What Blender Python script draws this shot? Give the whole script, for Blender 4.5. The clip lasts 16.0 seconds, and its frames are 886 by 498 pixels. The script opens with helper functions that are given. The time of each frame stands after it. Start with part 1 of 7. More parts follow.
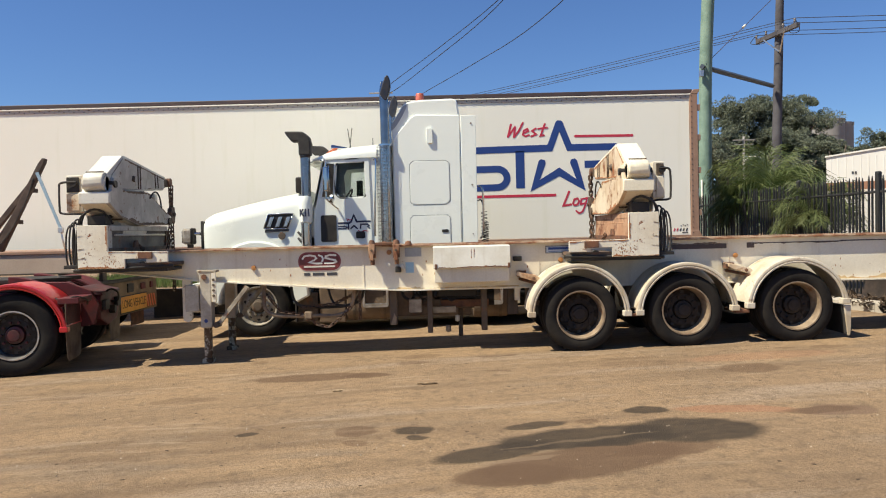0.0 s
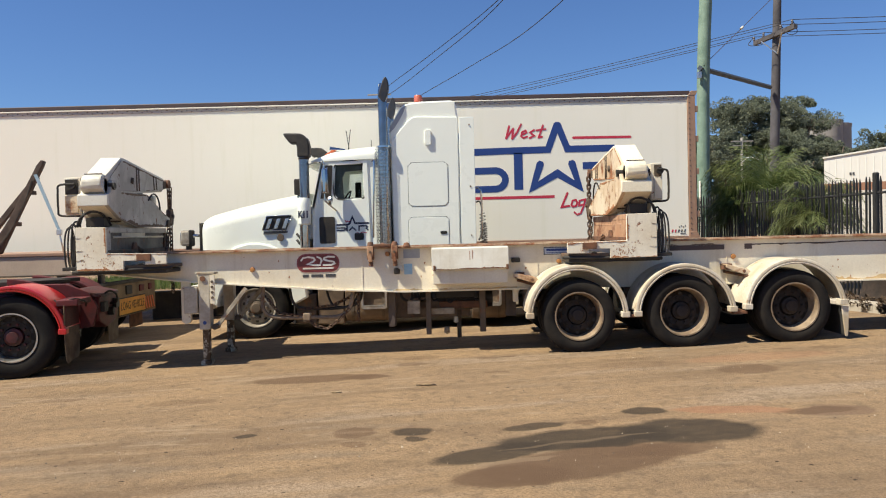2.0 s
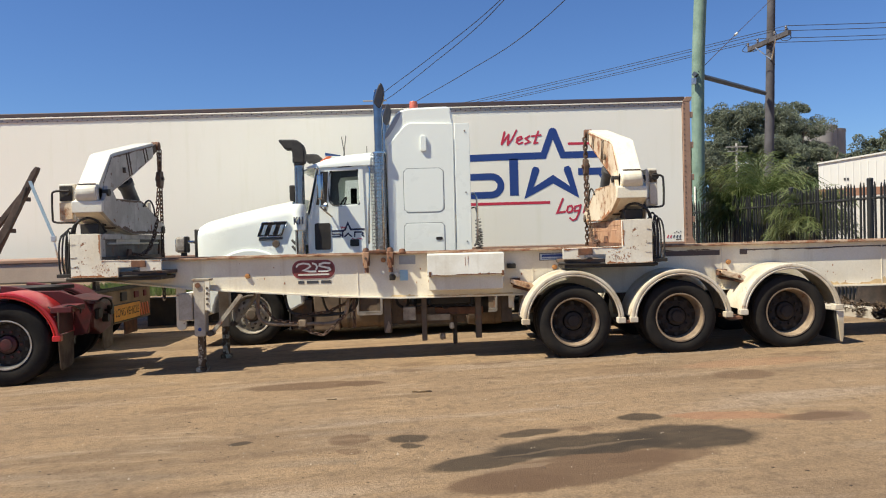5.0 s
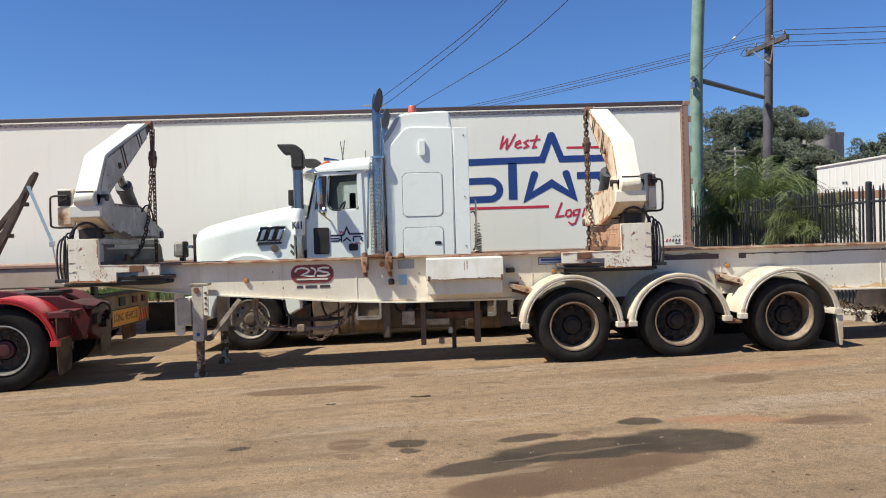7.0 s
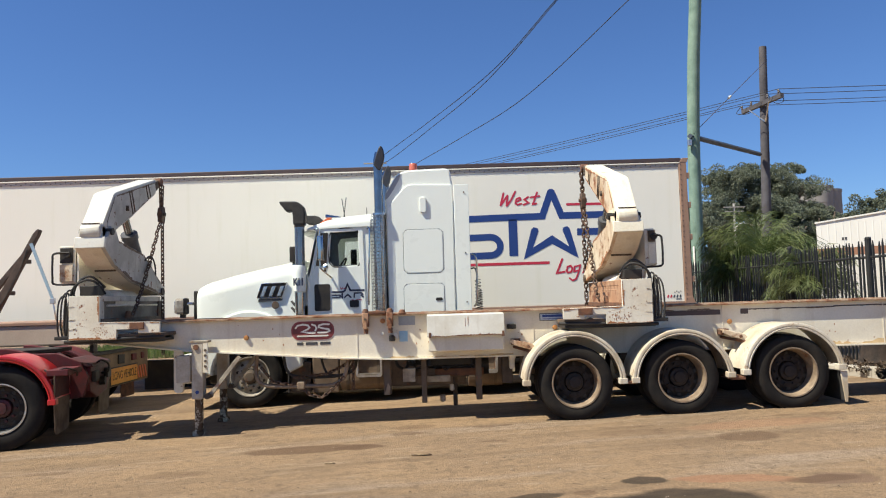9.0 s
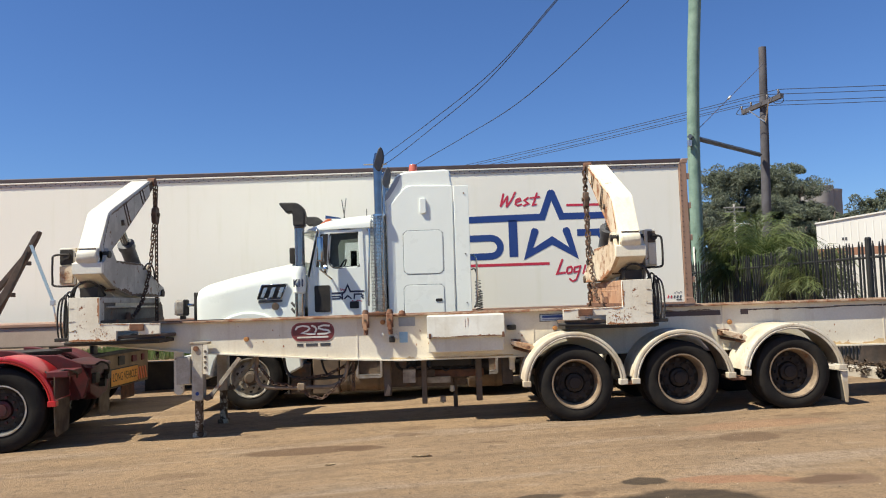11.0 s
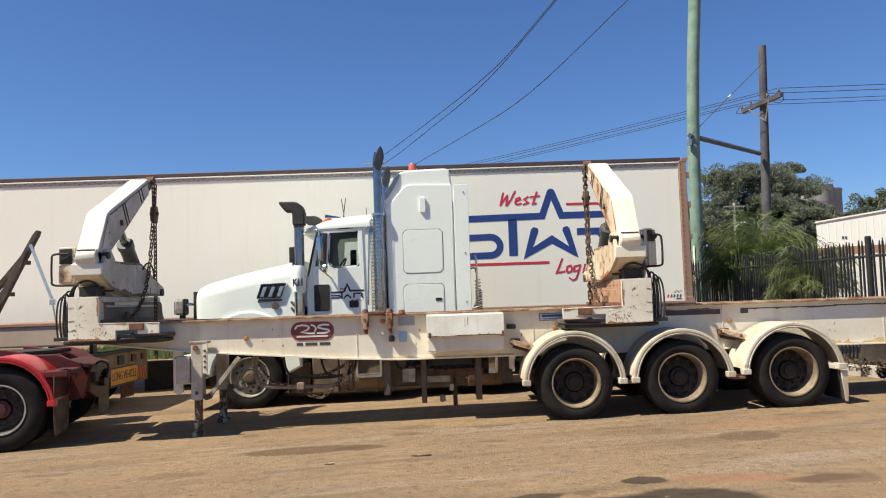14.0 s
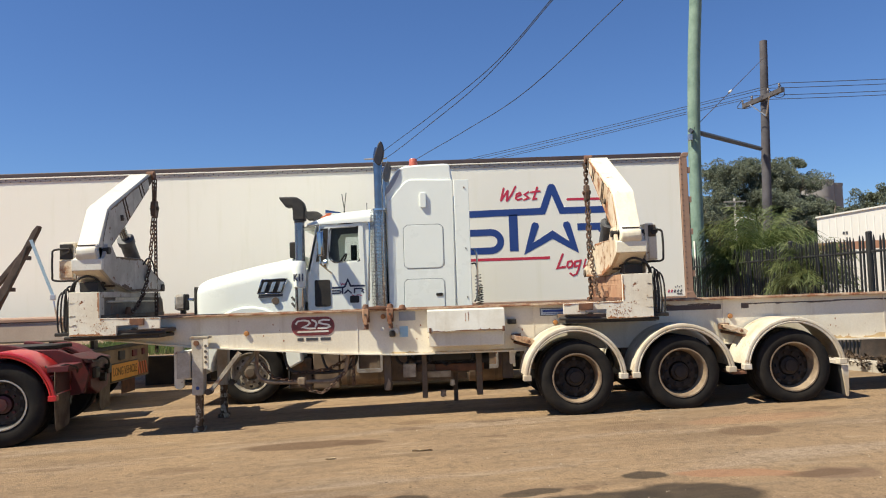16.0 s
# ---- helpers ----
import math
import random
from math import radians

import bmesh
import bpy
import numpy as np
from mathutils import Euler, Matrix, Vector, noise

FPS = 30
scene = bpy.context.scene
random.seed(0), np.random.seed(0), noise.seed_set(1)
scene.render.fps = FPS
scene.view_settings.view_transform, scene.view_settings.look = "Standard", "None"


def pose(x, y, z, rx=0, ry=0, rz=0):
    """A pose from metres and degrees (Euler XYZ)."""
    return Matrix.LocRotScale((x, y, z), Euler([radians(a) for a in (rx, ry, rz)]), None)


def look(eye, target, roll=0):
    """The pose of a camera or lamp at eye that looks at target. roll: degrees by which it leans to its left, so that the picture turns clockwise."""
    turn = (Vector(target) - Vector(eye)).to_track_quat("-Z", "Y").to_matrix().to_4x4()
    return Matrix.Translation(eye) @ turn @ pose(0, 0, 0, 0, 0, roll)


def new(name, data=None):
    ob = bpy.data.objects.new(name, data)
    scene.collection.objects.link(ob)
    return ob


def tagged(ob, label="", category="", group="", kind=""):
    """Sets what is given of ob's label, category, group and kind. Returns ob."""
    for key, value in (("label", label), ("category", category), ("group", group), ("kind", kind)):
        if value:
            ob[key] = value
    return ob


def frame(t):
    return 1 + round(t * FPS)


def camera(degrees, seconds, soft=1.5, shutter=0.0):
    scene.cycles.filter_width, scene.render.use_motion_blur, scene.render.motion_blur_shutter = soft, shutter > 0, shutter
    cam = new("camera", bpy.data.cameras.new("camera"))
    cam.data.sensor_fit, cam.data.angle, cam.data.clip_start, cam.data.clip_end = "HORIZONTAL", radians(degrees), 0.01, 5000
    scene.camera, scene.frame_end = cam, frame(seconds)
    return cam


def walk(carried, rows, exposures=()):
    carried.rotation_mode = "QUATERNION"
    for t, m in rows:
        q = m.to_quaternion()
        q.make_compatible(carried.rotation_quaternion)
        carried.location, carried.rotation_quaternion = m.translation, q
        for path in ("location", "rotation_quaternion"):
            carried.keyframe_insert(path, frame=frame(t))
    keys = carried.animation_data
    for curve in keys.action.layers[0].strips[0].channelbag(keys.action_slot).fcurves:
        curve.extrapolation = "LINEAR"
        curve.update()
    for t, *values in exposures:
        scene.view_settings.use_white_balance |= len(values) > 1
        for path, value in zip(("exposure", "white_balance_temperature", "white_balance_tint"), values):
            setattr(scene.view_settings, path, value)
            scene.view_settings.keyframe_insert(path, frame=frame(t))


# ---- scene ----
cam = camera(60.0, 16.0, soft=1.1)
# seconds, x, y, z, tilt up, turn left, lean
PATH = [
    (0, -0.000, -9.630, 1.550, -1.310, 0.000, -1.390),
    (0.5, -0.001, -9.634, 1.549, -1.299, -0.024, -1.384),
    (1, 0.004, -9.639, 1.548, -1.276, -0.031, -1.451),
    (1.5, 0.002, -9.636, 1.554, -1.264, -0.077, -1.453),
    (2, 0.002, -9.644, 1.551, -1.202, -0.109, -1.465),
    (2.5, 0.006, -9.643, 1.549, -1.130, -0.181, -1.510),
    (3, 0.012, -9.643, 1.550, -1.074, -0.249, -1.534),
    (3.5, 0.010, -9.640, 1.550, -1.017, -0.302, -1.512),
    (4, 0.008, -9.644, 1.555, -0.965, -0.383, -1.498),
    (6.5, 0.004, -9.626, 1.552, -0.478, -0.483, -1.644),
    (7, 0.008, -9.626, 1.552, -0.447, -0.509, -1.665),
    (7.2, 0.007, -9.628, 1.553, -0.447, -0.509, -1.655),
    (7.4, 0.006, -9.629, 1.554, -0.237, -0.508, -1.645),
    (7.5, 0.006, -9.630, 1.554, 0.129, -0.508, -1.640),
    (7.6, 0.007, -9.631, 1.554, 0.517, -0.515, -1.657),
    (7.7, 0.008, -9.632, 1.554, 0.978, -0.521, -1.674),
    (7.8, 0.009, -9.634, 1.553, 1.565, -0.528, -1.691),
    (7.9, 0.010, -9.635, 1.553, 2.100, -0.534, -1.708),
    (8, 0.011, -9.636, 1.553, 2.771, -0.541, -1.725),
    (8.1, 0.011, -9.637, 1.552, 3.200, -0.547, -1.740),
    (8.2, 0.011, -9.638, 1.552, 3.450, -0.552, -1.755),
    (8.3, 0.011, -9.638, 1.551, 3.620, -0.558, -1.769),
    (8.4, 0.011, -9.639, 1.551, 3.720, -0.563, -1.784),
    (8.5, 0.011, -9.640, 1.550, 3.740, -0.569, -1.799),
    (9, 0.010, -9.639, 1.548, 3.771, -0.561, -1.795),
    (11.5, 0.019, -9.640, 1.549, 3.841, -0.534, -1.916),
    (12, 0.023, -9.645, 1.550, 3.839, -0.526, -1.926),
    (12.5, 0.018, -9.646, 1.553, 3.825, -0.573, -1.960),
    (13, 0.018, -9.640, 1.552, 3.817, -0.567, -1.946),
    (13.5, 0.018, -9.635, 1.546, 3.811, -0.552, -1.935),
    (14, 0.020, -9.630, 1.548, 3.778, -0.542, -1.926),
    (14.5, 0.019, -9.630, 1.546, 3.733, -0.536, -1.962),
    (15, 0.018, -9.625, 1.547, 3.654, -0.522, -1.942),
    (15.5, 0.014, -9.628, 1.550, 3.571, -0.509, -1.901),
    (16, 0.016, -9.625, 1.545, 3.438, -0.506, -1.943),
]
walk(cam, [(t, pose(x, y, z, 90 + tilt, 0, turn) @ pose(0, 0, 0, 0, 0, lean)) for t, x, y, z, tilt, turn, lean in PATH],
     [(0, 0.40, 6450, 10), (4.2, 0.40, 6480, 10), (6.3, 0.40, 5930, 10), (7.4, 0.40, 5960, 10), (8.3, 0.42, 6150, 10), (12.5, 0.43, 6200, 10), (16, 0.42, 6400, 10)])

# ---- light ----
SUN = Vector((0.65, 0.28, -1.0)).normalized()
world = bpy.data.worlds.new("sky")
scene.world = world
world.use_nodes = True
wn = world.node_tree.nodes
sky = wn.new("ShaderNodeTexSky")
sky.sky_type = "NISHITA"
sky.sun_disc = False
sky.sun_elevation = math.asin(-SUN.z)
sky.sun_rotation = math.atan2(-SUN.x, -SUN.y)
sky.air_density, sky.dust_density, sky.ozone_density = 1.0, 0.2, 3.0
wn["Background"].inputs[1].default_value = 0.067
clear = wn.new("ShaderNodeMix")
clear.data_type, clear.blend_type = "RGBA", "MULTIPLY"
clear.inputs[0].default_value, clear.inputs[7].default_value = 1.0, (0.71, 0.925, 1.27, 1.0)
world.node_tree.links.new(sky.outputs[0], clear.inputs[6])
world.node_tree.links.new(clear.outputs[2], wn["Background"].inputs[0])
sun = new("sun", bpy.data.lights.new("sun", "SUN"))
sun.data.energy, sun.data.angle, sun.data.color = 6.0, radians(0.53), (1.0, 0.92, 0.73)
sun.matrix_world = look((0, 0, 30), Vector((0, 0, 30)) + SUN)

# ---- materials ----
def node_mat(name):
    m = bpy.data.materials.new(name)
    m.use_nodes = True
    return m, m.node_tree.nodes, m.node_tree.links, m.node_tree.nodes["Principled BSDF"]


def noise_tex(n, l, coord, scale, detail=6.0, rough=0.6, stretch=None):
    t = n.new("ShaderNodeTexNoise")
    t.inputs["Scale"].default_value, t.inputs["Detail"].default_value, t.inputs["Roughness"].default_value = scale, detail, rough
    if stretch:
        mp = n.new("ShaderNodeMapping")
        mp.inputs["Scale"].default_value = stretch
        l.new(coord, mp.inputs[0])
        coord = mp.outputs[0]
    l.new(coord, t.inputs["Vector"])
    return t.outputs["Fac"]


def ramp(n, l, fac, lo, hi):
    r = n.new("ShaderNodeMapRange")
    r.inputs["From Min"].default_value, r.inputs["From Max"].default_value = lo, hi
    l.new(fac, r.inputs["Value"])
    return r.outputs["Result"]


def mix(n, l, fac, a, b):
    m = n.new("ShaderNodeMix")
    m.data_type = "RGBA"
    for sock, v in ((m.inputs[0], fac), (m.inputs[6], a), (m.inputs[7], b)):
        if isinstance(v, (int, float)):
            sock.default_value = v
        elif isinstance(v, tuple):
            sock.default_value = (*v, 1.0)
        else:
            l.new(v, sock)
    return m.outputs[2]


def surface(name, base, second=None, rough=0.5, metal=0.0, scale=3.0, patch=(0.4, 0.65), bump=0.0, bump_scale=40.0,
            rust=None, rust_at=(0.62, 0.7), rust_scale=5.0, streak=None, coat=0.0, spread=None, grime=0.22, shine=None):
    """A painted, rusted, rubber or metal surface: two tones in patches, fine grain, and rust or dirt where it is worn."""
    m, n, l, p = node_mat(name)
    tc = n.new("ShaderNodeTexCoord").outputs["Object"]
    if spread:
        info = n.new("ShaderNodeObjectInfo")
        add = n.new("ShaderNodeVectorMath")
        add.operation = "ADD"
        sc = n.new("ShaderNodeMath")
        sc.operation = "MULTIPLY"
        sc.inputs[1].default_value = spread
        l.new(info.outputs["Random"], sc.inputs[0])
        l.new(tc, add.inputs[0])
        l.new(sc.outputs[0], add.inputs[1])
        tc = add.outputs[0]
    second = second or tuple(c * 0.8 for c in base)
    col = mix(n, l, ramp(n, l, noise_tex(n, l, tc, scale), *patch), base, second)
    grain = noise_tex(n, l, tc, bump_scale, 4.0)
    col = mix(n, l, ramp(n, l, grain, 0.3, 0.8), col, mix(n, l, grime, col, tuple(c * 0.45 for c in second)))
    rg = n.new("ShaderNodeMapRange")
    rg.inputs["To Min"].default_value, rg.inputs["To Max"].default_value = max(0.02, rough - 0.1), min(1.0, rough + 0.12)
    l.new(noise_tex(n, l, tc, scale * 2.3), rg.inputs["Value"])
    rough_out = rg.outputs["Result"]
    if streak:
        col = mix(n, l, ramp(n, l, noise_tex(n, l, tc, 1.0, 5.0, 0.6, (7.0, 7.0, 0.6)), 0.56, 0.95), col, streak)
    if rust:
        rm = ramp(n, l, noise_tex(n, l, tc, rust_scale, 9.0, 0.68), *rust_at)
        tone = mix(n, l, ramp(n, l, noise_tex(n, l, tc, 30.0, 4.0), 0.35, 0.65), rust, tuple(c * 0.4 for c in rust))
        col = mix(n, l, rm, col, tone)
        rr = n.new("ShaderNodeMix")
        l.new(rm, rr.inputs[0])
        l.new(rough_out, rr.inputs[2])
        rr.inputs[3].default_value = 0.9
        rough_out = rr.outputs[0]
    l.new(col, p.inputs["Base Color"])
    l.new(rough_out, p.inputs["Roughness"])
    p.inputs["Metallic"].default_value = metal
    if shine is not None:
        p.inputs["Specular IOR Level"].default_value = shine
    p.inputs["Coat Weight"].default_value = coat
    if bump:
        b = n.new("ShaderNodeBump")
        b.inputs["Strength"].default_value, b.inputs["Distance"].default_value = bump, 0.01
        l.new(grain, b.inputs["Height"])
        l.new(b.outputs[0], p.inputs["Normal"])
    return m


RUST = (0.30, 0.11, 0.045)
CREAM = surface("cream_paint", (0.80, 0.74, 0.60), (0.70, 0.62, 0.47), 0.55, scale=1.3, rust=RUST, rust_at=(0.66, 0.72), rust_scale=3.0, streak=(0.50, 0.40, 0.26))
# crane paint with grime, greyed further because this flank faces away from the sun
CRANE_GREY = surface("grimy_crane_flank", (0.60, 0.57, 0.51), (0.38, 0.355, 0.31), 0.6, scale=2.2, patch=(0.38, 0.62), rust=(0.22, 0.10, 0.05), rust_at=(0.60, 0.66), rust_scale=6.0, streak=(0.16, 0.13, 0.10), bump=0.15)
CRANE = surface("crane_paint", (0.80, 0.755, 0.63), (0.68, 0.60, 0.46), 0.5, scale=2.0, rust=RUST, rust_at=(0.625, 0.665), rust_scale=6.5, streak=(0.42, 0.36, 0.28))
CRANE_RUST = surface("rusty_crane_paint", (0.72, 0.62, 0.46), (0.50, 0.34, 0.20), 0.6, scale=2.6, rust=(0.34, 0.13, 0.05), rust_at=(0.52, 0.62), rust_scale=3.2, streak=(0.30, 0.12, 0.05))
CREAMY = surface("bright_cream_crane_paint", (0.84, 0.79, 0.64), (0.76, 0.69, 0.52), 0.45, scale=2.5, rust=(0.40, 0.20, 0.09), rust_at=(0.63, 0.70), rust_scale=6.0, streak=(0.60, 0.44, 0.26))
RUSTED = surface("heavily_rusted_paint", (0.42, 0.22, 0.12), (0.52, 0.34, 0.21), 0.75, scale=3.5, patch=(0.35, 0.7), rust=(0.24, 0.085, 0.04), rust_at=(0.48, 0.62), rust_scale=4.0, streak=(0.20, 0.07, 0.035), bump=0.3)
CRANE_WHITE = surface("bright_crane_paint", (0.68, 0.665, 0.60), (0.58, 0.545, 0.46), 0.5, grime=0.14, scale=2.6, rust=RUST, rust_at=(0.67, 0.73), rust_scale=5.0, streak=(0.46, 0.41, 0.33), shine=0.3)
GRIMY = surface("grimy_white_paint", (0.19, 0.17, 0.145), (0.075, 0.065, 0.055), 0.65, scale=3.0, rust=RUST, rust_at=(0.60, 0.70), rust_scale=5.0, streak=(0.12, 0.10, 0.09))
FLANGE = surface("flaking_flange_paint", (0.50, 0.38, 0.26), (0.30, 0.16, 0.09), 0.8, scale=4.0, rust=RUST, rust_at=(0.45, 0.6), rust_scale=6.0)
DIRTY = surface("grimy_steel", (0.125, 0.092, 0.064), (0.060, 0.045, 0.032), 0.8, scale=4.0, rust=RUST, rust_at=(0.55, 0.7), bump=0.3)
RUSTY = surface("rusted_steel", (0.20, 0.088, 0.045), (0.09, 0.052, 0.036), 0.85, scale=9.0, bump=0.4)
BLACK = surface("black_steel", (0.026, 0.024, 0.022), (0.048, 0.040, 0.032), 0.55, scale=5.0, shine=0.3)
RUBBER = surface("black_rubber", (0.022, 0.021, 0.021), (0.045, 0.040, 0.035), 0.75, scale=6.0, bump=0.2)
TYRE = surface("dusty_tyre_rubber", (0.013, 0.012, 0.012), (0.026, 0.022, 0.018), 0.85, scale=5.0, bump=0.25, spread=20, shine=0.2)
RIM = surface("dusty_cream_rim", (0.29, 0.215, 0.14), (0.15, 0.105, 0.068), 0.6, scale=6.0, rust=RUST, rust_at=(0.58, 0.7))
HUB = surface("dirty_hub", (0.020, 0.015, 0.012), (0.040, 0.028, 0.020), 0.8, scale=10.0, bump=0.3)
DULL_ALLOY = surface("dusty_dull_alloy", (0.46, 0.42, 0.35), (0.26, 0.22, 0.17), 0.5, 0.35, scale=9.0)
GUARD = surface("dirt_streaked_mudguard_paint", (0.66, 0.60, 0.49), (0.48, 0.39, 0.27), 0.65, scale=2.2, patch=(0.40, 0.64), rust=(0.34, 0.19, 0.09), rust_at=(0.60, 0.68), rust_scale=5.0, streak=(0.34, 0.25, 0.15), spread=9, grime=0.35)
WHITE = surface("white_truck_paint", (0.83, 0.86, 0.79), (0.80, 0.83, 0.76), 0.28, scale=0.8, coat=0.3, grime=0.03)
PANEL = surface("reefer_panel", (0.875, 0.843, 0.738), (0.845, 0.808, 0.698), 0.7, scale=0.5, patch=(0.3, 0.8), streak=(0.79, 0.76, 0.62), grime=0.03, shine=0.12)
CHROME = surface("chrome", (0.58, 0.59, 0.60), (0.48, 0.48, 0.49), 0.10, 1.0, scale=3.0)
ALLOY = surface("polished_alloy", (0.68, 0.68, 0.68), (0.45, 0.42, 0.38), 0.3, 0.9, scale=8.0)
OILY = surface("oily_dark_grey_paint", (0.10, 0.10, 0.105), (0.05, 0.05, 0.052), 0.45, scale=6.0, bump=0.2)
STACK = surface("dull_blue_grey_chrome", (0.30, 0.31, 0.33), (0.24, 0.24, 0.25), 0.2, 1.0, scale=6.0)
BEACON = surface("faded_red_beacon_plastic", (0.50, 0.13, 0.085), (0.44, 0.11, 0.07), 0.35)
CHAIN = surface("rusty_chain_steel", (0.085, 0.062, 0.048), (0.16, 0.085, 0.05), 0.7, 0.4, scale=20.0)
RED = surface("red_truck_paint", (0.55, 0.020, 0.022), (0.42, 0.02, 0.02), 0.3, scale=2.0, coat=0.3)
# darker copy of RED: dirt, and the shade under crane and trailer in the colour
RED_SHADED_DIRTY = surface("dirty_red_paint", (0.125, 0.009, 0.011), (0.05, 0.011, 0.011), 0.55, scale=4.0, bump=0.2)
BLUE = surface("blue_vinyl", (0.018, 0.052, 0.22), (0.022, 0.058, 0.23), 0.4)
NAVY = surface("navy_vinyl", (0.02, 0.025, 0.06), None, 0.5)
TANBEAM = surface("faded_tan_beam_paint", (0.50, 0.39, 0.30), (0.43, 0.33, 0.25), 0.6, scale=1.5)
REDV = surface("red_vinyl", (0.58, 0.035, 0.07), (0.55, 0.035, 0.07), 0.4)
ORANGE = surface("orange_plastic", (0.62, 0.13, 0.035), (0.50, 0.11, 0.03), 0.3)
AMBER = surface("faded_amber_lens", (0.46, 0.21, 0.06), (0.34, 0.15, 0.05), 0.5, scale=30)
SOOT = surface("blue_black_sooty_steel", (0.030, 0.036, 0.050), (0.055, 0.05, 0.05), 0.38, 0.3, scale=10)
# red taken darker still, for hubs and plates deep in shade
DARK_RED = surface("grease_dark_red_paint", (0.085, 0.012, 0.012), (0.035, 0.013, 0.012), 0.6, scale=8)
LEG_GRIME = surface("scraped_grimy_leg_paint", (0.16, 0.105, 0.060), (0.085, 0.056, 0.034), 0.85, scale=5.0, patch=(0.3, 0.6), rust=(0.58, 0.50, 0.37), rust_at=(0.50, 0.53), rust_scale=7.0, bump=0.3, shine=0.1)
LEG_PAINT = surface("dirt_dulled_cream_paint", (0.54, 0.49, 0.40), (0.38, 0.32, 0.24), 0.7, scale=4.0, rust=RUST, rust_at=(0.62, 0.70), rust_scale=6.0, streak=(0.26, 0.20, 0.14), grime=0.35)
# dirt-stained cream, also used to darken cream parts that hang in shade
STRUT = surface("dirt_stained_cream_paint", (0.42, 0.37, 0.28), (0.20, 0.16, 0.12), 0.7, scale=6.0, rust=RUST, rust_at=(0.55, 0.66))
BROWN = surface("brown_frame_paint", (0.36, 0.22, 0.15), (0.30, 0.18, 0.12), 0.55, scale=3.0)
STRIP = surface("beige_rivet_strip", (0.52, 0.46, 0.40), (0.44, 0.39, 0.34), 0.6, scale=1.0)
STAIN = surface("yellow_brown_stain", (0.62, 0.46, 0.25), (0.50, 0.34, 0.17), 0.7, scale=8.0)
DARKRAIL = surface("dark_rail", (0.085, 0.055, 0.05), (0.06, 0.045, 0.045), 0.5)


# ---- mesh helpers ----
def B():
    return bmesh.new()


def prism(bm, pts, axis, a, b, bevel=0.0):
    """Extrudes a polygon of (u, v) points between a and b along an axis: x takes (y, z), y takes (x, z), z takes (x, y)."""
    place = {"x": lambda u, v, w: (w, u, v), "y": lambda u, v, w: (u, w, v), "z": lambda u, v, w: (u, v, w)}[axis]
    lo = [bm.verts.new(place(u, v, a)) for u, v in pts]
    hi = [bm.verts.new(place(u, v, b)) for u, v in pts]
    faces = [bm.faces.new(lo), bm.faces.new(hi)]
    k = len(pts)
    for i in range(k):
        faces.append(bm.faces.new((lo[i], lo[(i + 1) % k], hi[(i + 1) % k], hi[i])))
    bmesh.ops.recalc_face_normals(bm, faces=faces)
    if bevel:
        edges = list({e for f in faces for e in f.edges})
        flat = [f.normal.copy() for f in faces]
        bmesh.ops.bevel(bm, geom=edges, offset=bevel, segments=2, profile=0.5, affect="EDGES", clamp_overlap=True)
        bm.normal_update()
        for f in bm.faces:
            f.smooth = f.smooth or (f.calc_area() < 12 * bevel and not any(f.normal.dot(q) > 0.9995 for q in flat))
    return bm


def box(bm, x0, x1, y0, y1, z0, z1, bevel=0.0):
    return prism(bm, [(x0, z0), (x1, z0), (x1, z1), (x0, z1)], "y", y0, y1, bevel)


def rod(bm, p, q, r, seg=12, r2=None):
    p, q = Vector(p), Vector(q)
    d = q - p
    m = Matrix.Translation((p + q) / 2) @ d.to_track_quat("Z", "Y").to_matrix().to_4x4()
    made = bmesh.ops.create_cone(bm, cap_ends=True, segments=seg, radius1=r, radius2=r if r2 is None else r2, depth=d.length, matrix=m)
    for f in {f for v in made["verts"] for f in v.link_faces}:
        f.smooth = seg > 6 and len(f.verts) == 4
    return bm


def pipe(bm, pts, r, seg=8):
    """A round tube along a smooth line through the points."""
    pts = [Vector(p) for p in pts]
    line = []
    for i in range(len(pts) - 1):
        p0, p1, p2, p3 = pts[max(i - 1, 0)], pts[i], pts[i + 1], pts[min(i + 2, len(pts) - 1)]
        for j in range(6):
            t = j / 6
            line.append(0.5 * (2 * p1 + (p2 - p0) * t + (2 * p0 - 5 * p1 + 4 * p2 - p3) * t * t + (3 * p1 - p0 - 3 * p2 + p3) * t ** 3))
    line.append(pts[-1])
    rings, side = [], None
    for i, c in enumerate(line):
        d = (line[min(i + 1, len(line) - 1)] - line[max(i - 1, 0)]).normalized()
        if side is None:
            side = d.orthogonal().normalized()
        side = (side - d * side.dot(d)).normalized()
        up = d.cross(side)
        rings.append([bm.verts.new(c + (side * math.cos(6.2832 * k / seg) + up * math.sin(6.2832 * k / seg)) * r) for k in range(seg)])
    for a, b in zip(rings, rings[1:]):
        for k in range(seg):
            bm.faces.new((a[k], a[(k + 1) % seg], b[(k + 1) % seg], b[k])).smooth = True
    bm.faces.new(rings[0][::-1])
    bm.faces.new(rings[-1])
    return bm


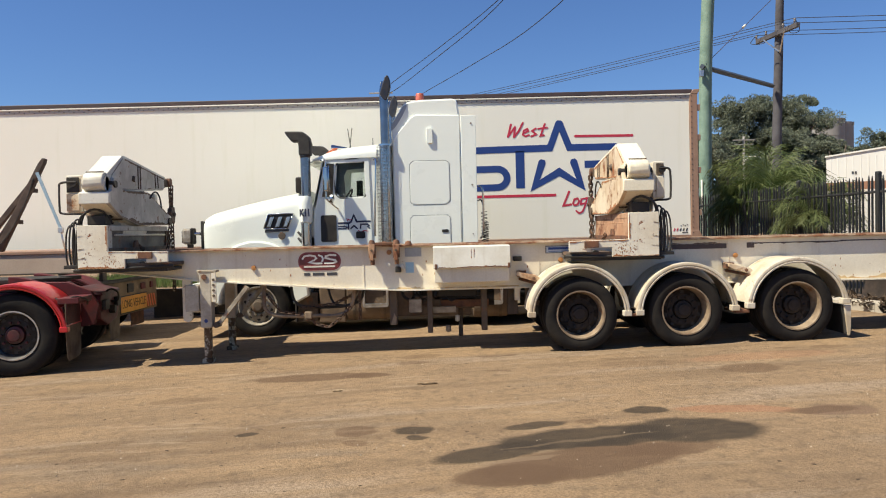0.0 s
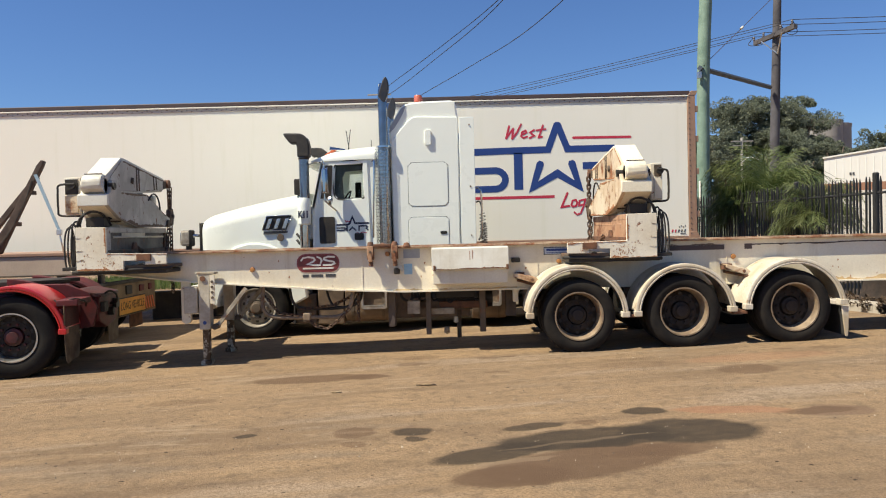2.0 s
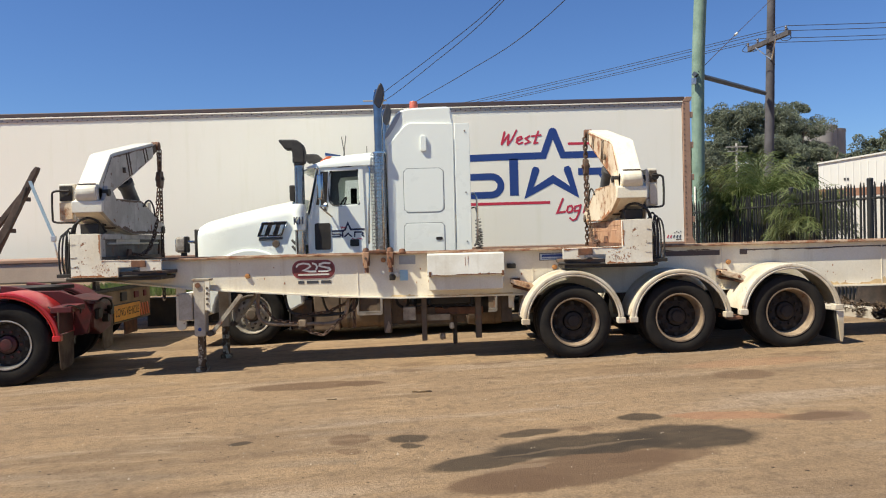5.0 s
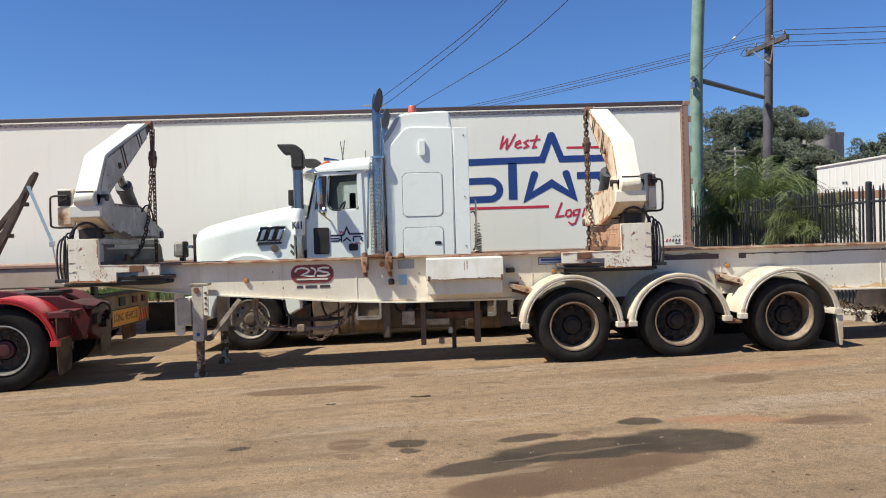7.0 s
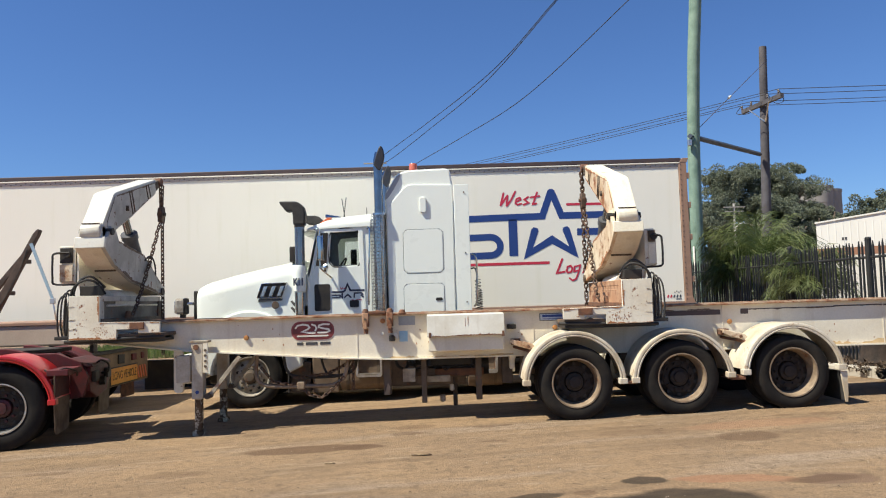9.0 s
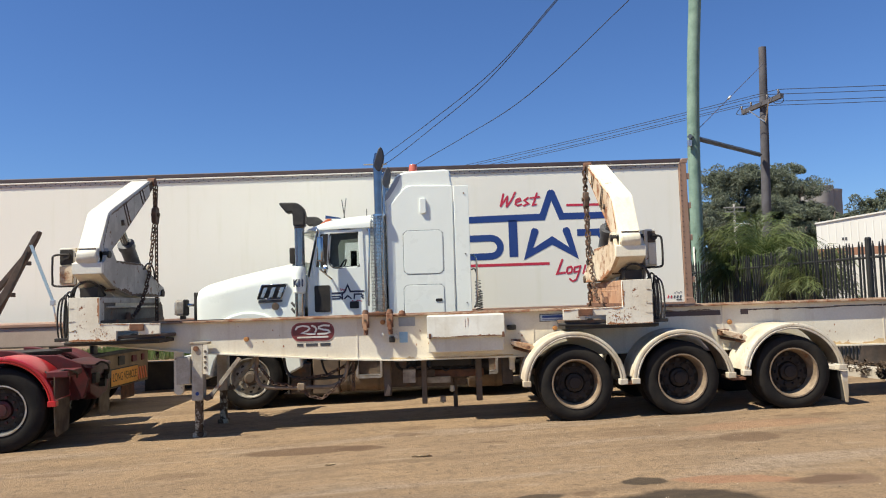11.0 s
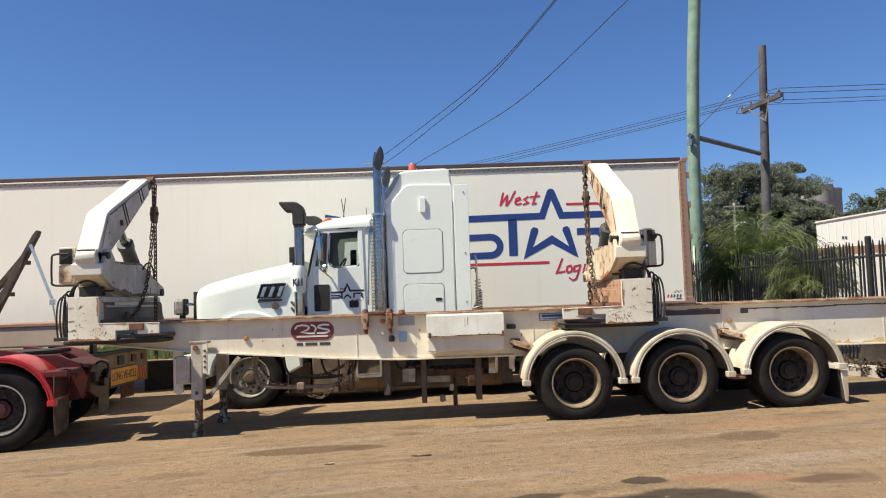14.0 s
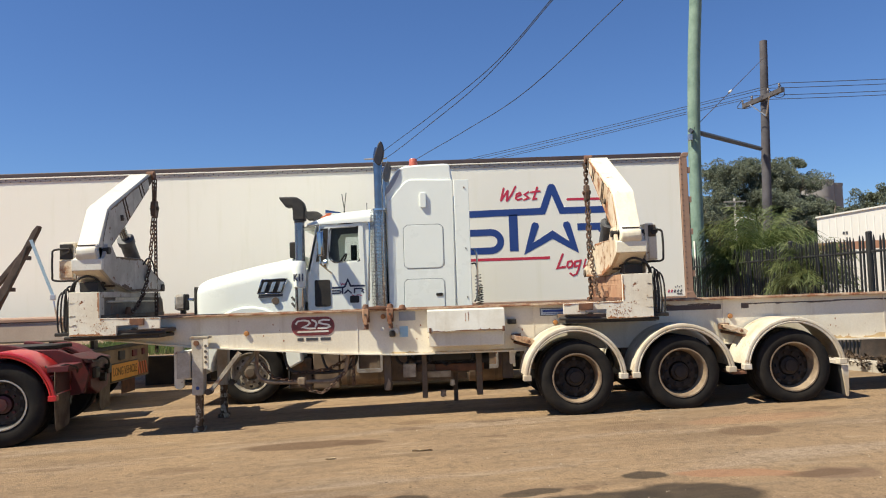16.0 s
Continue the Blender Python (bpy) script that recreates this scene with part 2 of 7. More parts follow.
def lathe(bm, profile, centre, axis="y", seg=40, caps=True):
    """Turns a profile of (radius, along) points round an axis through centre."""
    c = Vector(centre)
    rings = []
    for r, h in profile:
        ring = []
        for k in range(seg):
            a = 6.283185 * k / seg
            u, v = r * math.cos(a), r * math.sin(a)
            ring.append(bm.verts.new(c + Vector({"y": (u, h, v), "z": (u, v, h), "x": (h, u, v)}[axis])))
        rings.append(ring)
    faces = []
    for a, b in zip(rings, rings[1:]):
        for k in range(seg):
            faces.append(bm.faces.new((a[k], a[(k + 1) % seg], b[(k + 1) % seg], b[k])))
    for f in faces:
        f.smooth = True
    if caps and profile[0][0] > 1e-4:
        faces.append(bm.faces.new(rings[0]))
    if caps and profile[-1][0] > 1e-4:
        faces.append(bm.faces.new(rings[-1]))
    bmesh.ops.remove_doubles(bm, verts=[v for r in rings for v in r], dist=1e-5)
    bmesh.ops.recalc_face_normals(bm, faces=[f for f in bm.faces if f.is_valid])
    return bm


def ragged(bm, p, q, side, w, out, seed, steps=40):
    """A ragged band of bare or rusted metal along an edge from p to q; side: into the plate, out: off the plate."""
    rng = np.random.RandomState(seed)
    p, q, side, out = Vector(p), Vector(q), Vector(side).normalized(), Vector(out)
    drift = 0.5
    rows = []
    for i in range(steps + 1):
        drift = min(1.0, max(0.06, drift + rng.uniform(-0.32, 0.32)))
        c = p.lerp(q, i / steps)
        deep = c + side * w * drift * (1.8 if rng.uniform() < 0.06 else 1.0)
        rows.append([bm.verts.new(c + out), bm.verts.new(deep + out), bm.verts.new(deep - out * 0.5), bm.verts.new(c - out * 0.5)])
    for a, b in zip(rows, rows[1:]):
        for k in range(4):
            bm.faces.new((a[k], a[(k + 1) % 4], b[(k + 1) % 4], b[k]))
    bm.faces.new(rows[0])
    bm.faces.new(rows[-1][::-1])
    bmesh.ops.recalc_face_normals(bm, faces=bm.faces)
    return bm


def spatter(bm, centre, su, sz, count, seed, size=0.010, axis="y"):
    """Rust pits and runs scattered round a centre on a plate square to the axis."""
    rng = np.random.RandomState(seed)
    c = Vector(centre)
    for k in range(count):
        u, z, r = rng.normal() * su, rng.normal() * sz, size * rng.uniform(0.25, 1.0) ** 2
        tall = rng.uniform(0.7, 2.4)
        ring = []
        for i in range(6):
            a = 1.0472 * i
            du, dz = u + r * math.cos(a) * rng.uniform(0.6, 1.3), z + r * tall * math.sin(a) * rng.uniform(0.6, 1.3)
            ring.append(c + (Vector((du, 0, dz)) if axis == "y" else Vector((0, du, dz))))
        bm.faces.new([bm.verts.new(v) for v in ring])
    return bm


ORIGIN = {}


def thing(name, at, label, category, group="", kind=""):
    ob = new(name)
    ob.empty_display_size = 0.2
    ob.location = at
    ORIGIN[ob] = Vector(at)
    return tagged(ob, label, category, group, kind)


def part(name, bm, material, parent, label="", pivot=None, smooth=35):
    """Links a bmesh, drawn in the place's coordinates, as one mesh under a thing or a part."""
    me = bpy.data.meshes.new(name)
    at = Vector(pivot) if pivot is not None else ORIGIN.get(parent, Vector())
    bmesh.ops.translate(bm, verts=bm.verts, vec=-at)
    if smooth:
        for e in bm.edges:
            if len(e.link_faces) == 2 and e.calc_face_angle(0.0) > radians(smooth):
                e.smooth = False
    bm.to_mesh(me)
    bm.free()
    me.materials.append(material)
    ob = new(name, me)
    ORIGIN[ob] = at
    if parent:
        ob.parent = parent
        ob.location = at - ORIGIN[parent]
    if label:
        ob["label"] = label
    return ob


def ground_z(x):
    """The yard climbs gently to the east."""
    return 0.0223 * (max(-9.0, min(14.0, x)) - 1.72)


def holed(bm, outer, holes, axis, a, b):
    """A plate between a and b along an axis with openings right through it."""
    place = {"x": lambda u, v, w: (w, u, v), "y": lambda u, v, w: (u, w, v), "z": lambda u, v, w: (u, v, w)}[axis]
    edges = []
    for loop in (outer, *holes):
        vs = [bm.verts.new(place(u, v, a)) for u, v in loop]
        edges += [bm.edges.new((vs[i], vs[(i + 1) % len(vs)])) for i in range(len(vs))]
    faces = [g for g in bmesh.ops.triangle_fill(bm, use_beauty=True, use_dissolve=False, edges=edges)["geom"] if isinstance(g, bmesh.types.BMFace)]
    ext = bmesh.ops.extrude_face_region(bm, geom=faces, use_keep_orig=True)["geom"]
    bmesh.ops.translate(bm, verts=[g for g in ext if isinstance(g, bmesh.types.BMVert)], vec=Vector(place(0, 0, b)) - Vector(place(0, 0, a)))
    bmesh.ops.recalc_face_normals(bm, faces=bm.faces)
    return bm


def rounded(x0, x1, z0, z1, r, n=4):
    pts = []
    for cx, cz, a0 in ((x1 - r, z0 + r, -90), (x1 - r, z1 - r, 0), (x0 + r, z1 - r, 90), (x0 + r, z0 + r, 180)):
        for i in range(n + 1):
            a = radians(a0 + 90 * i / n)
            pts.append((cx + r * math.cos(a), cz + r * math.sin(a)))
    return pts


def stroke(bm, pts, width, y, thick=0.004, ends=True):
    """A flat painted stroke of that width along a line of (x, z) points, standing proud of a wall at y that faces the camera side."""
    pts = [Vector((p[0], p[1])) for p in pts]
    left, right = [], []
    for i, p in enumerate(pts):
        d0 = (p - pts[i - 1]).normalized() if i else (pts[1] - p).normalized()
        d1 = (pts[i + 1] - p).normalized() if i < len(pts) - 1 else d0
        t = (d0 + d1).normalized() if (d0 + d1).length > 0.2 else d0
        nrm = Vector((-t.y, t.x))
        w = width / 2 / max(0.5, nrm.dot(Vector((-d0.y, d0.x))))
        left.append(p + nrm * w)
        right.append(p - nrm * w)
    if ends:
        d = (pts[0] - pts[1]).normalized() * width * 0.35
        e = (pts[-1] - pts[-2]).normalized() * width * 0.35
        left.insert(0, pts[0] + d + (left[0] - pts[0]) * 0.55)
        right.insert(0, pts[0] + d + (right[0] - pts[0]) * 0.55)
        left.append(pts[-1] + e + (left[-1] - pts[-1]) * 0.55)
        right.append(pts[-1] + e + (right[-1] - pts[-1]) * 0.55)
    k = len(left)
    grid = [[bm.verts.new((q.x, yy, q.y)) for q in (left[i], right[i]) for yy in (y - thick, y)] for i in range(k)]
    for a, b in zip(grid, grid[1:]):
        for u, v in ((0, 2), (2, 3), (3, 1), (1, 0)):
            bm.faces.new((a[u], a[v], b[v], b[u]))
    for g in (grid[0], grid[-1]):
        bm.faces.new((g[0], g[2], g[3], g[1]))
    bmesh.ops.recalc_face_normals(bm, faces=bm.faces)
    return bm


def words(text, size, m, material, parent, name="lettering", depth=0.002, squeeze=1.0, bold=0.0):
    """Lettering in the built-in font as a mesh, lying in the plane of the pose m."""
    cu = bpy.data.curves.new(name, "FONT")
    cu.body, cu.size, cu.extrude, cu.offset, cu.align_x, cu.align_y = text, size, depth, bold, "CENTER", "CENTER"
    tmp = bpy.data.objects.new(name, cu)
    scene.collection.objects.link(tmp)
    me = bpy.data.meshes.new_from_object(tmp.evaluated_get(bpy.context.evaluated_depsgraph_get()))
    bpy.data.objects.remove(tmp)
    bm = B()
    bm.from_mesh(me)
    bpy.data.meshes.remove(me)
    bmesh.ops.transform(bm, matrix=m @ Matrix.Diagonal((squeeze, 1, 1, 1)), verts=bm.verts)
    return part(name, bm, material, parent)


def glass_mat(name, tint, rough=0.03):
    m, n, l, p = node_mat(name)
    p.inputs["Base Color"].default_value = (*tint, 1)
    p.inputs["Roughness"].default_value = rough
    p.inputs["Transmission Weight"].default_value = 1.0
    p.inputs["IOR"].default_value = 1.1
    return m


GLASS = glass_mat("tinted_cab_glass", (0.76, 0.82, 0.82))
INSIDE = surface("grey_cab_lining", (0.10, 0.11, 0.12), (0.07, 0.075, 0.08), 0.8)
SEAL = surface("grey_rubber_seal", (0.13, 0.135, 0.135), (0.09, 0.095, 0.095), 0.7)
TANK = surface("dusty_tank_steel", (0.15, 0.105, 0.068), (0.09, 0.062, 0.042), 0.6, 0.0, scale=4.0, rust=(0.20, 0.11, 0.06), rust_at=(0.55, 0.7))
MESH_SHIELD = surface("drilled_chrome_shield", (0.42, 0.40, 0.38), (0.30, 0.28, 0.27), 0.25, 1.0, scale=12.0)
GREYV = surface("dark_grey_vinyl", (0.06, 0.06, 0.065), None, 0.5)
YELLOW = surface("faded_orange_yellow_sign", (0.62, 0.28, 0.035), (0.50, 0.22, 0.035), 0.5, scale=4.0)

# ---- ground ----
def earth():
    m, n, l, p = node_mat("packed_dirt_yard")
    tc = n.new("ShaderNodeTexCoord").outputs["Object"]
    col = mix(n, l, ramp(n, l, noise_tex(n, l, tc, 0.5, 6.0), 0.38, 0.64), (0.340, 0.230, 0.133), (0.265, 0.182, 0.112))
    skew = n.new("ShaderNodeMapping")
    skew.inputs["Rotation"].default_value = (0, 0, radians(-9))
    l.new(tc, skew.inputs[0])
    tracks = noise_tex(n, l, skew.outputs[0], 1.0, 6.0, 0.6, (0.16, 1.9, 1.0))
    pale = noise_tex(n, l, skew.outputs[0], 0.8, 5.0, 0.6, (0.20, 1.5, 1.0))
    col = mix(n, l, ramp(n, l, tracks, 0.48, 0.66), col, (0.210, 0.142, 0.087))
    col = mix(n, l, ramp(n, l, noise_tex(n, l, tc, 1.7, 5.0, 0.6, (0.3, 1.2, 1.0)), 0.56, 0.78), col, (0.235, 0.180, 0.129))
    col = mix(n, l, ramp(n, l, pale, 0.55, 0.75), col, (0.40, 0.315, 0.235))
    grit = noise_tex(n, l, tc, 55.0, 6.0, 0.75)
    col = mix(n, l, ramp(n, l, grit, 0.42, 0.72), col, (0.126, 0.084, 0.048))
    col = mix(n, l, ramp(n, l, noise_tex(n, l, tc, 33.0, 3.0, 0.6), 0.63, 0.78), col, (0.319, 0.240, 0.156))
    col = mix(n, l, ramp(n, l, noise_tex(n, l, tc, 8.0, 8.0, 0.72), 0.50, 0.74), col, (0.134, 0.094, 0.061))
    col = mix(n, l, ramp(n, l, noise_tex(n, l, tc, 3.0, 8.0, 0.7, (0.35, 1.6, 1.0)), 0.56, 0.74), col, (0.336, 0.252, 0.168))
    col = mix(n, l, ramp(n, l, noise_tex(n, l, tc, 17.0, 3.0, 0.5), 0.69, 0.74), col, (0.059, 0.040, 0.027))
    # oil stains: x, y, half length, half width, darkness, reddish
    sep = n.new("ShaderNodeSeparateXYZ")
    wob = n.new("ShaderNodeTexNoise")
    wob.inputs["Scale"].default_value, wob.inputs["Detail"].default_value = 4.5, 8.0
    l.new(tc, wob.inputs["Vector"])
    wv = n.new("ShaderNodeVectorMath")
    wv.operation = "MULTIPLY_ADD"
    wv.inputs[1].default_value, wv.inputs[2].default_value = (0.16, 0.16, 0), (-0.08, -0.08, 0)
    l.new(wob.outputs["Color"], wv.inputs[0])
    av = n.new("ShaderNodeVectorMath")
    l.new(tc, av.inputs[0])
    l.new(wv.outputs[0], av.inputs[1])
    pr = n.new("ShaderNodeMapRange")
    pr.inputs["From Min"].default_value, pr.inputs["From Max"].default_value = 0.32, 0.62
    pr.inputs["To Min"].default_value, pr.inputs["To Max"].default_value = 1.0, 0.86
    l.new(noise_tex(n, l, tc, 5.0, 9.0, 0.75, (0.6, 1.4, 1.0)), pr.inputs["Value"])
    patchy = pr.outputs["Result"]
    for x, y, rx, ry, turn, dark, tone in STAINS:
        mp = n.new("ShaderNodeMapping")
        mp.vector_type = "TEXTURE"
        mp.inputs["Location"].default_value, mp.inputs["Rotation"].default_value = (x, y, 0), (0, 0, radians(turn))
        mp.inputs["Scale"].default_value = (rx, ry, 1e6)
        l.new(av.outputs[0], mp.inputs[0])
        ln = n.new("ShaderNodeVectorMath")
        ln.operation = "LENGTH"
        l.new(mp.outputs[0], ln.inputs[0])
        mk = n.new("ShaderNodeMapRange")
        mk.inputs["From Min"].default_value, mk.inputs["From Max"].default_value = 1.08, 0.86
        mk.inputs["To Max"].default_value = dark
        l.new(ln.outputs["Value"], mk.inputs["Value"])
        soak = n.new("ShaderNodeMath")
        soak.operation = "MULTIPLY"
        l.new(mk.outputs[0], soak.inputs[0])
        l.new(patchy, soak.inputs[1])
        col = mix(n, l, soak.outputs[0], col, tone)
    l.new(col, p.inputs["Base Color"])
    p.inputs["Roughness"].default_value = 0.95
    p.inputs["Specular IOR Level"].default_value = 0.2
    b = n.new("ShaderNodeBump")
    b.inputs["Strength"].default_value, b.inputs["Distance"].default_value = 0.9, 0.015
    l.new(grit, b.inputs["Height"])
    b2 = n.new("ShaderNodeBump")
    b2.inputs["Strength"].default_value, b2.inputs["Distance"].default_value = 0.5, 0.05
    l.new(tracks, b2.inputs["Height"])
    l.new(b.outputs[0], b2.inputs["Normal"])
    l.new(b2.outputs[0], p.inputs["Normal"])
    return m


OIL, RUDDY = (0.042, 0.032, 0.023), (0.30, 0.135, 0.075)
BROWNISH = (0.115, 0.070, 0.042)
DUSTED = (0.24, 0.17, 0.11)
STAINS = [
    (0.92, -4.50, 0.82, 0.34, 20, 0.92, BROWNISH), (0.42, -4.74, 0.40, 0.22, 5, 0.85, BROWNISH), (1.55, -4.30, 0.40, 0.16, 8, 0.7, BROWNISH),
    (1.86, -3.84, 0.54, 0.36, -4, 0.95, OIL), (1.02, -3.90, 0.70, 0.27, 10, 0.95, OIL), (0.34, -4.18, 0.50, 0.19, 22, 0.93, OIL),
    (0.70, -3.51, 0.26, 0.10, 14, 0.85, OIL), (1.12, -3.45, 0.12, 0.08, 0, 0.6, BROWNISH), (1.32, -4.05, 0.42, 0.10, 12, 0.80, OIL),
    (1.69, -3.17, 0.19, 0.13, 0, 0.92, OIL), (2.40, -3.28, 0.50, 0.14, -12, 0.55, RUDDY), (3.17, -3.45, 0.33, 0.18, 0, 0.75, (0.15, 0.095, 0.065)),
    (-1.48, -0.95, 0.74, 0.24, 2, 0.85, BROWNISH), (-0.9, -0.98, 0.28, 0.16, 0, 0.8, BROWNISH), (-4.07, -1.50, 0.25, 0.10, 5, 0.5, BROWNISH), (-1.66, -3.37, 0.09, 0.06, 0, 0.85, OIL),
    (-0.75, -3.43, 0.19, 0.17, 0, 0.7, BROWNISH), (-0.70, -3.78, 0.11, 0.09, 0, 0.6, BROWNISH), (-0.27, -3.48, 0.18, 0.14, 0, 0.92, OIL), (-0.23, -3.70, 0.10, 0.06, 0, 0.85, OIL),
    (-2.65, -1.9, 0.35, 0.15, 0, 0.4, BROWNISH), (3.2, -1.55, 0.32, 0.28, 0, 0.6, BROWNISH), (2.2, -1.0, 0.5, 0.2, 0, 0.35, BROWNISH),
    (1.00, -3.98, 0.62, 0.028, 13, 0.35, DUSTED), (0.48, -4.40, 0.30, 0.055, 14, 0.6, DUSTED), (3.05, -3.42, 0.30, 0.12, 4, 0.70, BROWNISH),
    (-0.32, 0.20, 0.26, 0.16, 0, 0.5, BROWNISH), (0.81, -0.06, 0.11, 0.07, 0, 0.7, BROWNISH), (0.57, -1.05, 0.16, 0.06, 0, 0.5, BROWNISH), (2.13, -0.63, 0.34, 0.10, 3, 0.35, BROWNISH), (3.6, -0.9, 0.9, 0.25, 4, 0.28, RUDDY),
    (-0.4, -0.25, 0.22, 0.12, 0, 0.6, BROWNISH), (0.55, -0.1, 0.16, 0.10, 0, 0.65, BROWNISH), (4.6, -0.5, 0.22, 0.10, 0, 0.6, BROWNISH), (4.05, -0.45, 0.12, 0.06, 0, 0.6, BROWNISH), (-2.4, 0.25, 0.12, 0.12, 0, 0.5, BROWNISH),
]
DIRT = earth()


def build_ground():
    xs = [-1500, -300, -60] + [-30 + 0.5 * i for i in range(121)] + [60, 300, 1500]
    ys = [-400, -60] + [-14 + 0.5 * i for i in range(85)] + [60, 300, 2500]
    bm = B()
    rows = []
    for y in ys:
        rows.append([bm.verts.new((x, y, ground_z(x) + (0.012 * noise.noise((x * 0.7, y * 0.9, 0)) if abs(x) < 31 and -15 < y < 29 else 0))) for x in xs])
    for a, b in zip(rows, rows[1:]):
        for i in range(len(xs) - 1):
            bm.faces.new((a[i], a[i + 1], b[i + 1], b[i]))
    tagged(part("ground", bm, DIRT, None), "brown packed-dirt truck yard with dark oil stains and wheel tracks", "ground", kind="structure")


build_ground()


def build_litter():
    rng = np.random.RandomState(31)
    v, f = [], []
    for i in range(2600):
        x, y = rng.uniform(-7, 7), -7.2 + 9.0 * rng.uniform() ** 1.6
        r = rng.uniform(0.002, 0.0085) * (1.6 if rng.uniform() < 0.06 else 1)
        z, n, a = ground_z(x) + 0.008, len(v), rng.uniform(0, 6.28)
        for k in range(5):
            v.append((x + r * math.cos(a + 1.2566 * k) * rng.uniform(0.7, 1.3), y + r * math.sin(a + 1.2566 * k) * rng.uniform(0.7, 1.3), z - 0.012))
        v.append((x, y, z - 0.004 + r * rng.uniform(0.2, 0.6)))
        f += [(n + k, n + (k + 1) % 5, n + 5) for k in range(5)]
    me = bpy.data.meshes.new("gravel")
    me.from_pydata(v, [], f)
    m, n, l, p = node_mat("scattered_gravel")
    l.new(mix(n, l, n.new("ShaderNodeNewGeometry").outputs["Random Per Island"], (0.05, 0.038, 0.028), (0.42, 0.34, 0.25)), p.inputs["Base Color"])
    p.inputs["Roughness"].default_value = 0.9
    me.materials.append(m)
    tagged(new("gravel", me), "loose gravel scattered over the dirt", "gravel", kind="stuff")
    pale = surface("dry_leaf", (0.42, 0.32, 0.19), (0.22, 0.15, 0.09), 0.8, scale=20)
    for x, y, L, W, nm, lb in ((-1.11, -1.82, 0.05, 0.022, "dry_leaf", "curled dry leaf on the dirt"), (-0.20, -1.66, 0.11, 0.016, "bark_strip", "pale strip of bark lying on the dirt")):
        bm = B()
        z = ground_z(x)
        top = [[bm.verts.new((x - L + 2 * L * i / 6 + rng.uniform(-0.01, 0.01), y + W * s * math.sin(math.pi * (i + 0.6) / 7.2), z + 0.010 + 0.014 * abs(s) * rng.uniform(0.3, 1) + 0.005 * (i % 2))) for s in (-1, 0, 1)] for i in range(7)]
        for a, b in zip(top, top[1:]):
            for k in (0, 1):
                bm.faces.new((a[k], a[k + 1], b[k + 1], b[k]))
        ext = bmesh.ops.extrude_face_region(bm, geom=bm.faces[:], use_keep_orig=True)["geom"]
        bmesh.ops.translate(bm, verts=[g for g in ext if isinstance(g, bmesh.types.BMVert)], vec=(0, 0, -0.008))
        bmesh.ops.recalc_face_normals(bm, faces=bm.faces)
        tagged(part(nm, bm, pale, None), lb, "litter")


build_litter()

# ---- sidelifter trailer ----
AXLES = [(1.72, 0.455), (3.05, 0.478), (4.45, 0.505)]


def tyre_profile(r, w, rim):
    h = w / 2
    return [(rim, -h * 0.80), (rim + 0.02, -h * 0.92), (rim + (r - rim) * 0.45, -h), (r - 0.045, -h * 0.93), (r - 0.012, -h * 0.80), (r, -h * 0.66),
            (r, -h * 0.36), (r - 0.012, -h * 0.34), (r - 0.012, -h * 0.28), (r, -h * 0.26), (r, h * 0.26), (r - 0.012, h * 0.28), (r - 0.012, h * 0.34), (r, h * 0.36),
            (r, h * 0.66), (r - 0.012, h * 0.80), (r - 0.045, h * 0.93), (r - (r - rim) * 0.55, h), (rim + 0.02, h * 0.92), (rim, h * 0.80)]


def add_wheel(parent, x, y, z, r, rim, rim_mat, hub_mat, out=-1, w=0.26, deep=0.14, bolts=10, disc_mat=None):
    """One wheel whose outer face looks along out (the sign of y)."""
    wheel = part("wheel", lathe(B(), tyre_profile(r, w, rim), (x, y, z), caps=False), TYRE, parent, "dusty black tyre on a steel rim")
    o = out
    f = -w / 2 * -o  # outer face
    f = o * w / 2
    prof = [(rim + 0.004, f * 0.86), (rim + 0.010, f * 0.97), (rim - 0.006, f * 0.97), (rim - 0.016, f * 0.85), (rim - 0.035, f - o * deep), (rim - 0.045, f - o * (deep + 0.02))]
    part("rim", lathe(B(), prof, (x, y, z), caps=False), rim_mat, wheel)
    disc = part("disc", lathe(B(), [(rim - 0.036, f - o * (deep + 0.012)), (rim - 0.07, f - o * (deep - 0.005)), (0.20, f - o * (deep - 0.03)), (0.13, f - o * (deep - 0.03)), (0.118, f - o * (deep + 0.02))], (x, y, z), caps=False), disc_mat or hub_mat, wheel)
    if bolts:
        for k in range(10):
            a = 6.2832 * (k + 0.5) / 10
            c = Vector((x + 0.222 * math.cos(a), y, z + 0.222 * math.sin(a)))
            part("hand_hole", rod(B(), c + Vector((0, f - o * (deep + 0.01), 0)), c + Vector((0, f - o * (deep - 0.024), 0)), 0.026, 10), BLACK, wheel)
    hub = lathe(B(), [(0.118, f - o * (deep + 0.01)), (0.112, f - o * (deep - 0.06)), (0.08, f - o * (deep - 0.075)), (0.07, f - o * (deep - 0.10)), (0.0, f - o * (deep - 0.105))], (x, y, z), seg=20)
    part("hub", hub, hub_mat, wheel)
    for k in range(bolts):
        a = 6.2832 * k / bolts
        c = Vector((x + 0.165 * math.cos(a), y, z + 0.165 * math.sin(a)))
        part("wheel_nut", rod(B(), c + Vector((0, f - o * (deep + 0.01), 0)), c + Vector((0, f - o * (deep - 0.065), 0)), 0.018, 6), hub_mat, wheel)
    return wheel


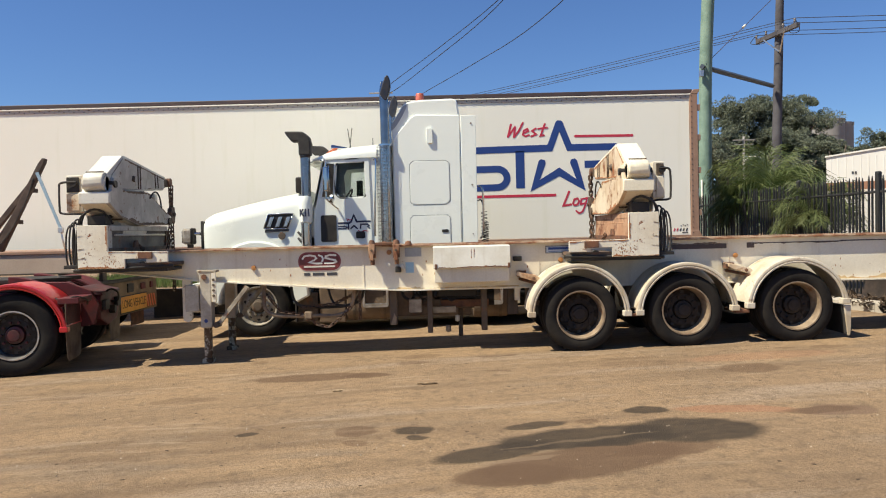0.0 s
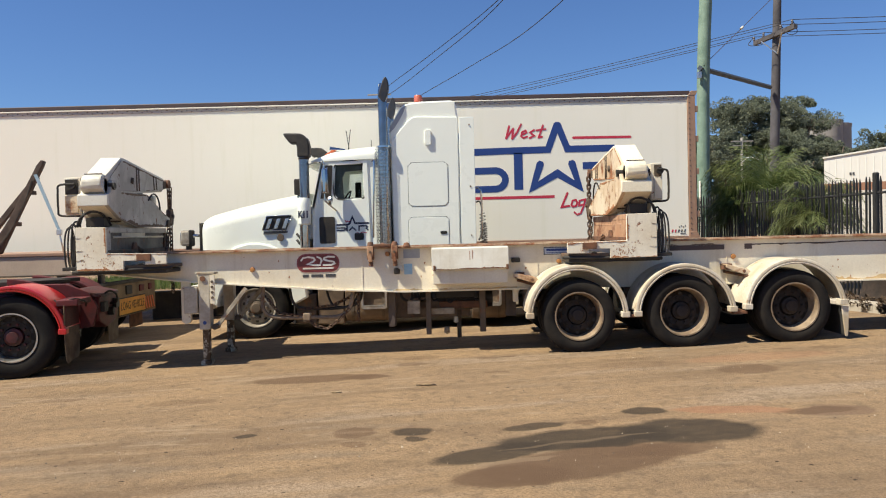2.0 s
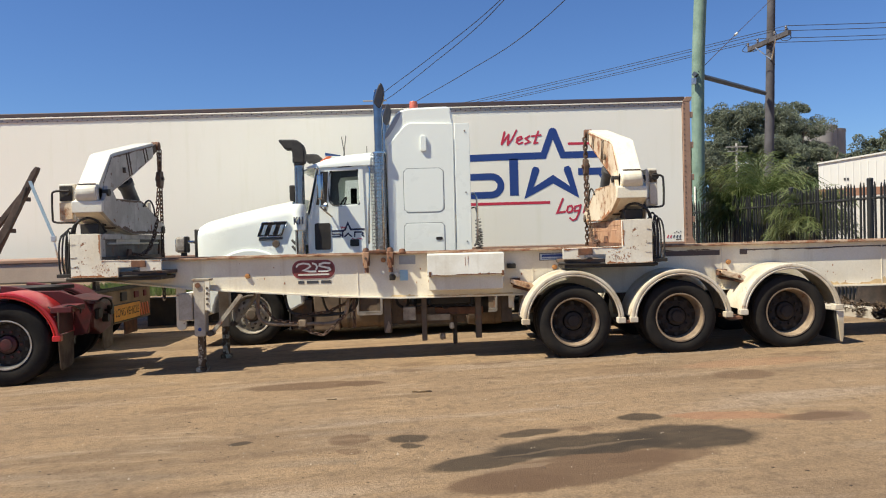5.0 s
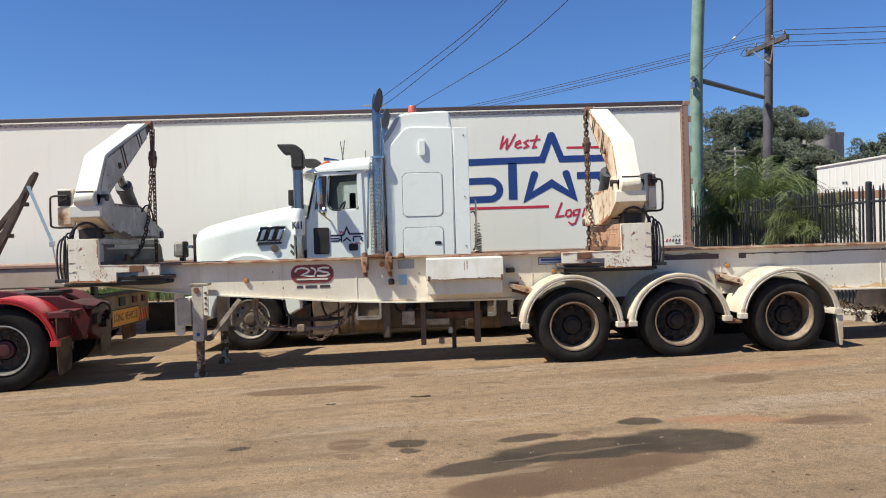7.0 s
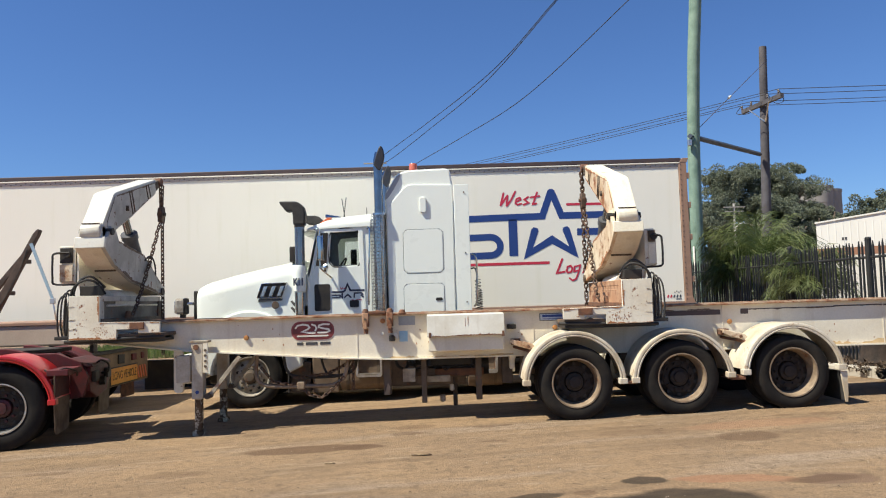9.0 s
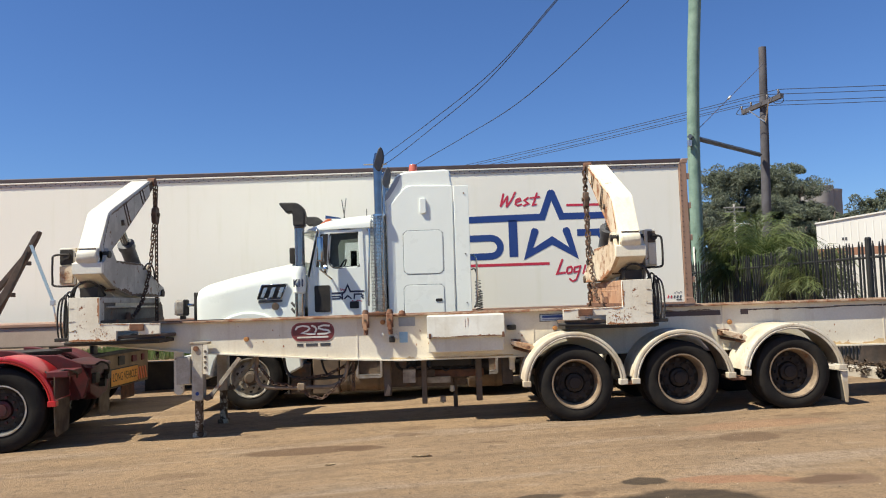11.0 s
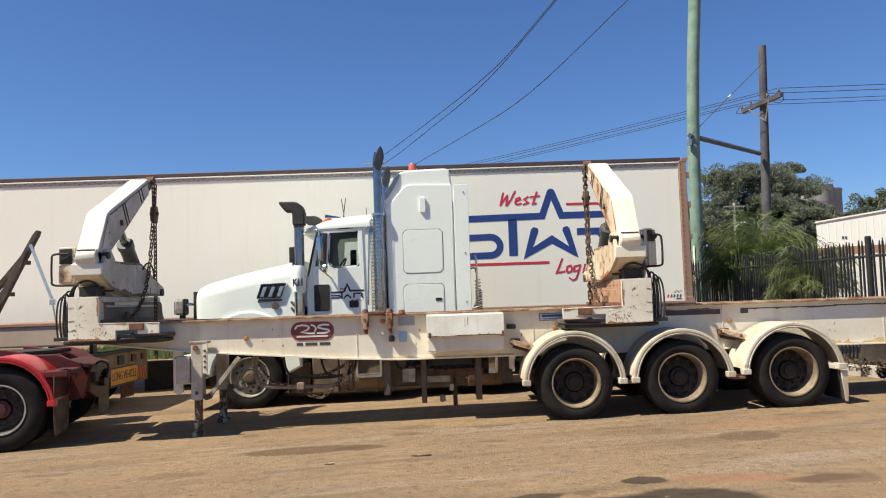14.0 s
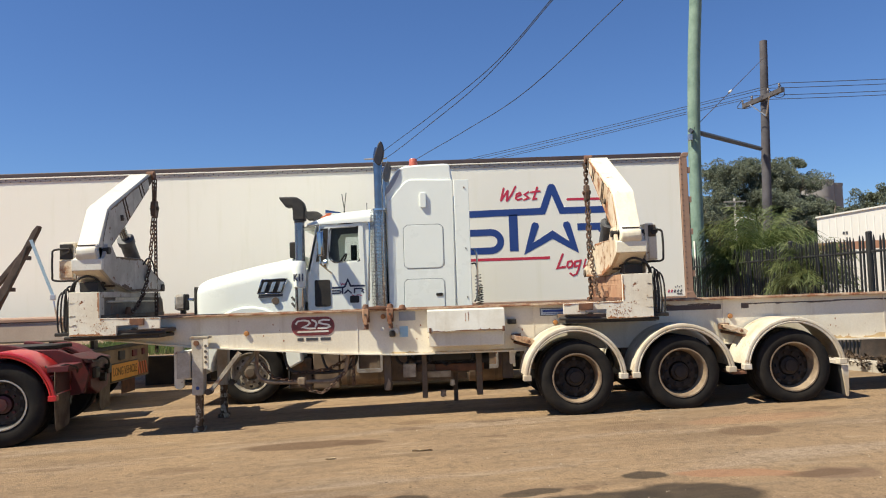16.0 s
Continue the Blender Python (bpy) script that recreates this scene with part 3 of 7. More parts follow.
def add_mudguard(parent, cx, cz, r=0.64, y0=-0.02, y1=0.56, a0=3, a1=176, material=None, label="cream sheet-steel mudguard with a rolled lip"):
    """A rolled sheet guard over one wheel, with a stepped outer lip and square feet."""
    bm = B()
    n = 36
    sec = [(r, y1), (r, y0 + 0.020), (r - 0.004, y0 + 0.004), (r - 0.012, y0), (r - 0.034, y0 + 0.002), (r - 0.040, y0 + 0.012), (r - 0.050, y0 + 0.012),
           (r - 0.056, y0 - 0.002), (r - 0.070, y0 + 0.002), (r - 0.072, y0 + 0.016), (r - 0.010, y0 + 0.030), (r - 0.010, y1)]
    rings = []
    for i in range(n + 1):
        a = radians(a0 + (a1 - a0) * i / n)
        rings.append([bm.verts.new((cx + q * math.cos(a), y, cz + q * math.sin(a))) for q, y in sec])
    for u, v in zip(rings, rings[1:]):
        for k in range(len(sec)):
            bm.faces.new((u[k], u[(k + 1) % len(sec)], v[(k + 1) % len(sec)], v[k])).smooth = True
    bm.faces.new(rings[0])
    bm.faces.new(rings[-1][::-1])
    bmesh.ops.recalc_face_normals(bm, faces=bm.faces)
    for a in (a0, a1):
        q = radians(a)
        x, z = cx + (r - 0.036) * math.cos(q), cz + (r - 0.036) * math.sin(q)
        box(bm, x - 0.050, x + 0.050, y0 - 0.010, y0 + 0.10, z - 0.066, z + 0.004, 0.008)
    return part("mudguard", bm, material or GUARD, parent, label)


def build_trailer():
    t = thing("sidelifter_trailer", (0, 1.25, 0), "cream-painted tri-axle sidelifter container trailer with weathered rusty edges", "trailer")
    low = [(-4.95, 1.18), (-3.3, 0.985), (-1.33, 0.83), (-0.5, 0.79), (11.0, 0.79), (11.0, 1.36), (-4.95, 1.36)]
    for y in (0.60, 1.52):
        part("main_beam", prism(B(), low, "y", y, y + 0.014), CREAM, t, "cream steel beam web with rust stains")
        fl = B()
        for (x0, z0), (x1, z1) in zip(low[:4], low[1:5]):
            prism(fl, [(x0, z0 - 0.018), (x1, z1 - 0.018), (x1, z1 + 0.001), (x0, z0 + 0.001)], "y", y - 0.045, y + 0.075)
        part("bottom_flange", fl, CREAM, t)
        part("top_flange", box(B(), -4.95, 11.0, y - 0.07, y + 0.08, 1.362, 1.385, 0.004), FLANGE, t, "rusty top flange with flaking paint")
    for y0, y1, z0 in ((0.69, 0.985, 1.24), (1.025, 1.43, 1.20)):
        part("inner_beam", box(B(), -4.9, 11.0, y0, y1, z0, 1.36, 0.004), DIRTY, t, "grimy inner deck beam")
    part("front_plate", box(B(), -4.97, -4.95, 0.55, 1.60, 1.18, 1.36), CREAM, t)
    for x in (-3.9, -1.6, 0.4, 1.2, 2.4, 3.7, 5.2, 7.0, 9.0):
        part("cross_member", box(B(), x, x + 0.12, 0.62, 1.515, 1.12, 1.36, 0.005), DIRTY, t)
    for x, z in AXLES:
        part("axle", rod(B(), (x, 0.3, z), (x, 2.2, z), 0.065, 14), DIRTY, t)
        part("spring_hanger", box(B(), x - 0.62, x - 0.52, 0.66, 0.80, 0.45, 0.80, 0.01), DIRTY, t)
        part("leaf_spring", box(B(), x - 0.55, x + 0.55, 0.68, 0.78, z + 0.07, z + 0.15, 0.01), DIRTY, t)
        add_wheel(t, x, 0.145, z, 0.467, 0.300, RIM, HUB, deep=0.20)
        add_wheel(t, x, 0.46, z, 0.467, 0.300, RIM, HUB, bolts=0)
        add_wheel(t, x, 2.355, z, 0.467, 0.300, RIM, HUB, out=1, bolts=0)
        add_wheel(t, x, 2.04, z, 0.467, 0.300, RIM, HUB, out=1, bolts=0)
    for x, z, lo, hi in ((1.70, 0.465, 3, 176), (3.06, 0.448, 8, 175), (4.45, 0.482, 10, 173)):
        add_mudguard(t, x, z, a0=lo, a1=hi)
        add_mudguard(t, x, z, y0=1.94, y1=2.52, a0=lo, a1=hi)
    return t


TRAILER = build_trailer()

# ---- cranes ----
PIVOT, PIN = (2.0, 1.80), (0.10, 2.25)
# seconds, turn of the lower arm, turn of the jib
ARMS = [(0, 0, -25.7), (2.55, 0, -25.5), (3.0, 0, -23.0), (3.5, 0, -18.4), (4.0, 0, -14.4), (4.2, 0, -12.7), (5.4, 0, -4.9), (6.5, 0, 2.0), (7.0, 0, 3.8),
        (7.25, -1.2, 2.8), (7.5, -2.7, 1.7), (8.0, -5.6, -0.9), (8.5, -8.2, -3.2), (9.0, -9.3, -4.1), (9.6, -9.5, -4.0), (10.4, -5.0, 0.3), (11.1, -0.3, 4.6),
        (11.5, 0, 5.1), (13.0, 0, 5.0), (14.5, 0, 5.1), (15.0, 0, 5.6), (15.5, 0, 5.7), (16.0, 0, 5.3)]


def turn(p, c, a):
    a = radians(a)
    y, z = p[0] - c[0], p[1] - c[1]
    return c[0] + y * math.cos(a) - z * math.sin(a), c[1] + y * math.sin(a) + z * math.cos(a)


def turned(pts, c, a):
    return [turn(p, c, a) for p in pts]


# jib outline (y, z) as it lies folded, straightened to the raised pose
JIB = turned([(-0.05, 2.22), (-0.03, 2.33), (0.02, 2.38), (0.50, 2.65), (0.61, 2.65), (2.05, 2.475), (2.07, 2.34), (1.95, 2.27), (0.95, 2.20), (0.25, 2.185), (0.10, 2.13), (0.0, 2.15)], PIN, 25.7)
TIP = turn((2.16, 2.40), PIN, 25.7)
RAM_TOP = turn((0.97, 2.40), PIN, 25.7)
RAM_FOOT = (1.62, 1.96)
LOWER = [(-0.07, 2.01), (-0.07, 2.14), (0.02, 2.165), (0.10, 2.33), (0.22, 2.33), (0.36, 2.19), (1.22, 2.20), (1.92, 1.93), (2.10, 1.88), (2.13, 1.75), (0.86, 1.735), (0.30, 1.84)]
LINK = 0.060


def chain_links(bm, p, q, k=1.0):
    """Steel links one after another from p to q, each turned a quarter against the last."""
    p, q = Vector(p), Vector(q)
    d = q - p
    n = max(1, round(d.length / LINK / k))
    m0 = d.to_track_quat("Z", "Y").to_matrix().to_4x4()
    for i in range(n):
        m = Matrix.Translation(p + d * ((i + 0.5) / n)) @ m0 @ pose(0, 0, 0, 0, 0, 90 * (i % 2) + 25) @ Matrix.Diagonal((k, k, k, 1))
        rings = []
        for g in range(12):
            a = 6.2832 * g / 12
            c = Vector((0.0235 * math.cos(a), 0, 0.0215 * math.sin(a) + (0.019 if math.sin(a) > 0 else -0.019)))
            out = Vector((math.cos(a), 0, math.sin(a)))
            rings.append([bm.verts.new(m @ (c + out * 0.0108 * math.cos(b) + Vector((0, 0.0108 * math.sin(b), 0)))) for b in (0, 1.2566, 2.5133, 3.7699, 5.0265)])
        for g in range(12):
            u, v = rings[g], rings[(g + 1) % 12]
            for j in range(5):
                bm.faces.new((u[j], u[(j + 1) % 5], v[(j + 1) % 5], v[j])).smooth = True
    bmesh.ops.recalc_face_normals(bm, faces=bm.faces)
    return bm


PEEL = surface("peeled_dark_edge", (0.20, 0.135, 0.085), (0.11, 0.08, 0.055), 0.85, scale=14.0)
RUN = surface("orange_rust_runs", (0.40, 0.185, 0.075), (0.28, 0.11, 0.05), 0.9, scale=18.0)
SLACK, FAR, HANG, BLOCK = 7, 3, 0.36, 0.22
SLACK_LENGTH, FAR_PIECE = 1.86, 0.66


def build_crane(x0, side, rusty, label):
    """A folding crane that lies across the deck. x0: its flank towards the trailer's middle; side: where its hoses are, -1 or 1 along x."""
    x1 = x0 + side * 0.38
    a, b = min(x0, x1), max(x0, x1)
    mid = (a + b) / 2
    flank = CRANE_RUST if rusty else CRANE_GREY
    s = -side
    WH = CREAMY if rusty else CRANE_WHITE
    c = thing("sidelifter_crane", (mid, 1.0, 1.385), label, "crane", "trailer cranes")

    def X(u):  # metres from the inner flank, inwards positive
        return x0 + s * u

    def slab(u0, u1, y0, y1, z0, z1, bevel=0.006, bm=None):
        return box(bm or B(), min(X(u0), X(u1)), max(X(u0), X(u1)), y0, y1, z0, z1, bevel)

    # base and outrigger plate
    plate = [(X(-0.38), 1.185), (X(0.21), 1.18), (X(0.21), 1.30), (X(0.48), 1.305), (X(0.48), 1.25), (X(0.75), 1.255), (X(0.75), 1.385), (X(0.0), 1.40), (X(0.0), 1.73), (X(-0.38), 1.735)]
    part("front_plate", prism(B(), plate, "y", -0.02, 0.012, 0.004), CRANE, c, "cream front plate with chipped rusty corners")
    part("foot_bracket", slab(0.38, 0.56, -0.045, -0.018, 1.30, 1.385), RUSTY, c, "rusty welded bracket")
    part("outrigger_tray", slab(0.21, 0.74, 0.02, 1.6, 1.20, 1.245), DIRTY, c)
    part("under_tray", slab(-0.42, 0.72, 0.03, 0.585, 1.135, 1.178, 0.006), BLACK, c, "oily dark tray below the base")
    part("tray_pipe", rod(B(), (X(-0.45), 0.02, 1.165), (X(0.80), 0.02, 1.20), 0.022, 8), BLACK, c)
    part("outrigger_leg", rod(B(), (X(0.40), 0.05, 1.22), (X(0.40), 1.5, 1.22), 0.05, 12), BLACK, c)
    side_bm = prism(B(), [(0.012, 1.385), (0.012, 1.72), (2.10, 1.72), (2.24, 1.42), (2.24, 1.385)], "x", a + (0.025 if rusty else 0.06), b - 0.04, 0.006)
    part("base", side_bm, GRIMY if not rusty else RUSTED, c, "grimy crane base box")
    top_rim = slab(0.0, -0.10, 0.03, 2.10, 1.66, 1.73)
    part("base_rim", top_rim, RUSTED if rusty else flank, c)
    post = slab(0.0, -0.09, 0.012, 0.13, 1.40, 1.66)
    part("corner_post", post, RUSTED if rusty else flank, c)
    part("base_rail", rod(B(), (X(-0.015), 0.25, 1.605), (X(-0.015), 2.0, 1.605), 0.014, 8), RUSTED if rusty else CRANE, c, "painted rail along the base")
    sill = slab(0.02, -0.07, 0.02, 2.2, 1.385, 1.44)
    part("base_sill", sill, RUSTY if rusty else DIRTY, c)
    if rusty:
        part("base_skin", slab(-0.004, -0.024, 0.135, 2.08, 1.44, 1.665, 0.003), RUSTED, c, "rusted side skin of the base")
    part("lug", prism(B(), [(0.75, 1.44), (0.95, 1.44), (0.88, 1.53), (0.80, 1.53)], "x", X(0.015) - 0.015, X(0.015) + 0.015, 0.004), RUSTY, c)
    part("rear_post", prism(B(), [(2.05, 1.385), (2.30, 1.385), (2.24, 1.62), (2.10, 1.72)], "x", a + 0.05, b - 0.02, 0.006), DIRTY, c)
    part("drum_cover", rod(B(), (mid, 0.55, 1.66), (mid, 1.35, 1.66), 0.16, 20), CRANE, c)
    part("control_box", slab(-0.07, -0.30, 0.10, 0.30, 1.735, 1.86, 0.01), BLACK, c, "black control box")
    # valve cabinet on the outer side
    cab0, cab1 = (-0.42, -0.59) if rusty else (-0.45, -0.69)
    part("side_panel", prism(B(), [(0.45, 1.735), (0.32, 1.92), (0.32, 2.38), (0.75, 2.40), (1.70, 1.80), (1.70, 1.735)], "x", X(-0.42) - 0.012, X(-0.42) + 0.012, 0.004), CRANE, c)
    cabinet = part("valve_cabinet", slab(cab0, cab1 + 0.03, 0.32, 0.70, 1.91, 2.39, 0.012), CRANE, c, "cream valve cabinet with rusty edges")
    # no opening is cut; a dark plate on the front stands for the recess's shade
    part("cabinet_recess", slab(cab0 - 0.03, cab1 + 0.045, 0.300, 0.3155, 2.215 if rusty else 2.17, 2.365, 0.004), BLACK if not rusty else DIRTY, cabinet, "dark plate for the recess's shade")
    part("cabinet_door", slab(cab0 - 0.03, cab1 + 0.04, 0.296, 0.3165, 1.93, 2.195 if rusty else 2.15, 0.006), CREAM if rusty else CRANE_RUST, cabinet, "small rust-stained door")
    part("cabinet_gauge", rod(B(), (X(cab0 - 0.10), 0.27, 2.285), (X(cab0 - 0.10), 0.31, 2.285), 0.045, 16), BLACK, cabinet)
    g = X(cab1 - 0.005)
    part("guard_tube", pipe(B(), [(X(cab0 - 0.06), 0.28, 2.30), (g, 0.26, 2.29), (g - s * 0.02, 0.25, 2.20), (g - s * 0.02, 0.25, 1.98), (g, 0.26, 1.90), (X(cab0 - 0.04), 0.28, 1.89), (X(cab0 + 0.02), 0.45, 1.885)], 0.014), BLACK, cabinet, "bent guard tube")
    # hydraulic hoses beside the plate
    for k in range(4):
        u = -0.405 - 0.042 * k
        h = 1.74 + 0.035 * ((k * 2) % 3)
        part("hose", pipe(B(), [(X(u), 0.05, 1.21), (X(u - 0.012), 0.03, 1.35), (X(u - 0.008), 0.03, 1.58), (X(u + 0.010), 0.05, h - 0.04), (X(u + 0.035), 0.10, h), (X(u + 0.03), 0.17, h - 0.06), (X(u + 0.01), 0.20, 1.50), (X(u + 0.02), 0.20, 1.22)], 0.0115), RUBBER, c)
    part("large_hose", pipe(B(), [(X(-0.39), 0.10, 1.50), (X(-0.395), 0.06, 1.72), (X(-0.33), 0.04, 1.86), (X(-0.20), 0.05, 1.93), (X(-0.10), 0.12, 1.90), (X(-0.06), 0.3, 1.76)], 0.015), RUBBER, c)
    part("large_hose", pipe(B(), [(X(-0.40), 0.20, 1.50), (X(-0.40), 0.16, 1.76), (X(-0.32), 0.14, 1.92), (X(-0.18), 0.16, 1.98), (X(-0.05), 0.28, 1.84)], 0.014), RUBBER, c)
    part("hose_manifold", slab(-0.40, -0.58, 0.02, 0.30, 1.19, 1.235, 0.008), BLACK, c)
    part("valve_body", rod(B(), (X(-0.50), 0.28, 1.28), (X(-0.50), 0.28, 1.52), 0.065, 16, 0.05), CRANE, c, "pale valve body")
    # lower arm: two side plates, nose and floor, open on top
    piv = (mid, *PIVOT)
    arm = part("lower_arm", prism(B(), LOWER, "x", X(-0.005), X(-0.055), 0.004), flank, c, "weathered side plates of the lower arm", pivot=piv)
    part("arm_plate", prism(B(), LOWER, "x", X(-0.33), X(-0.38), 0.004), CRANE, arm, pivot=piv)
    nose = prism(B(), [(-0.078, 1.995), (-0.078, 2.142), (-0.02, 2.15), (-0.02, 2.02)], "x", X(-0.0), X(-0.385), 0.012)
    part("arm_nose", nose, WH, arm, "bright cream nose plate", pivot=piv)
    part("arm_floor", prism(B(), [(-0.06, 1.998), (-0.05, 2.02), (0.31, 1.865), (0.87, 1.758), (2.08, 1.775), (2.08, 1.757), (0.855, 1.738), (0.295, 1.845)], "x", X(-0.055), X(-0.33)), CRANE, arm, "grey-white underside of the arm", pivot=piv)
    part("arm_rib", slab(-0.055, -0.33, 0.42, 0.45, 1.80, 1.86), DIRTY, arm, pivot=piv)
    part("arm_deck", prism(B(), [(0.42, 2.13), (1.20, 2.14), (1.90, 1.88), (1.90, 1.86), (1.18, 2.11), (0.42, 2.10)], "x", X(-0.055), X(-0.33)), DIRTY, arm, pivot=piv)
    part("pivot_pin", rod(B(), (X(0.02), *PIVOT), (X(-0.40), *PIVOT), 0.055, 18), DIRTY, arm, pivot=piv)
    part("elbow_pin", rod(B(), (X(0.022), *PIN), (X(-0.40), *PIN), 0.045, 18), BLACK, arm, "dark elbow pin", pivot=piv)
    part("arm_hose", pipe(B(), [(X(0.005), 1.25, 2.12), (X(0.012), 1.36, 2.20), (X(0.012), 1.50, 2.21), (X(0.01), 1.62, 2.13), (X(0.005), 1.68, 2.00)], 0.012), RUBBER, arm, pivot=piv)
    part("hose_clip", slab(-0.06, -0.25, 1.60, 1.72, 1.98, 2.20, 0.01), CRANE, arm, pivot=piv)
    # jib
    pin = (mid, *PIN)
    jib = part("jib", prism(B(), JIB, "x", X(-0.058), X(-0.327), 0.010), WH, c, "bright painted folding jib", pivot=pin)
    flat = turned([(0.11, 2.20), (0.14, 2.36), (0.50, 2.615), (0.61, 2.615), (2.04, 2.445), (2.05, 2.35), (1.93, 2.295), (0.95, 2.225), (0.25, 2.205)], PIN, 25.7)
    part("jib_flank", prism(B(), flat, "x", X(-0.050), X(-0.0585), 0.002), flank, jib, "grime-streaked flank plate", pivot=pin)
    kn = turn((-0.005, 2.255), PIN, 25.7)
    part("knuckle", rod(B(), (X(-0.058), *kn), (X(-0.327), *kn), 0.092, 24), WH, jib, "rounded white knuckle", pivot=pin)
    cover = turned([(-0.085, 2.19), (-0.112, 2.235), (-0.112, 2.315), (-0.075, 2.372), (0.03, 2.405), (0.06, 2.30), (0.03, 2.19)], PIN, 25.7)
    part("knuckle_cover", prism(B(), cover, "x", X(-0.066), X(-0.319), 0.022), WH, jib, "rounded painted knuckle cover", pivot=pin)
    lip = [turn(p, PIN, 25.7) for p in ((-0.02, 2.40), (0.10, 2.445))]
    part("knuckle_gap", pipe(B(), [(X(-0.08), *lip[0]), (X(-0.305), *lip[0])], 0.007, 6), DIRTY, jib, pivot=pin)
    for (y0, z0, y1, z1, w) in ((0.80, 2.33, 0.82, 2.40, 0.05), (0.98, 2.24, 0.98, 2.565, 0.012), (1.06, 2.24, 1.06, 2.555, 0.012), (1.62, 2.28, 1.60, 2.49, 0.012), (1.72, 2.29, 1.70, 2.48, 0.012)):
        p0, p1 = turn((y0, z0), PIN, 25.7), turn((y1, z1), PIN, 25.7)
        part("flank_slot" if w > 0.02 else "weld_seam", rod(B(), (X(-0.049), *p0), (X(-0.049), *p1), w if w < 0.02 else 0.03, 8), DIRTY, jib, pivot=pin)
    part("tip_sheave", rod(B(), (X(-0.015), *TIP), (X(-0.12), *TIP), 0.065, 18), RUSTY, jib, "rusty chain sheave", pivot=pin)
    part("tip_cheek", prism(B(), turned([(1.98, 2.31), (1.98, 2.43), (2.14, 2.45), (2.20, 2.40), (2.14, 2.34)], PIN, 25.7), "x", X(-0.045), X(-0.085), 0.004), DIRTY, jib, pivot=pin)
    # peeling edges, rust runs and spatter
    o = 0.0022 if s > 0 else -0.0022
    seed = 60 if rusty else 40
    for (a0, b0), (a1, b1), w in (((0.56, 2.612), (2.03, 2.440), 0.026), ((0.14, 2.375), (0.50, 2.612), 0.022), ((0.30, 2.196), (1.93, 2.285), 0.020)):
        e0, e1 = turn((a0, b0), PIN, 25.7), turn((a1, b1), PIN, 25.7)
        down = turn((PIN[0], PIN[1] + (-1 if b0 > 2.3 else 1)), PIN, 25.7)
        part("peeled_edge", ragged(B(), (X(-0.0495), *e0), (X(-0.0495), *e1), (0, down[0] - PIN[0], down[1] - PIN[1]), w, (o, 0, 0), seed), RUN if rusty else PEEL, jib, "peeling rusty edge" if rusty else "peeling dark edge", pivot=pin)
        seed += 1
    for (a0, b0), (a1, b1), sd, w in (((0.30, 1.845), (0.86, 1.74), 1, 0.05), ((0.86, 1.74), (2.10, 1.755), 1, 0.035), ((0.36, 2.185), (1.20, 2.195), -1, 0.03), ((1.22, 2.195), (1.92, 1.925), -1, 0.05)):
        part("peeled_edge", ragged(B(), (X(-0.0045), a0, b0), (X(-0.0045), a1, b1), (0, 0, sd), w, (o, 0, 0), seed), RUN if rusty else PEEL, arm, pivot=piv)
        seed += 1
    face = -0.0225
    tagged(part("rust_spatter", spatter(B(), (X(0.03), face, 1.275), 0.075, 0.050, 130 if rusty else 110, seed, 0.0062), RUN, c, "orange rust spatter on the plate", smooth=0), kind="stuff")
    tagged(part("rust_spatter", spatter(B(), (X(-0.20), face, 1.45), 0.12, 0.14, 40, seed + 1, 0.0045), RUN, c, smooth=0), kind="stuff")
    part("peeled_edge", ragged(B(), (X(-0.375), face, 1.19), (X(0.20), face, 1.185), (0, 0, 1), 0.022, (0, -0.002, 0), seed + 2), RUN, c)
    part("peeled_edge", ragged(B(), (X(-0.004), face, 1.41), (X(-0.004), face, 1.72), (-s, 0, 0), 0.020, (0, -0.002, 0), seed + 3), RUN, c)
    part("peeled_edge", ragged(B(), (X(0.01), face, 1.395), (X(0.74), face, 1.382), (0, 0, -1), 0.022, (0, -0.002, 0), seed + 4), RUN, c)
    for k in range(3):
        z = 1.31 + 0.115 * k * k ** 0.3
        part("scratch", ragged(B(), (X(-0.378), face, z), (X(-0.378 + 0.09 - 0.012 * k), face, z + 0.012), (0, 0, 1), 0.010, (0, -0.002, 0), seed + 5 + k, 10), PEEL, c)
    # lifting ram
    L = 0.72
    ram = part("ram_barrel", rod(B(), (mid, 0, 0), (mid, 0, L), 0.100, 20), OILY, c, "oily dark hydraulic ram", pivot=(mid, 0, 0))
    part("ram_collar", rod(B(), (mid, 0, L - 0.07), (mid, 0, L + 0.01), 0.115, 20), OILY, ram, pivot=(mid, 0, 0))
    part("ram_rod", rod(B(), (mid, 0, -0.55), (mid, 0, 0), 0.055, 14), STACK, c, "chromed ram rod", pivot=(mid, 0, 0))
    # chain in rigid pieces, drawn hanging from the origin
    xc = X(-0.03)
    up = chain_links(B(), (xc, -0.03, 0), (xc, -0.01, -HANG))
    part("chain_top", chain_links(up, (xc, 0.06, 0), (xc, 0.02, -HANG)), CHAIN, c, "rusty lifting chain", pivot=(xc, 0, 0))
    blk = part("chain_block", prism(B(), [(-0.06, 0.02), (0.07, 0.04), (0.10, -0.10), (0.06, -0.22), (-0.07, -0.20), (-0.08, -0.06)], "x", xc - 0.035, xc + 0.035, 0.012), CHAIN, c, "dark chain shortening block", pivot=(xc, 0, 0))
    part("block_pin", rod(B(), (xc - 0.06, 0.01, -0.08), (xc + 0.06, 0.01, -0.08), 0.03, 12), DIRTY, blk, pivot=(xc, 0, 0))
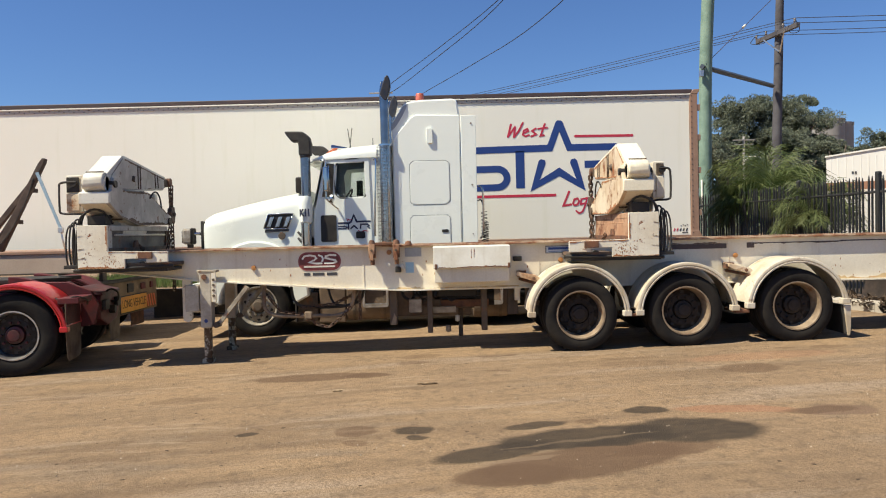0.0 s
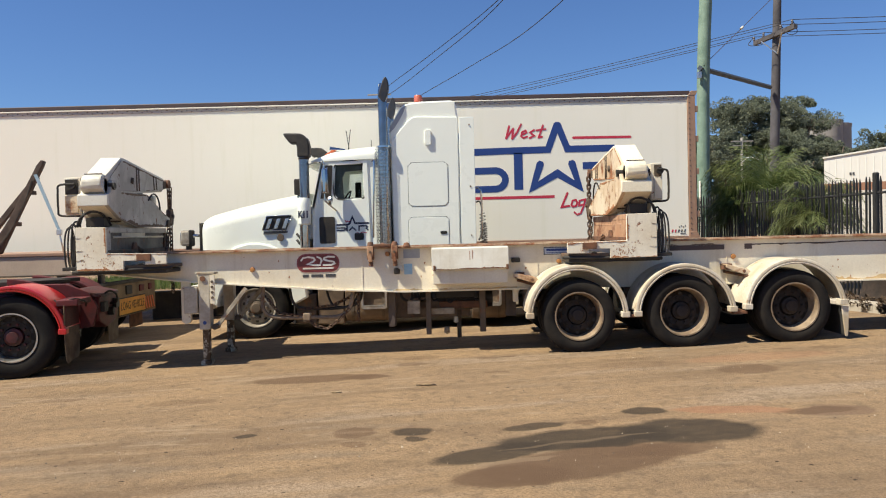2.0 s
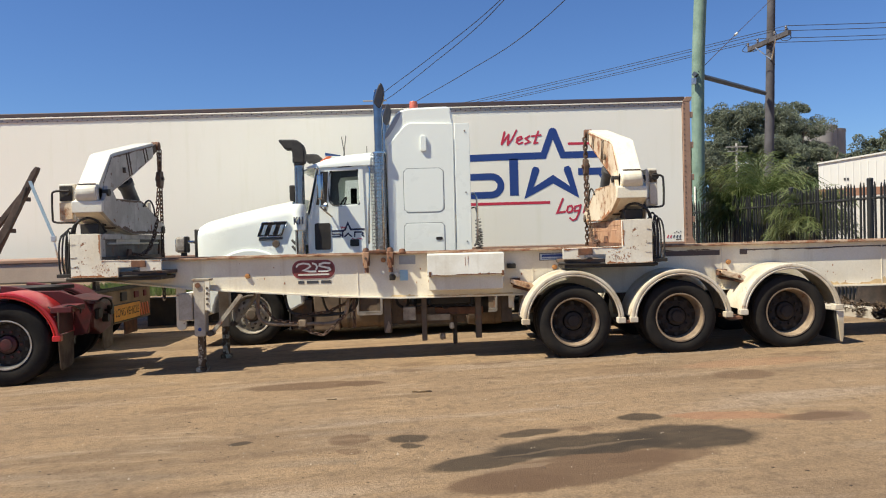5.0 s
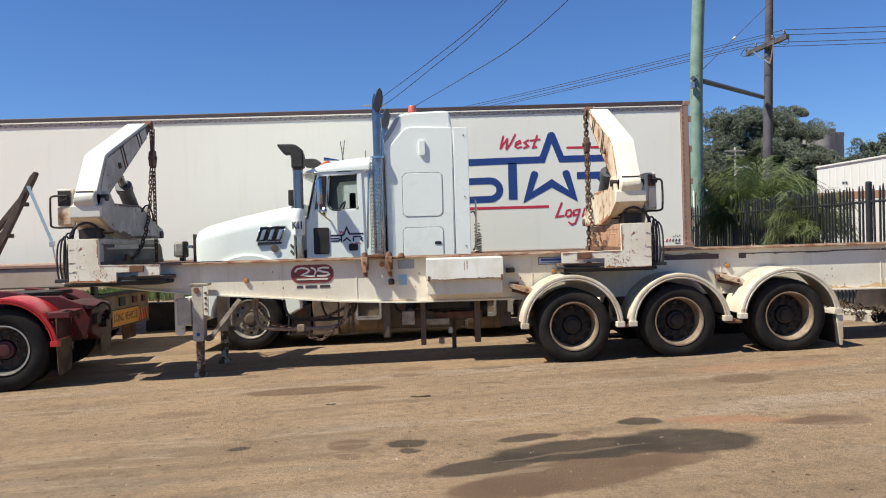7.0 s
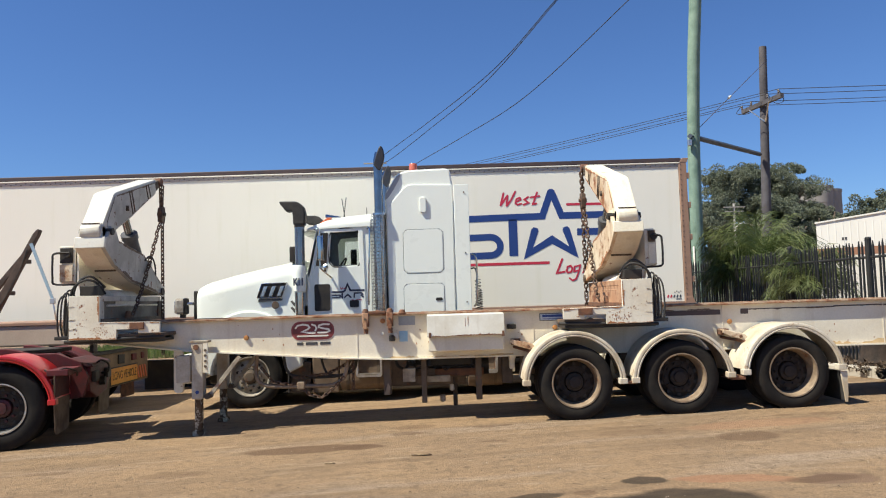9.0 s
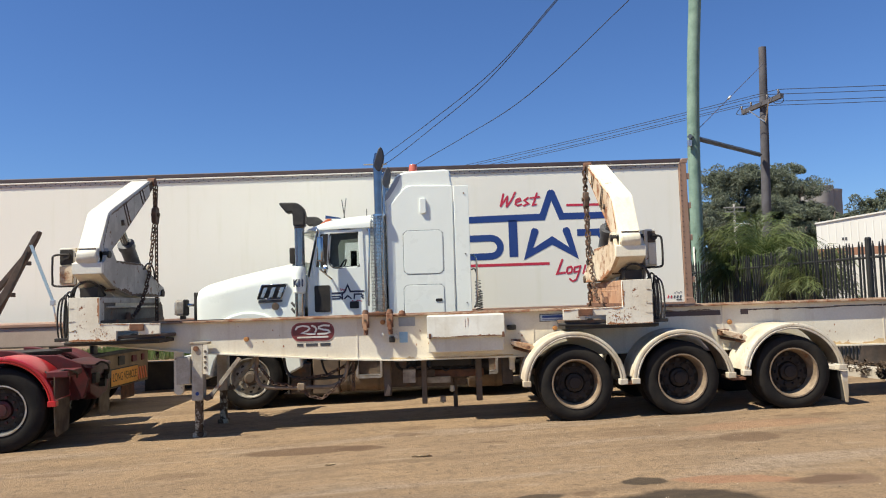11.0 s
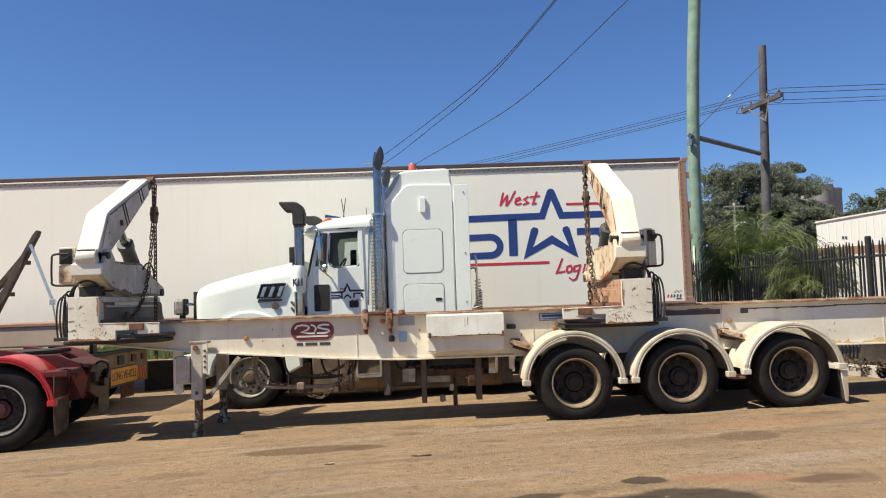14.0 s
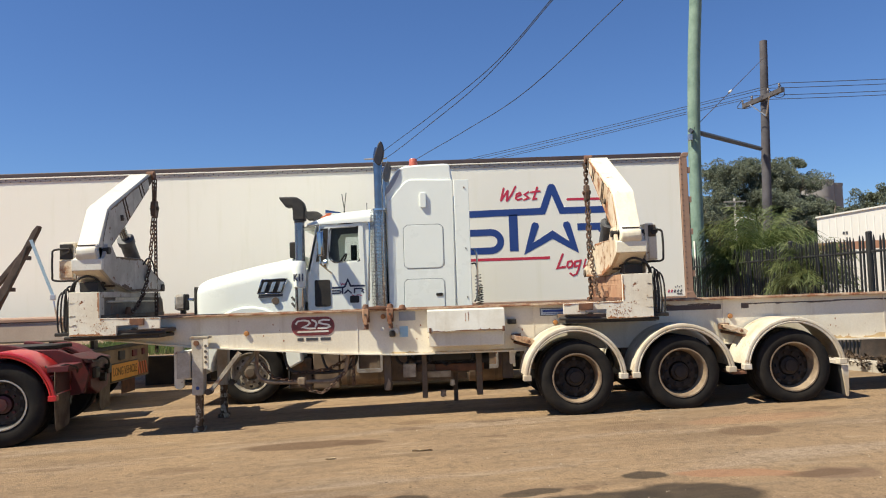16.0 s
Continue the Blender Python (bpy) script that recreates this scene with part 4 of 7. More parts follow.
    for k in range(FAR):
        part("chain_fall", chain_links(B(), (xc, 0, 0), (xc, 0, -FAR_PIECE)), CHAIN, c, pivot=(xc, 0, 0))
    for k in range(SLACK):
        part("chain_slack", chain_links(B(), (xc, 0, 0), (xc, 0, -SLACK_LENGTH / SLACK)), CHAIN, c, pivot=(xc, 0, 0))
    return c, mid, xc, X(0.09)


CRANES = [build_crane(-4.20, -1, False, "weathered white folding crane with lifting chain at the trailer's front"),
          build_crane(2.33, 1, True, "rust-streaked white folding crane with lifting chain above the axles")]

# ---- white bonneted truck ----
NEAR, FARSIDE = 2.90, 4.98
MIDY = (NEAR + FARSIDE) / 2


def shell(bm, sections, k=16):
    """A body panel swept along x. Each section: x, half width, top z, bottom z, roundness of its top edges."""
    rings = []
    for x, w, top, low, r in sections:
        prof = [(-w, low), (-w, top - r * 1.6)]
        for i in range(k + 1):
            a = math.pi * (1 - i / k)
            cs, sn = math.cos(a), math.sin(a)
            prof.append(((abs(cs) ** 0.45) * (1 if cs > 0 else -1) * w, top - r * 1.6 + r * 1.6 * abs(sn) ** 0.8))
        prof += [(w, top - r * 1.6), (w, low)]
        rings.append([bm.verts.new((x, MIDY + y, z)) for y, z in prof])
    for a, b in zip(rings, rings[1:]):
        for i in range(len(a)):
            bm.faces.new((a[i], a[(i + 1) % len(a)], b[(i + 1) % len(a)], b[i])).smooth = True
    bm.faces.new(rings[0])
    bm.faces.new(rings[-1][::-1])
    bmesh.ops.remove_doubles(bm, verts=bm.verts, dist=1e-4)
    bmesh.ops.recalc_face_normals(bm, faces=bm.faces)
    return bm


def build_truck():
    t = thing("semi_truck", (-0.6, MIDY, -0.08), "clean white bonneted prime mover with high-roof sleeper and chrome exhaust", "truck")
    N = NEAR
    # hood, fender bulge and grille
    part("hood", shell(B(), [(-3.95, 0.88, 1.83, 1.05, 0.10), (-3.91, 0.97, 1.90, 1.05, 0.14), (-3.80, 1.02, 1.955, 1.05, 0.16), (-3.34, 1.03, 2.075, 1.10, 0.18), (-2.80, 1.035, 2.19, 1.10, 0.18), (-2.35, 1.04, 2.27, 1.10, 0.17), (-2.22, 1.04, 2.285, 1.10, 0.16)]), WHITE, t, "glossy white sloping hood")
    arch = [(-3.06 + 0.86 * math.cos(radians(a)), 0.55 + 0.92 * math.sin(radians(a))) for a in range(0, 181, 12)]
    inner = [(-3.06 + 0.60 * math.cos(radians(a)), 0.42 + 0.62 * math.sin(radians(a))) for a in range(180, -1, -12)]
    part("fender", prism(B(), arch + inner, "y", N - 0.035, N + 0.5, 0.03), WHITE, t, "white flared front fender")
    # thin dark line laid along the middle of the hood top
    part("hood_seam", pipe(B(), [(-3.82, MIDY, 1.95), (-3.34, MIDY, 2.078), (-2.80, MIDY, 2.193), (-2.35, MIDY, 2.273)], 0.014, 6), RUBBER, t, "thin dark line along the hood top")
    part("grille", box(B(), -4.0, -3.93, N + 0.35, FARSIDE - 0.35, 0.9, 1.72, 0.02), CHROME, t)
    part("grille_surround", box(B(), -3.985, -3.945, N + 0.12, FARSIDE - 0.12, 0.85, 1.815, 0.012), BLACK, t, "black grille edge")
    part("bumper", box(B(), -4.22, -3.98, N, FARSIDE, 0.32, 0.78, 0.05), WHITE, t)
    part("hood_ornament", prism(B(), [(-3.78, 1.925), (-3.68, 1.945), (-3.70, 1.99), (-3.74, 2.0)], "y", MIDY - 0.015, MIDY + 0.015, 0.004), CHROME, t)
    lamp = part("headlamp", box(B(), -4.27, -4.09, N + 0.02, N + 0.22, 1.44, 1.70, 0.04), DULL_ALLOY, t, "grey square lamp pod beside the grille")
    part("lamp_hood", box(B(), -4.14, -4.085, N + 0.015, N + 0.225, 1.435, 1.705, 0.03), BLACK, lamp)
    part("lamp_lens", box(B(), -4.275, -4.255, N + 0.04, N + 0.20, 1.46, 1.66, 0.006), CHROME, lamp)
    part("lamp_arm", rod(B(), (-4.11, N + 0.12, 1.61), (-3.9, N + 0.25, 1.61), 0.026), CHROME, lamp)
    part("lamp_foot", rod(B(), (-4.16, N + 0.12, 1.38), (-4.16, N + 0.12, 1.45), 0.05, 12), BLACK, lamp)
    # side vent
    vo = [(-2.911, 1.668), (-2.834, 1.893), (-2.42, 1.903), (-2.526, 1.658)]
    vent = part("hood_vent", prism(B(), vo, "y", N - 0.022, N + 0.05, 0.006), BLACK, t, "black louvred hood vent")
    gloss = surface("blue_grey_gloss", (0.36, 0.41, 0.48), (0.30, 0.35, 0.42), 0.15, 0.6, coat=0.4)
    for k in range(3):
        x = -2.80 + 0.135 * k
        part("vent_louvre", prism(B(), [(x - 0.065, 1.685), (x + 0.0, 1.85), (x + 0.06, 1.855), (x - 0.005, 1.685)], "y", N - 0.040, N - 0.018, 0.012), gloss, vent)
        part("louvre_edge", rod(B(), (x - 0.005, N - 0.036, 1.685), (x + 0.06, N - 0.036, 1.855), 0.006, 6), CHROME, vent)
    vf = B()
    for (xa, za), (xb, zb) in zip(vo, vo[1:] + vo[:1]):
        rod(vf, (xa, N - 0.026, za), (xb, N - 0.026, zb), 0.009, 8)
    part("vent_frame", vf, CHROME, vent, "chrome vent surround")
    part("vent_bar", prism(B(), [(-2.90, 1.60), (-2.89, 1.645), (-2.50, 1.65), (-2.51, 1.615)], "y", N - 0.024, N + 0.03, 0.004), GREYV, vent)
    part("badge", lathe(B(), [(0.0, -0.012), (0.055, -0.01), (0.06, 0.0), (0.0, 0.004)], (-2.62, N - 0.016, 1.542)), DIRTY, t)
    # cab sides with open window frames
    side = [(-2.10, 1.05), (-2.10, 2.03), (-1.93, 2.72), (-1.88, 2.78), (-1.0, 2.80), (-1.0, 1.05)]
    win = [(-1.66, 2.14), (-1.735, 2.24), (-1.70, 2.70), (-1.26, 2.715), (-1.245, 2.16)]
    for nm, y0, y1 in (("cab_side", N + 0.04, N + 0.09), ("cab_side", FARSIDE - 0.09, FARSIDE - 0.04)):
        part(nm, holed(B(), side, [win], "y", y0, y1), WHITE, t)
        pane = part("side_window", prism(B(), win, "y", (y0 + y1) / 2 - 0.003, (y0 + y1) / 2 + 0.003), GLASS, t, "tinted side window")
        pane.visible_shadow = False
    part("window_seal", pipe(B(), [(x, N + 0.038, z) for x, z in win + win[:1]], 0.011, 6), RUBBER, t, smooth=0)
    ws = part("windscreen", prism(B(), [(-2.09, 2.06), (-2.085, 2.06), (-1.925, 2.72), (-1.93, 2.72)], "y", N + 0.12, FARSIDE - 0.12), GLASS, t, "raked tinted windscreen")
    ws.visible_shadow = False
    for y in (N + 0.04, MIDY - 0.02, FARSIDE - 0.12):
        part("windscreen_pillar", prism(B(), [(-2.105, 2.0), (-2.06, 2.0), (-1.89, 2.76), (-1.94, 2.76)], "y", y, y + 0.07, 0.006), WHITE, t)
    part("quarter_window", prism(B(), [(-1.955, 2.16), (-1.80, 2.16), (-1.775, 2.24), (-1.745, 2.70), (-1.865, 2.70)], "y", N + 0.012, N + 0.026, 0.003), BLACK, t, "dark quarter window")
    part("cowl", box(B(), -2.25, -2.06, N + 0.1, FARSIDE - 0.1, 1.5, 2.06, 0.03), WHITE, t)
    part("dashboard", box(B(), -2.06, -1.62, N + 0.1, FARSIDE - 0.1, 1.4, 2.10, 0.04), INSIDE, t)
    part("cab_floor", box(B(), -2.1, -1.0, N + 0.09, FARSIDE - 0.09, 1.02, 1.10), INSIDE, t)
    part("door_lining", holed(B(), [(-1.98, 1.15), (-1.98, 2.02), (-1.86, 2.60), (-1.80, 2.74), (-1.10, 2.76), (-1.10, 1.15)], [[(-1.58, 2.16), (-1.60, 2.50), (-1.55, 2.60), (-1.26, 2.62), (-1.25, 2.17)]], "y", N + 0.11, N + 0.13), INSIDE, t, "dark door lining")
    part("mirror_frame", box(B(), -1.62, -1.50, FARSIDE + 0.05, FARSIDE + 0.10, 2.22, 2.56, 0.02), BLACK, t)
    seat = part("seat", box(B(), -1.45, -1.05, N + 0.3, N + 0.75, 1.4, 1.62, 0.05), INSIDE, t)
    part("seat_back", box(B(), -1.15, -1.02, N + 0.3, N + 0.75, 1.6, 2.38, 0.05), INSIDE, seat)
    part("steering_wheel", pipe(B(), [(-1.62 + 0.10 * math.sin(a), N + 0.55 + 0.22 * math.cos(a), 2.12 + 0.18 * math.sin(a)) for a in [6.2832 * i / 10 for i in range(11)]], 0.014), BLACK, t)
    part("cab_roof", shell(B(), [(-2.10, 1.00, 2.78, 2.765, 0.006), (-2.06, 1.02, 2.82, 2.765, 0.03), (-1.80, 1.03, 2.945, 2.77, 0.09), (-1.45, 1.035, 3.01, 2.78, 0.12), (-1.0, 1.035, 3.045, 2.79, 0.12), (-0.805, 1.03, 3.05, 2.79, 0.12)]), WHITE, t, "white domed cab roof")
    part("visor", prism(B(), [(-2.20, 2.72), (-2.03, 2.775), (-1.98, 2.79), (-1.98, 2.765), (-2.19, 2.705)], "y", N + 0.06, FARSIDE - 0.06, 0.004), WHITE, t)
    door = part("cab_door", holed(B(), [(-1.99, 1.12), (-1.99, 2.02), (-1.88, 2.50), (-1.80, 2.755), (-1.18, 2.765), (-1.15, 1.12)], [[(-1.67, 2.12), (-1.76, 2.22), (-1.72, 2.705), (-1.25, 2.725), (-1.235, 2.14)]], "y", N + 0.022, N + 0.042), WHITE, t, "white cab door")
    part("peep_window", prism(B(), rounded(-1.985, -1.73, 1.425, 1.86, 0.03), "y", N + 0.010, N + 0.03), BLACK, door, "dark lower door window")
    part("door_latch", prism(B(), rounded(-1.415, -1.265, 1.47, 1.585, 0.02), "y", N + 0.012, N + 0.03), BLACK, door, "black recessed latch")
    part("door_rail", pipe(B(), [(-1.10, N - 0.02, 2.74), (-1.06, N - 0.05, 2.70), (-1.085, N - 0.05, 2.0), (-1.10, N - 0.04, 1.5)], 0.014), CHROME, t)
    sg = part("door_sign", stroke(B(), [(-1.70, 1.725), (-1.52, 1.725), (-1.49, 1.745), (-1.445, 1.85), (-1.40, 1.745), (-1.18, 1.745)], 0.030, N + 0.021, 0.003), NAVY, door, "blue star emblem in plain strokes")
    part("sign_stroke", stroke(B(), [(-1.70, 1.675), (-1.58, 1.675), (-1.56, 1.655), (-1.58, 1.635), (-1.70, 1.635)], 0.024, N + 0.021, 0.003), NAVY, sg)
    part("sign_stroke", stroke(B(), [(-1.535, 1.71), (-1.535, 1.625)], 0.026, N + 0.0205, 0.003), NAVY, sg)
    part("sign_stroke", stroke(B(), [(-1.50, 1.63), (-1.445, 1.68), (-1.39, 1.63)], 0.024, N + 0.021, 0.003), NAVY, sg)
    part("sign_stroke", stroke(B(), [(-1.34, 1.63), (-1.335, 1.70), (-1.22, 1.70), (-1.20, 1.68), (-1.22, 1.66), (-1.19, 1.63)], 0.024, N + 0.021, 0.003), NAVY, sg)
    part("sign_stroke", stroke(B(), [(-1.56, 1.80), (-1.55, 1.765), (-1.53, 1.79), (-1.515, 1.77), (-1.48, 1.79)], 0.012, N + 0.021, 0.003), REDV, sg)
    part("sign_stroke", stroke(B(), [(-1.38, 1.60), (-1.33, 1.575), (-1.28, 1.60), (-1.22, 1.585)], 0.012, N + 0.021, 0.003), REDV, sg)
    # air intakes
    for y, nm in ((N - 0.02, "chrome air intake with a black cowl"), (FARSIDE + 0.02, "")):
        stack = part("air_cleaner", lathe(B(), [(0.0, 1.72), (0.075, 1.73), (0.10, 1.76), (0.108, 2.06), (0.10, 2.14), (0.085, 2.18), (0.0, 2.185)], (-2.215, y, 0), "z", 28), WHITE, t, nm)
        part("intake_pipe", rod(B(), (-2.205, y, 2.17), (-2.205, y, 2.86), 0.080, 24), STACK, stack)
        part("intake_base", rod(B(), (-2.22, y, 1.2), (-2.22, y, 1.74), 0.082, 24), CHROME, stack)
        part("clamp_band", rod(B(), (-2.205, y, 2.80), (-2.205, y, 2.83), 0.086, 24), DIRTY, stack)
        hood = [(-2.295, 2.835), (-2.10, 2.83), (-2.09, 3.02), (-2.12, 3.13), (-2.20, 3.205), (-2.26, 3.22), (-2.52, 3.225), (-2.50, 3.18), (-2.40, 3.05), (-2.31, 3.06), (-2.295, 3.0)]
        part("intake_cowl", prism(B(), hood, "y", y - 0.10, y + 0.10, 0.035), RUBBER, stack, "black rubber rain cowl")
    words("K11", 0.16, pose(-2.213, N - 0.140, 1.90, 90, 0, 0), NAVY, t, "fleet_mark", 0.010, 0.66, 0.006)
    part("hood_strap", rod(B(), (-2.36, N + 0.0, 1.60), (-2.24, N - 0.01, 1.46), 0.02, 8), RUBBER, t)
    part("hood_strap", rod(B(), (-2.36, N + 0.0, 1.50), (-2.26, N - 0.01, 1.38), 0.02, 8), RUBBER, t)
    # mirrors
    for y, s in ((N - 0.16, -1), (FARSIDE + 0.16, 1)):
        mir = part("mirror", box(B(), -1.90, -1.81, y - 0.06, y + 0.06, 2.24, 2.64, 0.025), CHROME, t, "chrome-backed door mirror")
        part("mirror_rim", box(B(), -1.812, -1.795, y - 0.065, y + 0.065, 2.23, 2.65, 0.008), CHROME, mir)
        part("mirror_arm", pipe(B(), [(-2.00, y - s * 0.20, 2.76), (-1.92, y, 2.735), (-1.86, y, 2.70), (-1.86, y, 2.18), (-1.84, y - s * 0.02, 2.10), (-1.70, y - s * 0.18, 1.96)], 0.014), CHROME, mir)
        part("spot_mirror", lathe(B(), [(0.0, -0.04), (0.075, -0.02), (0.085, 0.02), (0.0, 0.045)], (-1.77, y, 2.12), "x", 20), CHROME, mir)
    part("fender_mirror", box(B(), -2.40, -2.30, N + 0.10, N + 0.30, 2.24, 2.50, 0.02), BLACK, t, "black fender mirror")
    part("mirror_stalk", rod(B(), (-2.33, N + 0.2, 2.18), (-2.35, N + 0.2, 2.26), 0.015, 8), BLACK, t)
    # roof lights, horn, aerials
    for y in (N + 0.35, N + 0.8, MIDY, FARSIDE - 0.8, FARSIDE - 0.35):
        part("roof_marker", prism(B(), [(-1.93, 2.87), (-1.75, 2.945), (-1.72, 2.985), (-1.80, 2.975), (-1.90, 2.91)], "y", y - 0.05, y + 0.05, 0.01), ORANGE, t, "orange roof marker")
    part("air_horn", rod(B(), (-1.86, N + 0.6, 3.02), (-1.60, N + 0.6, 3.01), 0.055, 16, 0.015), CHROME, t)
    for x, y, h, r in ((-1.54, N + 0.5, 0.34, 0.05), (-1.52, N + 0.55, 0.33, -0.05), (-1.16, N + 0.7, 0.18, 0.0)):
        part("aerial", rod(B(), (x, y, 2.97), (x + r, y, 3.0 + h), 0.007, 6), BLACK, t)
    # sleeper
    body = [(-0.78, 1.05), (-0.795, 3.05), (-0.805, 3.28), (-0.70, 3.47), (-0.61, 3.62), (-0.55, 3.665), (-0.46, 3.69), (-0.29, 3.705), (0.20, 3.716), (0.275, 3.70), (0.295, 3.62), (0.32, 3.44), (0.32, 1.05)]
    slp = part("sleeper", prism(B(), body, "y", N + 0.03, FARSIDE - 0.03, 0.03), WHITE, t, "white high-roof sleeper box")
    part("sleeper_ridge", prism(B(), [(-0.775, 3.08), (-0.49, 3.405), (-0.43, 3.445), (-0.36, 3.46), (0.315, 3.435), (0.315, 1.1), (-0.775, 1.1)], "y", N + 0.0, N + 0.04, 0.016), WHITE, slp)
    # the fairing is white here; its hollow's shade is put on as a grey patch
    part("roof_recess", prism(B(), [(-0.80, 3.20), (-0.795, 3.30), (-0.69, 3.46), (-0.60, 3.60), (-0.52, 3.645), (-0.56, 3.54), (-0.64, 3.40), (-0.72, 3.28)], "y", N + 0.022, N + 0.034, 0.003), surface("grey_roof_panel", (0.34, 0.37, 0.40), None, 0.4), slp, "grey patch for the shaded side of the roof fairing")
    up = part("upper_hatch", prism(B(), rounded(-0.505, 0.13, 2.0, 2.70, 0.09), "y", N - 0.006, N + 0.02, 0.004), WHITE, slp, "flush upper hatch")
    part("hatch_seal", pipe(B(), [(x, N + 0.0, z) for x, z in rounded(-0.515, 0.14, 1.99, 2.71, 0.095) + [(0.045, 1.99)]], 0.0035, 6), SEAL, up, smooth=0)
    lo = part("lower_hatch", prism(B(), rounded(-0.515, 0.13, 1.30, 1.81, 0.08), "y", N - 0.006, N + 0.02, 0.004), WHITE, slp, "flush locker door")
    part("hatch_seal", pipe(B(), [(x, N + 0.0, z) for x, z in rounded(-0.525, 0.14, 1.29, 1.82, 0.085) + [(0.055, 1.29)]], 0.0035, 6), SEAL, lo, smooth=0)
    part("hatch_latch", prism(B(), rounded(-0.01, 0.10, 1.535, 1.585, 0.02), "y", N - 0.014, N + 0.0), BLACK, lo)
    part("side_lamp", prism(B(), rounded(-0.225, -0.125, 2.985, 3.235, 0.03), "y", N - 0.035, N + 0.01, 0.008), WHITE, slp, "white moulded side lamp")
    part("side_fairing", box(B(), 0.335, 0.578, N - 0.01, N + 0.03, 1.20, 3.43, 0.008), WHITE, t, "white vertical side fairing")
    part("side_fairing", box(B(), 0.335, 0.578, FARSIDE - 0.03, FARSIDE + 0.01, 1.20, 3.43, 0.008), WHITE, t)
    for z in (1.5, 2.3, 3.3):
        part("fairing_bolt", rod(B(), (0.50, N - 0.02, z), (0.50, N + 0.0, z), 0.012, 8), DIRTY, t)
    bc = part("beacon", lathe(B(), [(0.0, 3.99), (0.062, 3.985), (0.07, 3.97), (0.075, 3.86), (0.0, 3.855)], (-0.345, MIDY, 0), "z", 20), BEACON, t, "red-orange roof beacon")
    part("beacon_foot", rod(B(), (-0.345, MIDY, 3.69), (-0.345, MIDY, 3.86), 0.06, 16), BLACK, bc)
    # exhausts
    for y in (N - 0.01, FARSIDE - 0.22):
        ex = part("exhaust_pipe", rod(B(), (-0.90, y, 2.9), (-0.90, y, 3.72), 0.073, 24), STACK, t, "chrome exhaust stack")
        tip = B()
        pipe(tip, [(-0.90, y, 3.66), (-0.90, y, 3.76), (-0.898, y, 3.86), (-0.885, y, 3.93), (-0.87, y, 3.99)], 0.074, 20)
        part("exhaust_tip", tip, STACK, ex, "blued steel slanted tip")
        leaf = [(-0.965, 3.79), (-0.918, 3.95), (-0.875, 4.065), (-0.845, 4.10), (-0.818, 4.085), (-0.795, 4.03), (-0.785, 3.93), (-0.81, 3.80), (-0.852, 3.69), (-0.90, 3.70)]
        part("tip_mouth", prism(B(), leaf, "y", y - 0.086, y + 0.06, 0.03), SOOT, ex, "sooty spoon-shaped mouth")
        part("muffler", rod(B(), (-0.905, y + 0.03, 1.1), (-0.905, y + 0.03, 2.98), 0.10, 24), CHROME, ex)
        sh = B()
        k = 22
        for i in range(k):
            for j in range(56):
                a0, a1 = radians(150 + 200 * i / k), radians(150 + 200 * (i + 0.62) / k)
                if j % 2 == 0 or i % 2 == 0:
                    z0 = 1.38 + 1.6 * j / 56
                    q = [(-0.925 + 0.128 * math.cos(a), y + 0.03 + 0.128 * math.sin(a)) for a in (a0, a1)]
                    vs = [sh.verts.new(v) for v in ((*q[0], z0), (*q[1], z0), (*q[1], z0 + 0.0245), (*q[0], z0 + 0.0245))]
                    sh.faces.new(vs)
        part("heat_shield", sh, MESH_SHIELD, ex, "perforated chrome heat shield", smooth=0)
        part("stack_clamp", rod(B(), (-0.90, y, 2.96), (-0.90, y, 2.99), 0.115, 24), CHROME, ex)
    # rear of cab: grab rail and coiled air lines
    part("grab_rail", pipe(B(), [(0.60, N + 0.1, 2.28), (0.66, N + 0.08, 2.26), (0.68, N + 0.08, 2.10), (0.67, N + 0.08, 1.55), (0.62, N + 0.1, 1.42)], 0.016), CHROME, t)
    for k in range(2):
        pts = []
        for i in range(84):
            a = i * 0.75
            pts.append((0.70 + 0.03 * k + 0.048 * math.cos(a), N + 0.25 + 0.12 * k + 0.048 * math.sin(a), 1.30 + (0.0068 - 0.0022 * k) * i))
        part("air_coil", pipe(B(), pts, 0.0065, 5), RUBBER, t, "black coiled air line")
    part("air_line", pipe(B(), [(0.70, N + 0.3, 1.9), (0.66, N + 0.25, 2.05), (0.60, N + 0.3, 2.05)], 0.012), RUBBER, t)
    # chassis, tanks and running gear
    for y in (3.70, 4.45):
        part("chassis_rail", box(B(), -3.8, 4.2, y, y + 0.08, 0.58, 0.88, 0.008), DIRTY, t)
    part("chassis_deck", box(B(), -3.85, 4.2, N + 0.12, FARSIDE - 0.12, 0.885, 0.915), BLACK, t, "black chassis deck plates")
    # black slab added along the whole truck to keep its underside dark
    part("belly_tray", box(B(), -3.9, 3.9, 3.55, 4.7, 0.24, 0.42, 0.03), BLACK, t, "long black tray added to darken the underside")
    part("fifth_wheel", lathe(B(), [(0.0, 1.12), (0.42, 1.11), (0.45, 1.07), (0.42, 0.90), (0.0, 0.88)], (2.3, MIDY, 0), "z", 24), BLACK, t)
    for x0, x1 in ((-1.60, -0.86), (0.48, 1.04)):
        tank = part("fuel_tank", prism(B(), [(p[0], p[1]) for p in rounded(N + 0.02, N + 0.62, 0.12, 0.86, 0.18)], "x", x0, x1, 0.02), TANK, t, "dusty steel fuel tank")
        for x in (x0 + 0.1, x1 - 0.14):
            part("tank_strap", prism(B(), rounded(N + 0.012, N + 0.628, 0.112, 0.868, 0.185), "x", x, x + 0.045), DIRTY, tank)
